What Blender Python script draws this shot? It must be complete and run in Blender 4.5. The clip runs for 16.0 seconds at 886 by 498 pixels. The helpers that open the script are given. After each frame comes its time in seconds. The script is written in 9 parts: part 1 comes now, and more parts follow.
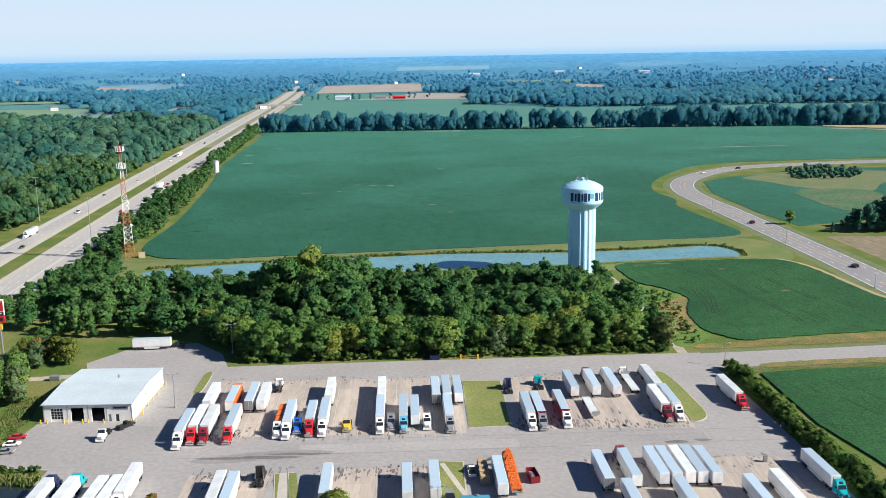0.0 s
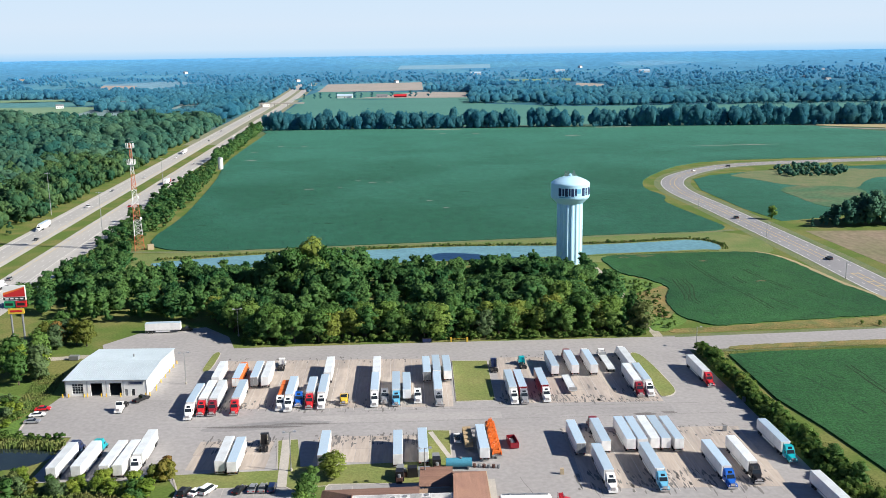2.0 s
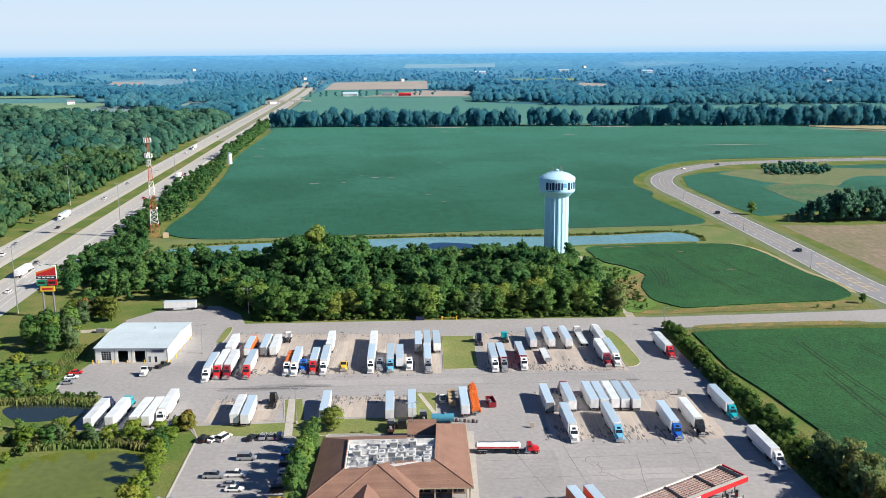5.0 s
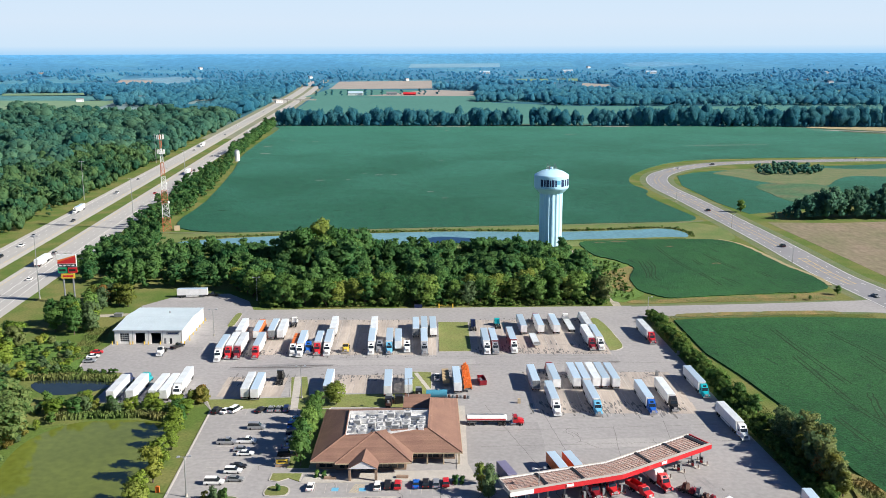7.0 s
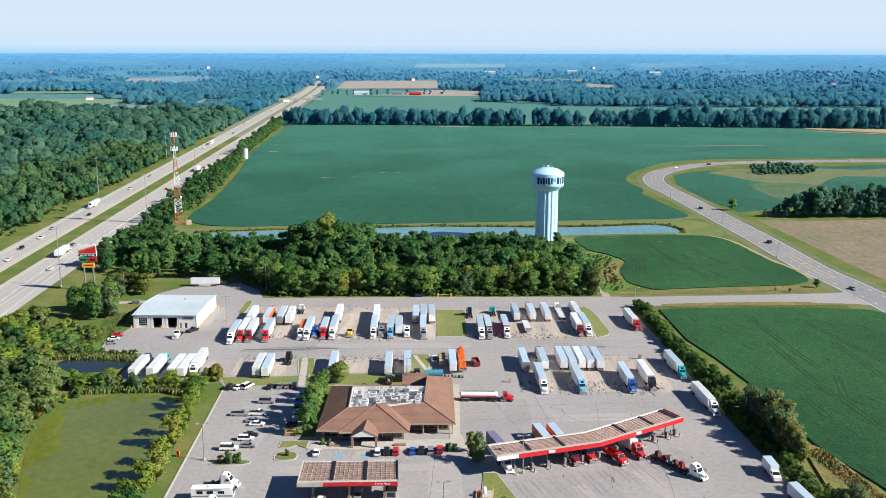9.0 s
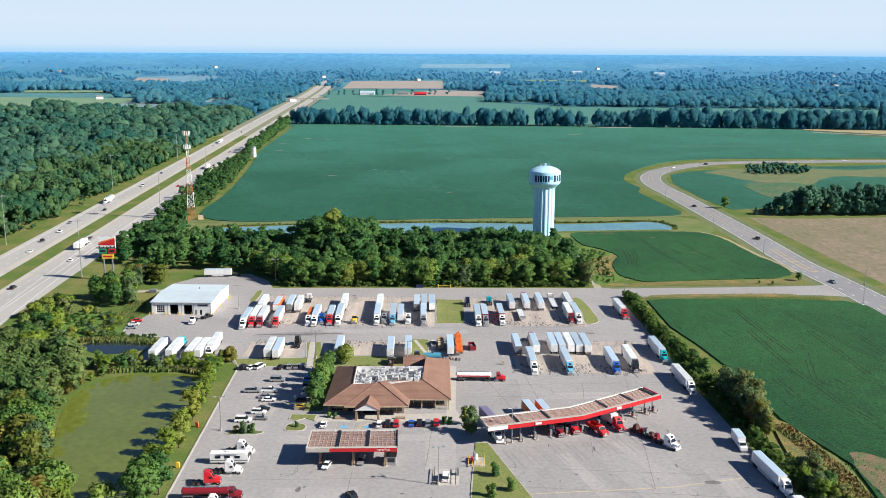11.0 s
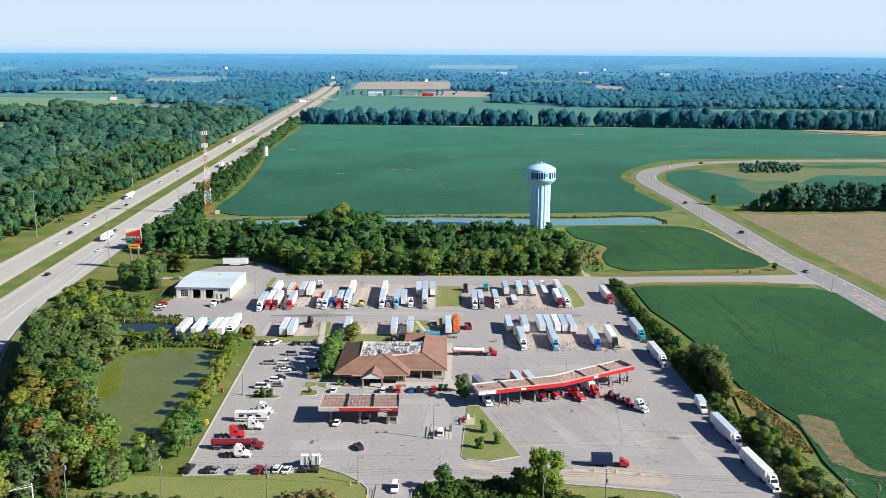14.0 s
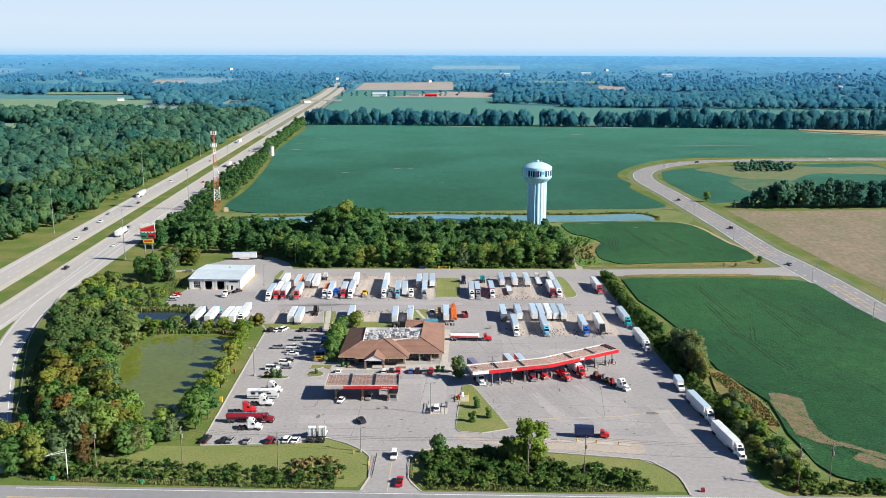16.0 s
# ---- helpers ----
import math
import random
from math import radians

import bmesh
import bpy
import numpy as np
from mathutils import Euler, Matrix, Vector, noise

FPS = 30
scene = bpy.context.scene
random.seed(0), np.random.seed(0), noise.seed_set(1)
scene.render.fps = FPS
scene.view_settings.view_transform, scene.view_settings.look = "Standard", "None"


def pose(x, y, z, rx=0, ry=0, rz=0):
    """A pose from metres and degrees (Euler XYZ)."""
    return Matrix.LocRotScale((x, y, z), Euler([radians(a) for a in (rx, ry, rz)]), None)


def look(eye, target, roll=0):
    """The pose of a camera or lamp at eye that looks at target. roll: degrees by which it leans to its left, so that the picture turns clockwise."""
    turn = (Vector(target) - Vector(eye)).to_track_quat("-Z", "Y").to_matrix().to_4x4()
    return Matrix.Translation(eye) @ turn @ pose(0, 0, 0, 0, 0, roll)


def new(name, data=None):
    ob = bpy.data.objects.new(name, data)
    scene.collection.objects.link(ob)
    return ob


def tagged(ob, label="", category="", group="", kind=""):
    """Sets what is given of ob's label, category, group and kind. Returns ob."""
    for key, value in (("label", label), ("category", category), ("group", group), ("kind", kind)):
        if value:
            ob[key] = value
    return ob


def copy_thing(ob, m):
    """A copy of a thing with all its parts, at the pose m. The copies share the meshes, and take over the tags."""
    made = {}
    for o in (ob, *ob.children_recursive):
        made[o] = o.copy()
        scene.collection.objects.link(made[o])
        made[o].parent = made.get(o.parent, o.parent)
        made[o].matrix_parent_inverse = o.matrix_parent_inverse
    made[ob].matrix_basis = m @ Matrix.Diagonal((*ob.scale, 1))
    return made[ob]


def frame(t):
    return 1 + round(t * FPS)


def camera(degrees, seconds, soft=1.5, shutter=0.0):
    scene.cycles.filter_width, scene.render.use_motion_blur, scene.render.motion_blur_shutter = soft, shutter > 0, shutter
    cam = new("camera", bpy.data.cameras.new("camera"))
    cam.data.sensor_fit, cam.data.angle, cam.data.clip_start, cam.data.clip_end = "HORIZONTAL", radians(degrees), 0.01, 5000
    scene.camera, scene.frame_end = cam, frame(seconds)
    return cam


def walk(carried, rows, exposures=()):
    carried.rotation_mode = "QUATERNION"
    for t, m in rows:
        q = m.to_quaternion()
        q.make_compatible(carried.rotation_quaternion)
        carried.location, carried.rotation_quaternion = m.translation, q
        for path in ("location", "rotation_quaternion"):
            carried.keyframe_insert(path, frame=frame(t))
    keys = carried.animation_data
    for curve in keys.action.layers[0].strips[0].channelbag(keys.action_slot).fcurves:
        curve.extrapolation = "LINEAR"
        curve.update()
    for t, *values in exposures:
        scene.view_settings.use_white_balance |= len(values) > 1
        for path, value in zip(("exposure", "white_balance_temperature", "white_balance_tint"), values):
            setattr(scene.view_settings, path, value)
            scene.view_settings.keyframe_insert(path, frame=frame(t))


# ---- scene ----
# ---------------------------------------------------------------- camera
cam = camera(50.83, 16.0, 0.6)
ROWS = [
    (0.0, 0.00, 0.00, 105.00, 0.003, -11.894, -0.938),
    (0.5, 0.95, -5.99, 105.48, 0.028, -11.921, -0.934),
    (1.0, 1.90, -11.96, 105.93, 0.058, -11.946, -0.915),
    (1.5, 2.84, -17.90, 106.37, 0.092, -11.968, -0.883),
    (2.0, 3.77, -23.82, 106.79, 0.131, -11.989, -0.840),
    (2.5, 4.68, -29.73, 107.20, 0.173, -12.007, -0.788),
    (3.0, 5.59, -35.63, 107.60, 0.220, -12.024, -0.727),
    (3.5, 6.49, -41.53, 108.00, 0.271, -12.040, -0.661),
    (4.0, 7.37, -47.42, 108.39, 0.326, -12.054, -0.590),
    (4.5, 8.24, -53.32, 108.79, 0.385, -12.066, -0.515),
    (5.0, 9.09, -59.22, 109.19, 0.447, -12.078, -0.438),
    (5.5, 9.94, -65.14, 109.59, 0.513, -12.088, -0.360),
    (6.0, 10.77, -71.06, 110.00, 0.583, -12.097, -0.283),
    (6.5, 11.59, -77.00, 110.42, 0.655, -12.105, -0.206),
    (7.0, 12.39, -82.95, 110.85, 0.731, -12.112, -0.132),
    (7.5, 13.19, -88.92, 111.29, 0.809, -12.118, -0.061),
    (8.0, 13.98, -94.91, 111.73, 0.890, -12.123, 0.006),
    (8.5, 14.76, -100.92, 112.19, 0.972, -12.128, 0.068),
    (9.0, 15.53, -106.95, 112.66, 1.057, -12.131, 0.125),
    (9.5, 16.30, -112.99, 113.13, 1.142, -12.134, 0.176),
    (10.0, 17.07, -119.06, 113.62, 1.229, -12.137, 0.220),
    (10.5, 17.84, -125.15, 114.11, 1.317, -12.138, 0.258),
    (11.0, 18.62, -131.25, 114.61, 1.405, -12.139, 0.289),
    (11.5, 19.39, -137.37, 115.11, 1.492, -12.139, 0.312),
    (12.0, 20.18, -143.50, 115.61, 1.580, -12.138, 0.327),
    (12.5, 20.98, -149.64, 116.11, 1.666, -12.137, 0.335),
    (13.0, 21.79, -155.80, 116.61, 1.751, -12.135, 0.335),
    (13.5, 22.63, -161.97, 117.10, 1.833, -12.132, 0.328),
    (14.0, 23.48, -168.13, 117.58, 1.913, -12.127, 0.313),
    (14.5, 24.37, -174.30, 118.05, 1.990, -12.122, 0.290),
    (15.0, 25.28, -180.47, 118.50, 2.064, -12.116, 0.261),
    (15.5, 26.24, -186.63, 118.92, 2.133, -12.109, 0.226),
    (16.0, 27.23, -192.78, 119.32, 2.198, -12.101, 0.184),
]
walk(cam, [(t, pose(x, y, z, 90 + pitch, 0, yaw) @ pose(0, 0, 0, 0, 0, roll)) for t, x, y, z, yaw, pitch, roll in ROWS],
     exposures=((0.0, 0.84, 6300, 10), (16.0, 0.84, 6300, 10)))

# ---------------------------------------------------------------- light
SUN_TO = Vector((0.965 * 0.843, -0.26 * 0.843, 0.537)).normalized()
world = bpy.data.worlds.new("sky")
scene.world = world
world.use_nodes = True
wn, wl = world.node_tree.nodes, world.node_tree.links
wn.clear()
sky = wn.new("ShaderNodeTexSky")
sky.sky_type = "NISHITA"
sky.sun_disc = False
sky.sun_elevation = math.asin(SUN_TO.z)
sky.sun_rotation = math.atan2(SUN_TO.x, SUN_TO.y)
sky.altitude, sky.air_density, sky.dust_density, sky.ozone_density = 250, 1.0, 0.0, 4.5
bg, wout = wn.new("ShaderNodeBackground"), wn.new("ShaderNodeOutputWorld")
bg.inputs["Strength"].default_value = 0.038
tint = wn.new("ShaderNodeMix")
tint.data_type, tint.blend_type = "RGBA", "MULTIPLY"
tint.inputs["Factor"].default_value, tint.inputs["B"].default_value = 1.0, (0.84, 0.99, 1.2, 1)
wl.new(sky.outputs["Color"], tint.inputs["A"])
wl.new(tint.outputs["Result"], bg.inputs["Color"])
wl.new(bg.outputs["Background"], wout.inputs["Surface"])
sun_data = bpy.data.lights.new("sun", "SUN")
sun_data.energy, sun_data.angle, sun_data.color = 5.0, radians(0.53), (1.0, 0.925, 0.80)
sun = new("sun", sun_data)
sun.matrix_basis = look((0, 0, 300), Vector((0, 0, 300)) - SUN_TO)


# pale sky and haze beyond the land, painted as a glowing ring behind everything
haze = bpy.data.materials.new("hazy_sky_glow")
haze.use_nodes = True
hn, hl = haze.node_tree.nodes, haze.node_tree.links
hn.clear()
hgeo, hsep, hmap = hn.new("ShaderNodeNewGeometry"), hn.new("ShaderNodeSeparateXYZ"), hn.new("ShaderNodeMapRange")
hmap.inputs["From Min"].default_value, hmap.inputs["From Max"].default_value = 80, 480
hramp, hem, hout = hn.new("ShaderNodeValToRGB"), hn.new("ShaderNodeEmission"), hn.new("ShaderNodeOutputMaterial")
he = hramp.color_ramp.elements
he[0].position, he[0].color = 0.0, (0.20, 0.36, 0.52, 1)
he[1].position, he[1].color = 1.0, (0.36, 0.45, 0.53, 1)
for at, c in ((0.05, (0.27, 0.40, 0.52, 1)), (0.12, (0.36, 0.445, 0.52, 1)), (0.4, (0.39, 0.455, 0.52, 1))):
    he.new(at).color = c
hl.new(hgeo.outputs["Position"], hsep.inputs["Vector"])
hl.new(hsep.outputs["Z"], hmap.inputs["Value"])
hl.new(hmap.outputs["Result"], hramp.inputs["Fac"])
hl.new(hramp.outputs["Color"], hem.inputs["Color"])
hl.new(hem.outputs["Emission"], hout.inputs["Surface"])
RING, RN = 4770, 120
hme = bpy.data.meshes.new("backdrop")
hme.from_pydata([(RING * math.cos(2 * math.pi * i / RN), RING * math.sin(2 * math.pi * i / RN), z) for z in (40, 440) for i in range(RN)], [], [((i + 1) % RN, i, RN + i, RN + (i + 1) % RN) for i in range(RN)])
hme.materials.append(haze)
tagged(new("backdrop", hme), "glowing backdrop ring painted as pale hazy sky", "sky", kind="structure")


# ---------------------------------------------------------------- materials
def mat(name, color, rough=0.8, metal=0.0, vary=0.25, scale=0.6, fine=6.0, bump=0.0, second=None, stretch=(1, 1, 1),
        island=0.0, rand=0.0, spec=0.4, amount=0.5, coords="Object"):
    """A surface with colour variation at two scales, an optional second tint, and fine relief."""
    m = bpy.data.materials.new(name)
    m.use_nodes = True
    n, l = m.node_tree.nodes, m.node_tree.links
    b = n["Principled BSDF"]
    b.inputs["Roughness"].default_value, b.inputs["Metallic"].default_value = rough, metal
    b.inputs["Specular IOR Level"].default_value = spec
    tc, mp = n.new("ShaderNodeTexCoord"), n.new("ShaderNodeMapping")
    mp.inputs["Scale"].default_value = stretch
    if coords == "World":
        geo = n.new("ShaderNodeNewGeometry")
        l.new(geo.outputs["Position"], mp.inputs["Vector"])
    else:
        l.new(tc.outputs["Object"], mp.inputs["Vector"])
    big, small = n.new("ShaderNodeTexNoise"), n.new("ShaderNodeTexNoise")
    big.inputs["Scale"].default_value, big.inputs["Detail"].default_value = scale, 5
    small.inputs["Scale"].default_value, small.inputs["Detail"].default_value = fine, 4
    l.new(mp.outputs["Vector"], big.inputs["Vector"])
    l.new(mp.outputs["Vector"], small.inputs["Vector"])
    mixed = n.new("ShaderNodeMix")
    mixed.data_type = "RGBA"
    mixed.inputs["A"].default_value = (*color, 1)
    mixed.inputs["B"].default_value = (*(second or [c * (1 - vary) for c in color]), 1)
    ramp = n.new("ShaderNodeMapRange")
    ramp.inputs["From Min"].default_value, ramp.inputs["From Max"].default_value = amount - 0.15, amount + 0.2
    l.new(big.outputs["Fac"], ramp.inputs["Value"])
    l.new(ramp.outputs["Result"], mixed.inputs["Factor"])
    hue = n.new("ShaderNodeHueSaturation")
    val = n.new("ShaderNodeMapRange")
    val.inputs["From Min"].default_value, val.inputs["From Max"].default_value = 0.3, 0.7
    val.inputs["To Min"].default_value, val.inputs["To Max"].default_value = 1 - vary, 1 + vary
    l.new(small.outputs["Fac"], val.inputs["Value"])
    value = val.outputs["Result"]
    if island or rand:
        src = n.new("ShaderNodeNewGeometry").outputs["Random Per Island"] if island else n.new("ShaderNodeObjectInfo").outputs["Random"]
        rr, mul = n.new("ShaderNodeMapRange"), n.new("ShaderNodeMath")
        a = island or rand
        rr.inputs["To Min"].default_value, rr.inputs["To Max"].default_value = 1 - a, 1 + a
        mul.operation = "MULTIPLY"
        l.new(src, rr.inputs["Value"])
        l.new(rr.outputs["Result"], mul.inputs[0])
        l.new(value, mul.inputs[1])
        value = mul.outputs["Value"]
    l.new(value, hue.inputs["Value"])
    l.new(mixed.outputs["Result"], hue.inputs["Color"])
    l.new(hue.outputs["Color"], b.inputs["Base Color"])
    if bump:
        bp = n.new("ShaderNodeBump")
        bp.inputs["Strength"].default_value, bp.inputs["Distance"].default_value = min(1.0, bump), 0.3
        l.new(small.outputs["Fac"], bp.inputs["Height"])
        l.new(bp.outputs["Normal"], b.inputs["Normal"])
    return m


def let_through(n, l, color, share):
    """Leaves pass part of the light on to their far side."""
    thin, both = n.new("ShaderNodeBsdfTranslucent"), n.new("ShaderNodeMixShader")
    l.new(color, thin.inputs["Color"])
    both.inputs["Fac"].default_value = share
    l.new(n["Principled BSDF"].outputs["BSDF"], both.inputs[1])
    l.new(thin.outputs["BSDF"], both.inputs[2])
    l.new(both.outputs["Shader"], n["Material Output"].inputs["Surface"])


def foliage(name, dark, light, odd, island=0.25):
    """Leaves: every tree keeps its own tint between two greens, with a few odd ones; each leaf clump varies."""
    m = bpy.data.materials.new(name)
    m.use_nodes = True
    n, l = m.node_tree.nodes, m.node_tree.links
    b = n["Principled BSDF"]
    b.inputs["Roughness"].default_value, b.inputs["Specular IOR Level"].default_value = 0.65, 0.25
    info, geo = n.new("ShaderNodeObjectInfo"), n.new("ShaderNodeNewGeometry")
    ramp = n.new("ShaderNodeValToRGB")
    e = ramp.color_ramp.elements
    e[0].position, e[0].color = 0.0, (*dark, 1)
    e[1].position, e[1].color = 0.8, (*light, 1)
    x = e.new(0.93)
    x.color = (*odd, 1)
    l.new(info.outputs["Random"], ramp.inputs["Fac"])
    hue, mr = n.new("ShaderNodeHueSaturation"), n.new("ShaderNodeMapRange")
    mr.inputs["To Min"].default_value, mr.inputs["To Max"].default_value = 1 - island, 1 + island
    l.new(geo.outputs["Random Per Island"], mr.inputs["Value"])
    l.new(mr.outputs["Result"], hue.inputs["Value"])
    l.new(ramp.outputs["Color"], hue.inputs["Color"])
    l.new(hue.outputs["Color"], b.inputs["Base Color"])
    let_through(n, l, hue.outputs["Color"], 0.42)
    return m


def woods(name, dark, light, island=0.3, scale=0.02, thin=0.28, far=None):
    """Joined tree crowns: each crown of its own tint, with broad patches. far: haze colour that takes over with
    distance.
    """
    m = bpy.data.materials.new(name)
    m.use_nodes = True
    n, l = m.node_tree.nodes, m.node_tree.links
    b = n["Principled BSDF"]
    b.inputs["Roughness"].default_value, b.inputs["Specular IOR Level"].default_value = 0.8, 0.1
    geo, tex = n.new("ShaderNodeNewGeometry"), n.new("ShaderNodeTexNoise")
    fine = n.new("ShaderNodeTexNoise")
    tex.inputs["Scale"].default_value, fine.inputs["Scale"].default_value = scale, 0.9
    l.new(geo.outputs["Position"], tex.inputs["Vector"])
    l.new(geo.outputs["Position"], fine.inputs["Vector"])
    mx = n.new("ShaderNodeMix")
    mx.data_type = "RGBA"
    mx.inputs["A"].default_value, mx.inputs["B"].default_value = (*dark, 1), (*light, 1)
    add = n.new("ShaderNodeMath")
    add.operation = "MULTIPLY_ADD"
    l.new(geo.outputs["Random Per Island"], add.inputs[0])
    add.inputs[1].default_value = 0.22
    l.new(tex.outputs["Fac"], add.inputs[2])
    sub = n.new("ShaderNodeMapRange")
    sub.inputs["From Min"].default_value, sub.inputs["From Max"].default_value = 0.40, 0.84
    l.new(add.outputs["Value"], sub.inputs["Value"])
    l.new(sub.outputs["Result"], mx.inputs["Factor"])
    lump, bp = n.new("ShaderNodeTexNoise"), n.new("ShaderNodeBump")
    lump.inputs["Scale"].default_value, lump.inputs["Detail"].default_value = 0.55, 5
    bp.inputs["Strength"].default_value, bp.inputs["Distance"].default_value = 0.8, 1.2
    l.new(geo.outputs["Position"], lump.inputs["Vector"])
    l.new(lump.outputs["Fac"], bp.inputs["Height"])
    l.new(bp.outputs["Normal"], b.inputs["Normal"])
    hue, mr = n.new("ShaderNodeHueSaturation"), n.new("ShaderNodeMapRange")
    mr.inputs["From Min"].default_value, mr.inputs["From Max"].default_value = 0.35, 0.65
    mr.inputs["To Min"].default_value, mr.inputs["To Max"].default_value = 1 - island, 1 + island
    l.new(fine.outputs["Fac"], mr.inputs["Value"])
    l.new(mr.outputs["Result"], hue.inputs["Value"])
    color = mx.outputs["Result"]
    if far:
        # haze painted in: the leaf colour blends to blue with distance
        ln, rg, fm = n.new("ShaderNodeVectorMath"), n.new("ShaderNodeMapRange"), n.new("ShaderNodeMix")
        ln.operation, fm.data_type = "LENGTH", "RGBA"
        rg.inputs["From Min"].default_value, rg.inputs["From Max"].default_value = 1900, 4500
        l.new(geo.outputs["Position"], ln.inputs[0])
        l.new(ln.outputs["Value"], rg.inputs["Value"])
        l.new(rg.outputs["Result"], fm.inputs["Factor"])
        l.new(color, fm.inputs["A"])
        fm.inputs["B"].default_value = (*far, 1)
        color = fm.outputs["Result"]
    l.new(color, hue.inputs["Color"])
    l.new(hue.outputs["Color"], b.inputs["Base Color"])
    let_through(n, l, hue.outputs["Color"], thin)
    return m


def water(name, color):
    m = mat(name, color, rough=0.04, vary=0.15, scale=0.05, fine=0.4, spec=0.5, coords="World")
    return m


def crop_material(name, streaks, dark, light, haze_span=None):
    """Leafy soybean cover: mottled clumps, and long darker streaks along the rows."""
    m = bpy.data.materials.new(name)
    m.use_nodes = True
    n, l = m.node_tree.nodes, m.node_tree.links
    b = n["Principled BSDF"]
    b.inputs["Roughness"].default_value, b.inputs["Specular IOR Level"].default_value = 0.7, 0.3
    geo = n.new("ShaderNodeNewGeometry")

    def tex(scale, stretch=(1, 1, 1), turn=0.0, detail=4):
        mp, t = n.new("ShaderNodeMapping"), n.new("ShaderNodeTexNoise")
        mp.vector_type = "TEXTURE"
        mp.inputs["Scale"].default_value, mp.inputs["Rotation"].default_value = stretch, (0, 0, radians(turn))
        t.inputs["Scale"].default_value, t.inputs["Detail"].default_value, t.inputs["Distortion"].default_value = scale, detail, 0.35
        l.new(geo.outputs["Position"], mp.inputs["Vector"])
        l.new(mp.outputs["Vector"], t.inputs["Vector"])
        return t.outputs["Fac"]

    def span(v, a, b_, c, d):
        r = n.new("ShaderNodeMapRange")
        for k, x in zip(("From Min", "From Max", "To Min", "To Max"), (a, b_, c, d)):
            r.inputs[k].default_value = x
        l.new(v, r.inputs["Value"])
        return r.outputs["Result"]

    def times(a, b_):
        q = n.new("ShaderNodeMath")
        q.operation = "MULTIPLY"
        l.new(a, q.inputs[0])
        l.new(b_, q.inputs[1])
        return q.outputs["Value"]

    mx = n.new("ShaderNodeMix")
    mx.data_type = "RGBA"
    mx.inputs["A"].default_value, mx.inputs["B"].default_value = (*dark, 1), (*light, 1)
    patch = span(tex(0.01), 0.38, 0.62, 0, 1)
    if haze_span:
        # haze put into the colour: the crop pales from near end to far
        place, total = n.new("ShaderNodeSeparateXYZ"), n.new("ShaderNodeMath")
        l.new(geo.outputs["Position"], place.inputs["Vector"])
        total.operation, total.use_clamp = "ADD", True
        l.new(span(place.outputs["Y"], *haze_span, -0.35, 0.75), total.inputs[0])
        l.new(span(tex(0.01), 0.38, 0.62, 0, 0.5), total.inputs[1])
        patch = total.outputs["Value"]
    l.new(patch, mx.inputs["Factor"])
    clump, streak, broad = tex(1.3, detail=5), tex(0.75, (1.0, 11.0, 1), 15, 5), tex(0.12)
    value = times(span(clump, 0.3, 0.7, 0.55, 1.45), times(span(streak, 0.33, 0.38, 1.0 - streaks, 1.0), span(broad, 0.3, 0.7, 0.85, 1.15)))
    hue = n.new("ShaderNodeHueSaturation")
    l.new(value, hue.inputs["Value"])
    l.new(mx.outputs["Result"], hue.inputs["Color"])
    l.new(hue.outputs["Color"], b.inputs["Base Color"])
    bp = n.new("ShaderNodeBump")
    bp.inputs["Strength"].default_value, bp.inputs["Distance"].default_value = 0.6, 0.5
    l.new(clump, bp.inputs["Height"])
    l.new(bp.outputs["Normal"], b.inputs["Normal"])
    return m


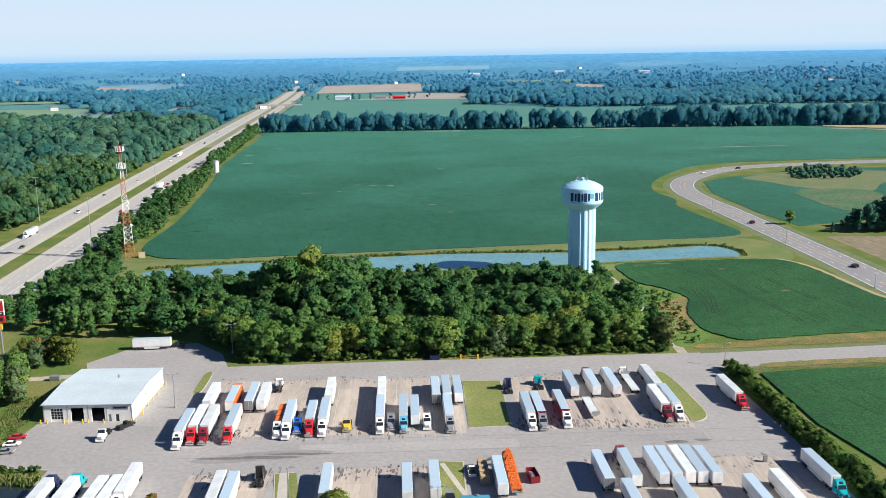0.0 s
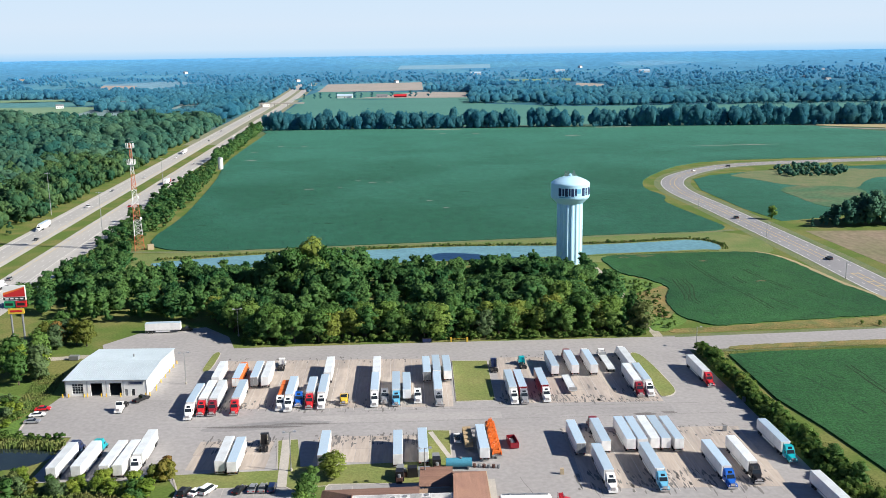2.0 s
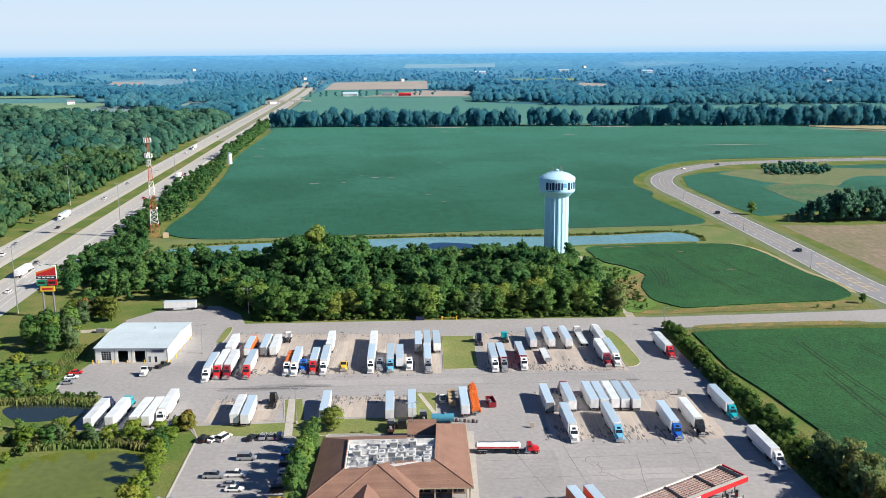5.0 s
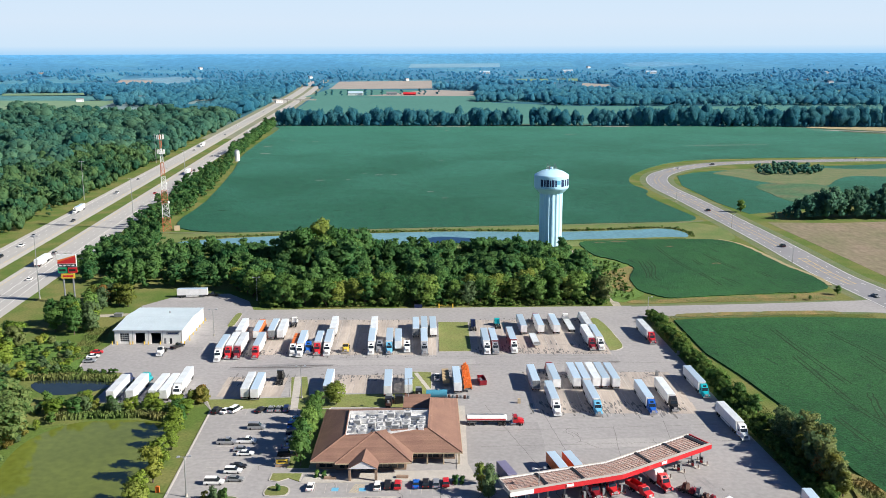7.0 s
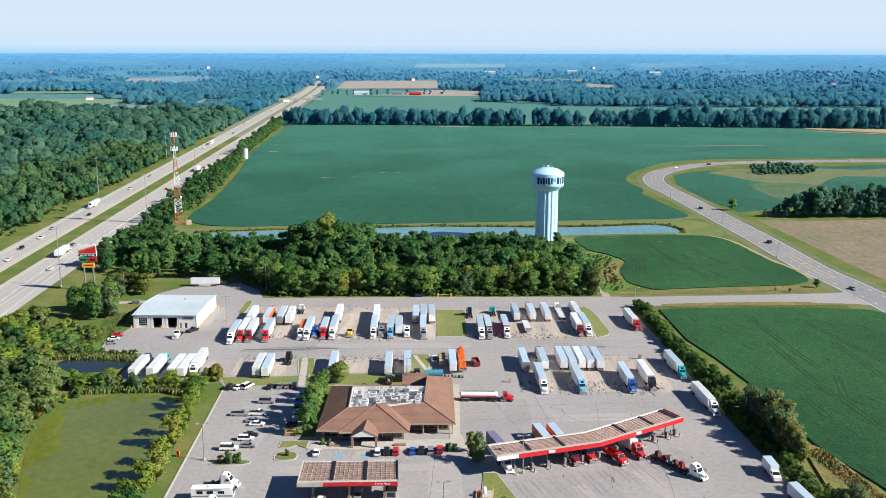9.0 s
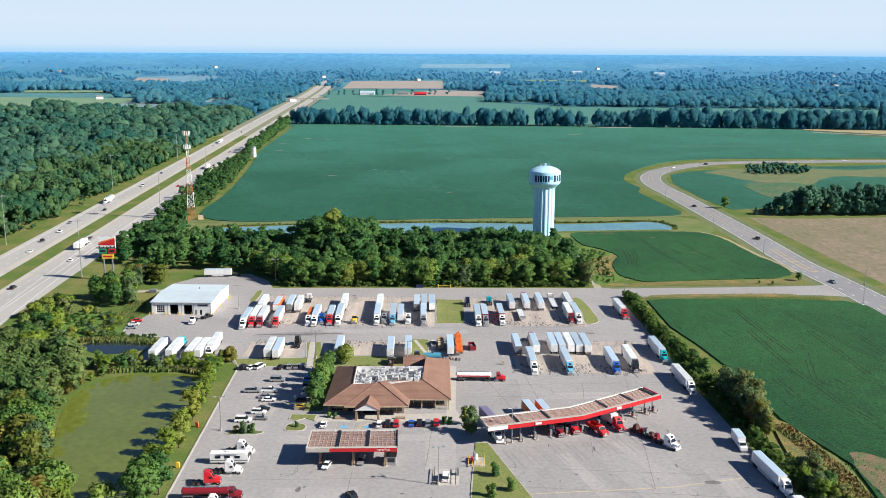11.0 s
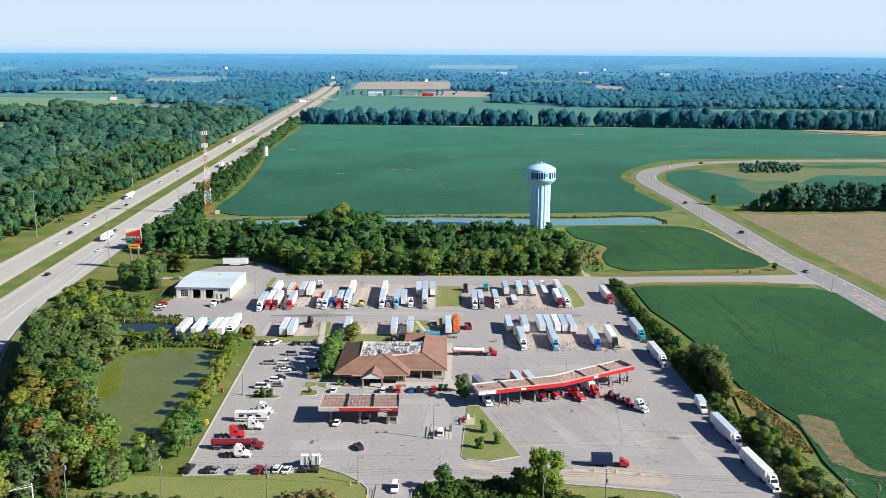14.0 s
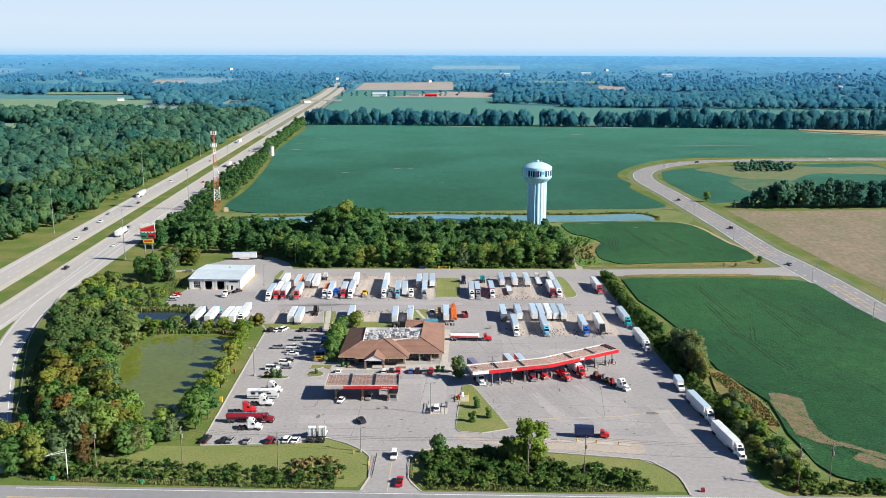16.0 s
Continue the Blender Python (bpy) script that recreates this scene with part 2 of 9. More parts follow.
M = dict(
    grass=mat("grass", (0.108, 0.162, 0.040), 0.9, vary=0.25, scale=0.06, fine=1.5, bump=0.4, second=(0.172, 0.182, 0.062), coords="World"),
    lawn=mat("mown_lawn", (0.145, 0.185, 0.048), 0.9, vary=0.2, scale=0.08, fine=1.6, bump=0.4, second=(0.195, 0.200, 0.066), coords="World"),
    verge=mat("mown_verge", (0.108, 0.148, 0.060), 0.9, vary=0.3, scale=0.10, fine=1.2, bump=0.5, second=(0.175, 0.172, 0.085), coords="World", amount=0.56),
    gold_weed=mat("golden_weeds", (0.25, 0.175, 0.062), 0.95, vary=0.35, scale=0.16, fine=1.4, bump=0.8, second=(0.12, 0.14, 0.04), coords="World", amount=0.45),
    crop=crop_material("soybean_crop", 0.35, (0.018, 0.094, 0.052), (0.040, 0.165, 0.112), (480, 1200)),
    crop_near=crop_material("near_soybean_crop", 0.45, (0.011, 0.062, 0.017), (0.024, 0.094, 0.025)),
    pale_stubble=mat("pale_stubble", (0.33, 0.29, 0.26), 0.95, vary=0.08, scale=0.02, fine=0.2, second=(0.28, 0.26, 0.23), coords="World"),
    # haze is mixed into the base colour of this horizon meadow
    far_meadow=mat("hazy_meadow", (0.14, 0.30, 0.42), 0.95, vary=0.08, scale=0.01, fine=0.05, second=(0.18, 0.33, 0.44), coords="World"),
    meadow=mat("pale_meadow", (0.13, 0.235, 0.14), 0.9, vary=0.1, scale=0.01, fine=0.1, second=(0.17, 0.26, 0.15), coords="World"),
    # far crop colour raised and blued to stand for haze
    hazed_crop=mat("hazed_crop", (0.054, 0.180, 0.150), 0.9, vary=0.1, scale=0.006, fine=0.1, second=(0.066, 0.200, 0.162), coords="World"),
    stubble=mat("ploughed_soil", (0.225, 0.178, 0.125), 0.95, vary=0.22, scale=0.05, fine=0.35, bump=0.5, second=(0.165, 0.155, 0.085), stretch=(1, 0.45, 1), coords="World"),
    # dark soil between the plants, with their shade put into the colour
    gap_shade_soil=mat("shaded_gap_soil", (0.016, 0.045, 0.014), 0.95, vary=0.3, scale=0.4, fine=2, coords="World"),
    bare=mat("bare_soil", (0.190, 0.128, 0.080), 0.95, vary=0.25, scale=0.32, fine=1.5, bump=0.5, second=(0.07, 0.12, 0.04), coords="World", amount=0.5),
    lot=mat("worn_asphalt", (0.326, 0.313, 0.310), 0.85, vary=0.10, scale=0.035, fine=0.7, bump=0.1, second=(0.282, 0.272, 0.270), coords="World"),
    lot_dark=mat("darker_relaid_asphalt", (0.272, 0.263, 0.262), 0.85, vary=0.12, scale=0.08, fine=0.9, bump=0.1, second=(0.315, 0.302, 0.298), coords="World"),
    lot_pale=mat("paler_relaid_asphalt", (0.362, 0.345, 0.338), 0.85, vary=0.10, scale=0.08, fine=0.9, bump=0.1, second=(0.32, 0.307, 0.303), coords="World"),
    concrete=mat("stained_concrete", (0.42, 0.362, 0.315), 0.85, vary=0.10, scale=0.12, fine=0.9, bump=0.1, second=(0.25, 0.23, 0.215), coords="World", stretch=(1.6, 0.22, 1), rand=0.07, amount=0.58),
    highway=mat("highway_concrete", (0.40, 0.385, 0.365), 0.85, vary=0.05, scale=0.03, fine=0.4, second=(0.34, 0.335, 0.325), coords="World", stretch=(2.5, 0.08, 1)),
    shoulder=mat("pale_shoulder", (0.44, 0.425, 0.395), 0.9, vary=0.08, scale=0.05, fine=0.5, coords="World"),
    road=mat("county_asphalt", (0.25, 0.25, 0.262), 0.85, vary=0.07, scale=0.04, fine=0.6, coords="World", second=(0.215, 0.215, 0.225)),
    gravel=mat("gravel", (0.40, 0.36, 0.30), 0.95, vary=0.2, scale=0.2, fine=2.5, bump=0.4, second=(0.28, 0.27, 0.2), coords="World"),
    rib=mat("dull_roof_ribs", (0.50, 0.44, 0.41), 0.7, vary=0.2, scale=0.6, fine=4, second=(0.36, 0.28, 0.25)),
    rust_rib=mat("rusting_purlin", (0.36, 0.21, 0.17), 0.75, vary=0.25, scale=0.8, fine=4, second=(0.46, 0.38, 0.35)),
    lush=mat("lush_weeds", (0.115, 0.20, 0.03), 0.9, vary=0.3, scale=0.15, fine=1.3, bump=0.8, second=(0.06, 0.13, 0.025), coords="World"),
    far_verge=mat("dry_far_verge", (0.17, 0.20, 0.12), 0.9, vary=0.15, scale=0.02, fine=0.2, second=(0.24, 0.225, 0.15), coords="World"),
    dry_grass=mat("dry_golden_grass", (0.36, 0.29, 0.16), 0.95, vary=0.12, scale=0.03, fine=0.3, second=(0.26, 0.24, 0.13), coords="World"),
    rough=mat("rough_pasture", (0.15, 0.13, 0.07), 0.95, vary=0.3, scale=0.03, fine=0.3, bump=0.5, second=(0.05, 0.125, 0.055), coords="World", amount=0.36),
    kerb=mat("kerb_concrete", (0.45, 0.42, 0.38), 0.85, vary=0.12, scale=0.3, fine=3, coords="World"),
    white_line=mat("white_road_paint", (0.72, 0.72, 0.70), 0.7, vary=0.12, scale=0.5, fine=3, coords="World"),
    yellow_line=mat("yellow_road_paint", (0.66, 0.48, 0.16), 0.7, vary=0.12, scale=0.5, fine=3, coords="World"),
    faint_yellow=mat("faded_yellow_paint", (0.56, 0.44, 0.22), 0.7, vary=0.15, scale=0.6, fine=2, second=(0.42, 0.37, 0.28), coords="World", amount=0.48),
    tar=mat("tar_seam", (0.17, 0.16, 0.155), 0.8, vary=0.2, scale=0.4, fine=3, coords="World"),
    damp=mat("damp_asphalt", (0.225, 0.22, 0.222), 0.6, vary=0.12, scale=0.12, fine=1.0, second=(0.29, 0.28, 0.278), coords="World"),
    stain=mat("oil_stain", (0.17, 0.16, 0.155), 0.7, vary=0.25, scale=0.5, fine=2, coords="World"),
    pond=water("murky_pond_water", (0.128, 0.155, 0.027)),
    pond_dark=water("dark_pond_water", (0.02, 0.03, 0.03)),
    # pale sky reflection is painted into this water's base colour
    pond_blue=water("sky_tinted_pond_water", (0.17, 0.34, 0.36)),
    leaf=foliage("broad_leaves", (0.050, 0.145, 0.037), (0.170, 0.280, 0.060), (0.23, 0.28, 0.055)),
    leaf_blue=foliage("willow_leaves", (0.078, 0.142, 0.064), (0.140, 0.212, 0.084), (0.17, 0.21, 0.07)),
    leaf_gold=foliage("turning_leaves", (0.135, 0.175, 0.032), (0.225, 0.210, 0.044), (0.27, 0.17, 0.05)),
    leaf_far=foliage("hedgerow_leaves", (0.018, 0.05, 0.026), (0.032, 0.075, 0.036), (0.045, 0.085, 0.04)),
    worn_line=mat("worn_stall_paint", (0.47, 0.44, 0.41), 0.8, vary=0.15, scale=0.5, fine=3, coords="World", second=(0.40, 0.36, 0.33)),
    thicket=woods("thicket_leaves", (0.040, 0.112, 0.026), (0.150, 0.220, 0.052), 0.15, 0.16, 0.40),
    leaf_pale=foliage("pale_leaves", (0.155, 0.195, 0.065), (0.225, 0.255, 0.090), (0.25, 0.25, 0.08)),
    leaf_lime=foliage("lime_leaves", (0.140, 0.225, 0.030), (0.230, 0.310, 0.045), (0.26, 0.29, 0.05)),
    leaf_rust=foliage("rust_leaves", (0.125, 0.088, 0.03), (0.165, 0.115, 0.036), (0.16, 0.14, 0.04)),
    bark=mat("bark", (0.13, 0.10, 0.075), 0.95, vary=0.3, scale=2, fine=10, bump=0.5),
    weed=mat("weeds", (0.085, 0.14, 0.03), 0.9, vary=0.2, scale=0.1, fine=1.5, island=0.3, coords="World", second=(0.16, 0.155, 0.05)),
    dry_weed=mat("dry_weeds", (0.25, 0.18, 0.065), 0.9, vary=0.25, scale=0.2, fine=1.5, island=0.3, coords="World", second=(0.12, 0.13, 0.04)),
    woods_edge=woods("woodland_leaves", (0.026, 0.098, 0.054), (0.113, 0.197, 0.072), 0.15, 0.04, 0.36),
    woods_leaf=woods("mixed_leaves", (0.030, 0.112, 0.042), (0.130, 0.245, 0.072), 0.14, 0.06, 0.42),
    # haze over the far hedgerow is painted as blue in its leaves
    row_leaf=woods("hazed_hedgerow_leaf", (0.036, 0.190, 0.265), (0.090, 0.285, 0.315), 0.12, 0.05, 0.45),
    # some haze is tinted into the leaves of the west woods
    woods_near=woods("west_woods", (0.033, 0.132, 0.110), (0.110, 0.228, 0.136), 0.16, 0.02, 0.42),
    # haze blue in the leaf colour, more of it farther out
    woods_mid=woods("hazed_middle_woods", (0.060, 0.290, 0.430), (0.155, 0.430, 0.490), 0.10, 0.012, 0.5, (0.145, 0.50, 0.86)),
    belt_leaf=woods("ramp_side_leaves", (0.062, 0.160, 0.048), (0.235, 0.290, 0.100), 0.14, 0.07, 0.48),
    white=mat("white_paint", (0.78, 0.78, 0.78), 0.35, vary=0.04, scale=0.5, fine=4, second=(0.66, 0.66, 0.65)),
    # the blue of reflected sky is put into these two sheet colours
    fibre=mat("sky_tinted_fibreglass_roof", (0.64, 0.69, 0.72), 0.5, vary=0.06, scale=0.3, fine=2, second=(0.52, 0.55, 0.57), rand=0.12),
    alu=mat("sky_tinted_aluminium", (0.55, 0.69, 0.80), 0.4, 0.3, vary=0.05, scale=0.4, fine=3, rand=0.12),
    steel=mat("galvanised_steel", (0.45, 0.46, 0.47), 0.45, 0.8, vary=0.1, scale=1.0, fine=6),
    chrome=mat("chrome", (0.75, 0.75, 0.76), 0.12, 1.0, vary=0.05),
    black=mat("black_paint", (0.018, 0.018, 0.02), 0.35, vary=0.2, scale=1, fine=6),
    rubber=mat("tyre_rubber", (0.022, 0.022, 0.023), 0.85, vary=0.2, scale=3, fine=10),
    glass=mat("dark_glass", (0.02, 0.026, 0.032), 0.06, vary=0.1, spec=0.6),
    red=mat("red_paint", (0.52, 0.022, 0.028), 0.3, vary=0.08, scale=0.8, fine=5),
    dark_red=mat("dark_red_paint", (0.22, 0.015, 0.025), 0.28, vary=0.08, scale=0.8, fine=5),
    orange=mat("orange_paint", (0.68, 0.16, 0.03), 0.45, vary=0.1, scale=0.8, fine=5),
    yellow=mat("yellow_paint", (0.70, 0.46, 0.05), 0.5, vary=0.1, scale=0.8, fine=5),
    blue=mat("blue_paint", (0.015, 0.11, 0.48), 0.3, vary=0.08, scale=0.8, fine=5),
    sky_blue=mat("light_blue_paint", (0.14, 0.42, 0.62), 0.3, vary=0.08, scale=0.8, fine=5),
    navy=mat("navy_paint", (0.012, 0.025, 0.085), 0.3, vary=0.1, scale=0.8, fine=5),
    teal=mat("teal_paint", (0.01, 0.36, 0.42), 0.3, vary=0.08, scale=0.8, fine=5),
    green=mat("green_paint", (0.02, 0.28, 0.13), 0.4, vary=0.08),
    silver=mat("silver_paint", (0.42, 0.43, 0.45), 0.28, 0.5, vary=0.05),
    grey=mat("grey_paint", (0.20, 0.21, 0.22), 0.4, vary=0.1, scale=0.8, fine=5),
    tan=mat("tan_paint", (0.45, 0.36, 0.24), 0.6, vary=0.1, scale=0.8, fine=5),
    lilac=mat("faded_purple_paint", (0.18, 0.17, 0.27), 0.5, vary=0.1),
    wood=mat("sawn_timber", (0.42, 0.31, 0.18), 0.85, vary=0.2, scale=1.0, fine=8),
    pole_wood=mat("weathered_pole", (0.22, 0.18, 0.14), 0.9, vary=0.2, scale=1.0, fine=8),
    lamp_red=mat("tail_light", (0.45, 0.02, 0.02), 0.2),
    lamp_clear=mat("headlight", (0.75, 0.76, 0.78), 0.1),
    tower=mat("pale_blue_tower_paint", (0.46, 0.72, 0.88), 0.45, vary=0.02, scale=0.2, fine=1.5, second=(0.43, 0.69, 0.86)),
    lettering=mat("dark_blue_lettering", (0.015, 0.035, 0.10), 0.5, vary=0.1),
    shed_roof=mat("pale_metal_roof", (0.56, 0.64, 0.68), 0.5, 0.25, vary=0.04, scale=0.15, fine=1.0, second=(0.50, 0.58, 0.62)),
    shed_wall=mat("white_metal_siding", (0.72, 0.72, 0.70), 0.5, vary=0.05, scale=0.4, fine=3),
    shingle=mat("brown_shingles", (0.235, 0.135, 0.098), 0.9, vary=0.12, scale=0.2, fine=3.0, bump=0.3, second=(0.19, 0.105, 0.08), island=0.1),
    brick=mat("tan_brick", (0.30, 0.21, 0.15), 0.85, vary=0.2, scale=0.6, fine=5),
    membrane=mat("white_roof_membrane", (0.66, 0.66, 0.66), 0.7, vary=0.12, scale=0.3, fine=2, second=(0.45, 0.45, 0.45)),
    deck=mat("weathered_canopy_deck", (0.21, 0.130, 0.110), 0.8, vary=0.25, scale=0.5, fine=3, second=(0.27, 0.215, 0.195)),
    interior=mat("dim_workshop_interior", (0.12, 0.12, 0.12), 0.9, vary=0.3),
)


# ---------------------------------------------------------------- builders
class Geo:
    """Collects the faces of one mesh."""

    def __init__(self):
        self.v, self.f = [], []

    def add(self, verts, faces):
        k = len(self.v)
        self.v += [tuple(p) for p in verts]
        self.f += [tuple(k + i for i in f) for f in faces]
        return self

    def box(self, x0, x1, y0, y1, z0, z1, tx=0.0, ty=0.0, cut=0.0):
        """A box whose top is drawn in by tx and ty; cut chamfers its upright corners."""
        def ring(a, b, c, d, z):
            if not cut:
                return [(a, c, z), (b, c, z), (b, d, z), (a, d, z)]
            k = cut
            return [(a + k, c, z), (b - k, c, z), (b, c + k, z), (b, d - k, z), (b - k, d, z), (a + k, d, z), (a, d - k, z), (a, c + k, z)]
        lo, hi = ring(x0, x1, y0, y1, z0), ring(x0 + tx, x1 - tx, y0 + ty, y1 - ty, z1)
        n = len(lo)
        return self.add(lo + hi, [tuple(range(n))[::-1], tuple(range(n, 2 * n))] + [(i, (i + 1) % n, n + (i + 1) % n, n + i) for i in range(n)])

    def prism(self, outline, z0, z1):
        n = len(outline)
        area = sum(outline[i][0] * outline[(i + 1) % n][1] - outline[(i + 1) % n][0] * outline[i][1] for i in range(n))
        if area < 0:
            outline = outline[::-1]
        return self.add([(x, y, z0) for x, y in outline] + [(x, y, z1) for x, y in outline],
                        [tuple(range(n))[::-1], tuple(range(n, 2 * n))] + [(i, (i + 1) % n, n + (i + 1) % n, n + i) for i in range(n)])

    def side(self, profile, y0, y1, inset=0.0, top_from=1e9):
        """A side profile of (x, z), drawn out from y0 to y1; points above top_from lean in by inset."""
        n = len(profile)
        lean = [inset if z > top_from else 0.0 for x, z in profile]
        return self.add([(x, y0 + e, z) for (x, z), e in zip(profile, lean)] + [(x, y1 - e, z) for (x, z), e in zip(profile, lean)],
                        [tuple(range(n)), tuple(range(n, 2 * n))[::-1]] + [(i, n + i, n + (i + 1) % n, (i + 1) % n) for i in range(n)])

    def tube(self, p, q, r, r2=None, n=8, caps=True):
        p, q = Vector(p), Vector(q)
        u = (q - p).normalized()
        a = u.orthogonal().normalized()
        b = u.cross(a)
        r2 = r if r2 is None else r2
        ring = lambda c, k: [c + k * (math.cos(2 * math.pi * i / n) * a + math.sin(2 * math.pi * i / n) * b) for i in range(n)]
        return self.add(ring(p, r) + ring(q, r2), [(i, (i + 1) % n, n + (i + 1) % n, n + i) for i in range(n)] + ([tuple(range(n))[::-1], tuple(range(n, 2 * n))] if caps else []))

    def turned(self, rings, n=32, cx=0.0, cy=0.0, flute=0.0):
        """A body of revolution from (radius, height) pairs."""
        vs = []
        for r, z in rings:
            for i in range(n):
                k = r - (flute if i % 2 else 0.0)
                vs.append((cx + k * math.cos(2 * math.pi * i / n), cy + k * math.sin(2 * math.pi * i / n), z))
        fs = [(j * n + i, j * n + (i + 1) % n, (j + 1) * n + (i + 1) % n, (j + 1) * n + i) for j in range(len(rings) - 1) for i in range(n)]
        fs += [tuple(range(n))[::-1], tuple(range((len(rings) - 1) * n, len(rings) * n))]
        return self.add(vs, fs)

    def strip(self, pts, width, z, z0=None):
        """A flat band along a line of points, as a thin slab when z0 is given."""
        left, right = [], []
        for i, p in enumerate(pts):
            a, b = Vector(pts[max(0, i - 1)][:2]), Vector(pts[min(len(pts) - 1, i + 1)][:2])
            d = (b - a).normalized()
            w = (width[i] if isinstance(width, (list, tuple)) else width) / 2
            left.append((p[0] - d.y * w, p[1] + d.x * w))
            right.append((p[0] + d.y * w, p[1] - d.x * w))
        n = len(pts)
        top = [(x, y, z + gz(x, y)) for x, y in left] + [(x, y, z + gz(x, y)) for x, y in right]
        self.add(top, [(i, n + i, n + i + 1, i + 1) for i in range(n - 1)])
        if z0 is not None:
            self.add(top[:n] + [(x, y, z0 + gz(x, y)) for x, y in left], [(i, i + 1, n + i + 1, n + i) for i in range(n - 1)])
            self.add(top[n:] + [(x, y, z0 + gz(x, y)) for x, y in right], [(i + 1, i, n + i, n + i + 1) for i in range(n - 1)])
        return self


RISE = ((0, 0), (2300, 0), (2650, 3.5), (3000, 12), (3500, 32), (4000, 55), (4500, 79), (4620, 88), (4660, 86), (4860, 60))


def gz(x, y):
    """Land height: level near by, bent up far off to fit the camera's horizon."""
    r = math.hypot(x, y)
    if r < 2300:
        return 0.0
    for (a, p), (b, q) in zip(RISE, RISE[1:]):
        if r <= b:
            return p + (q - p) * (r - a) / (b - a)
    return 60.0


def mesh_of(name, geo, material):
    me = bpy.data.meshes.new(name)
    me.from_pydata(geo.v, [], geo.f)
    me.materials.append(material)
    me.validate()
    me.update()
    return me


def part(name, geo, material, parent, label=""):
    ob = new(name, geo if isinstance(geo, bpy.types.Mesh) else mesh_of(name, geo, material))
    ob.parent = parent
    return tagged(ob, label)


def thing(name, m, label, category, group="", kind=""):
    ob = new(name)
    ob.empty_display_size = 0.5
    ob.matrix_basis = m
    return tagged(ob, label, category, group, kind)


def solid(name, geo, material, label, category, group="", kind="", m=None):
    ob = new(name, mesh_of(name, geo, material))
    if m is not None:
        ob.matrix_basis = m
    return tagged(ob, label, category, group, kind)


def smooth_line(pts, n=6):
    """Points along a Catmull-Rom curve through pts."""
    out = []
    for i in range(len(pts) - 1):
        p = [Vector(pts[max(0, min(len(pts) - 1, i + k))]) for k in (-1, 0, 1, 2)]
        for s in range(n):
            t = s / n
            out.append(tuple(0.5 * (2 * p[1] + (p[2] - p[0]) * t + (2 * p[0] - 5 * p[1] + 4 * p[2] - p[3]) * t * t + (3 * p[1] - p[0] - 3 * p[2] + p[3]) * t ** 3)))
    return out + [tuple(pts[-1])]


def closed_line(pts, n=5):
    k = len(pts)
    line = smooth_line([pts[-1], *pts, pts[0], pts[1]], n)
    return line[n:n * (k + 1)]


def inside(x, y, poly):
    hit = False
    for (x0, y0), (x1, y1) in zip(poly, poly[1:] + poly[:1]):
        if (y0 > y) != (y1 > y) and x < (x1 - x0) * (y - y0) / (y1 - y0) + x0:
            hit = not hit
    return hit


PROTO = {}


def spawn(key, build, m, label=""):
    """The first of a kind is built, the next ones are copies that share its meshes."""
    if key in PROTO:
        ob = copy_thing(PROTO[key], m)
    else:
        ob = PROTO[key] = build(m)
    return tagged(ob, label)


# ---------------------------------------------------------------- land
rings = [0, 60, 130, 220, 330, 460, 620, 800, 1000, 1250, 1550, 1900, 2300, 2475, 2650, 2825, 3000, 3250, 3500, 3750, 4000, 4250, 4500, 4620, 4660, 4860]
g = Geo()
SEG = 96
for r in rings[1:]:
    g.v += [(r * math.sin(2 * math.pi * i / SEG), r * math.cos(2 * math.pi * i / SEG), gz(0, r)) for i in range(SEG)]
g.v.append((0, 0, 0))
for j in range(len(rings) - 2):
    g.f += [(j * SEG + (i + 1) % SEG, j * SEG + i, (j + 1) * SEG + i, (j + 1) * SEG + (i + 1) % SEG) for i in range(SEG)]
g.f += [((i + 1) % SEG, len(g.v) - 1, i)[::1] for i in range(SEG)]
land = bpy.data.materials.new("countryside")
land.use_nodes = True
n, l = land.node_tree.nodes, land.node_tree.links
b = n["Principled BSDF"]
b.inputs["Roughness"].default_value, b.inputs["Specular IOR Level"].default_value = 0.95, 0.1
geo_n, vor, nz, nz2 = n.new("ShaderNodeNewGeometry"), n.new("ShaderNodeTexVoronoi"), n.new("ShaderNodeTexNoise"), n.new("ShaderNodeTexNoise")
vor.inputs["Scale"].default_value, nz.inputs["Scale"].default_value, nz2.inputs["Scale"].default_value = 0.0035, 0.05, 1.2
for t_ in (vor, nz, nz2):
    l.new(geo_n.outputs["Position"], t_.inputs["Vector"])
sep = n.new("ShaderNodeSeparateColor")
l.new(vor.outputs["Color"], sep.inputs["Color"])
ramp = n.new("ShaderNodeValToRGB")
ramp.color_ramp.interpolation = "CONSTANT"
e = ramp.color_ramp.elements
# far field tones with the blue of haze put into them
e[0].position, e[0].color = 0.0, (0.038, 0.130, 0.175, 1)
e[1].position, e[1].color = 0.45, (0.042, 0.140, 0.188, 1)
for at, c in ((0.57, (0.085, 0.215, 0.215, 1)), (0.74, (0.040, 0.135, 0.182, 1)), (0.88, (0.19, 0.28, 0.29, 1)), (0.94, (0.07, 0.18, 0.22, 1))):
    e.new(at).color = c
l.new(sep.outputs["Red"], ramp.inputs["Fac"])
near_c = n.new("ShaderNodeMix")
near_c.data_type = "RGBA"
near_c.inputs["A"].default_value, near_c.inputs["B"].default_value = (0.095, 0.145, 0.034, 1), (0.165, 0.17, 0.058, 1)
cl = n.new("ShaderNodeMapRange")
cl.inputs["From Min"].default_value, cl.inputs["From Max"].default_value = 0.42, 0.62
l.new(nz.outputs["Fac"], cl.inputs["Value"])
l.new(cl.outputs["Result"], near_c.inputs["Factor"])
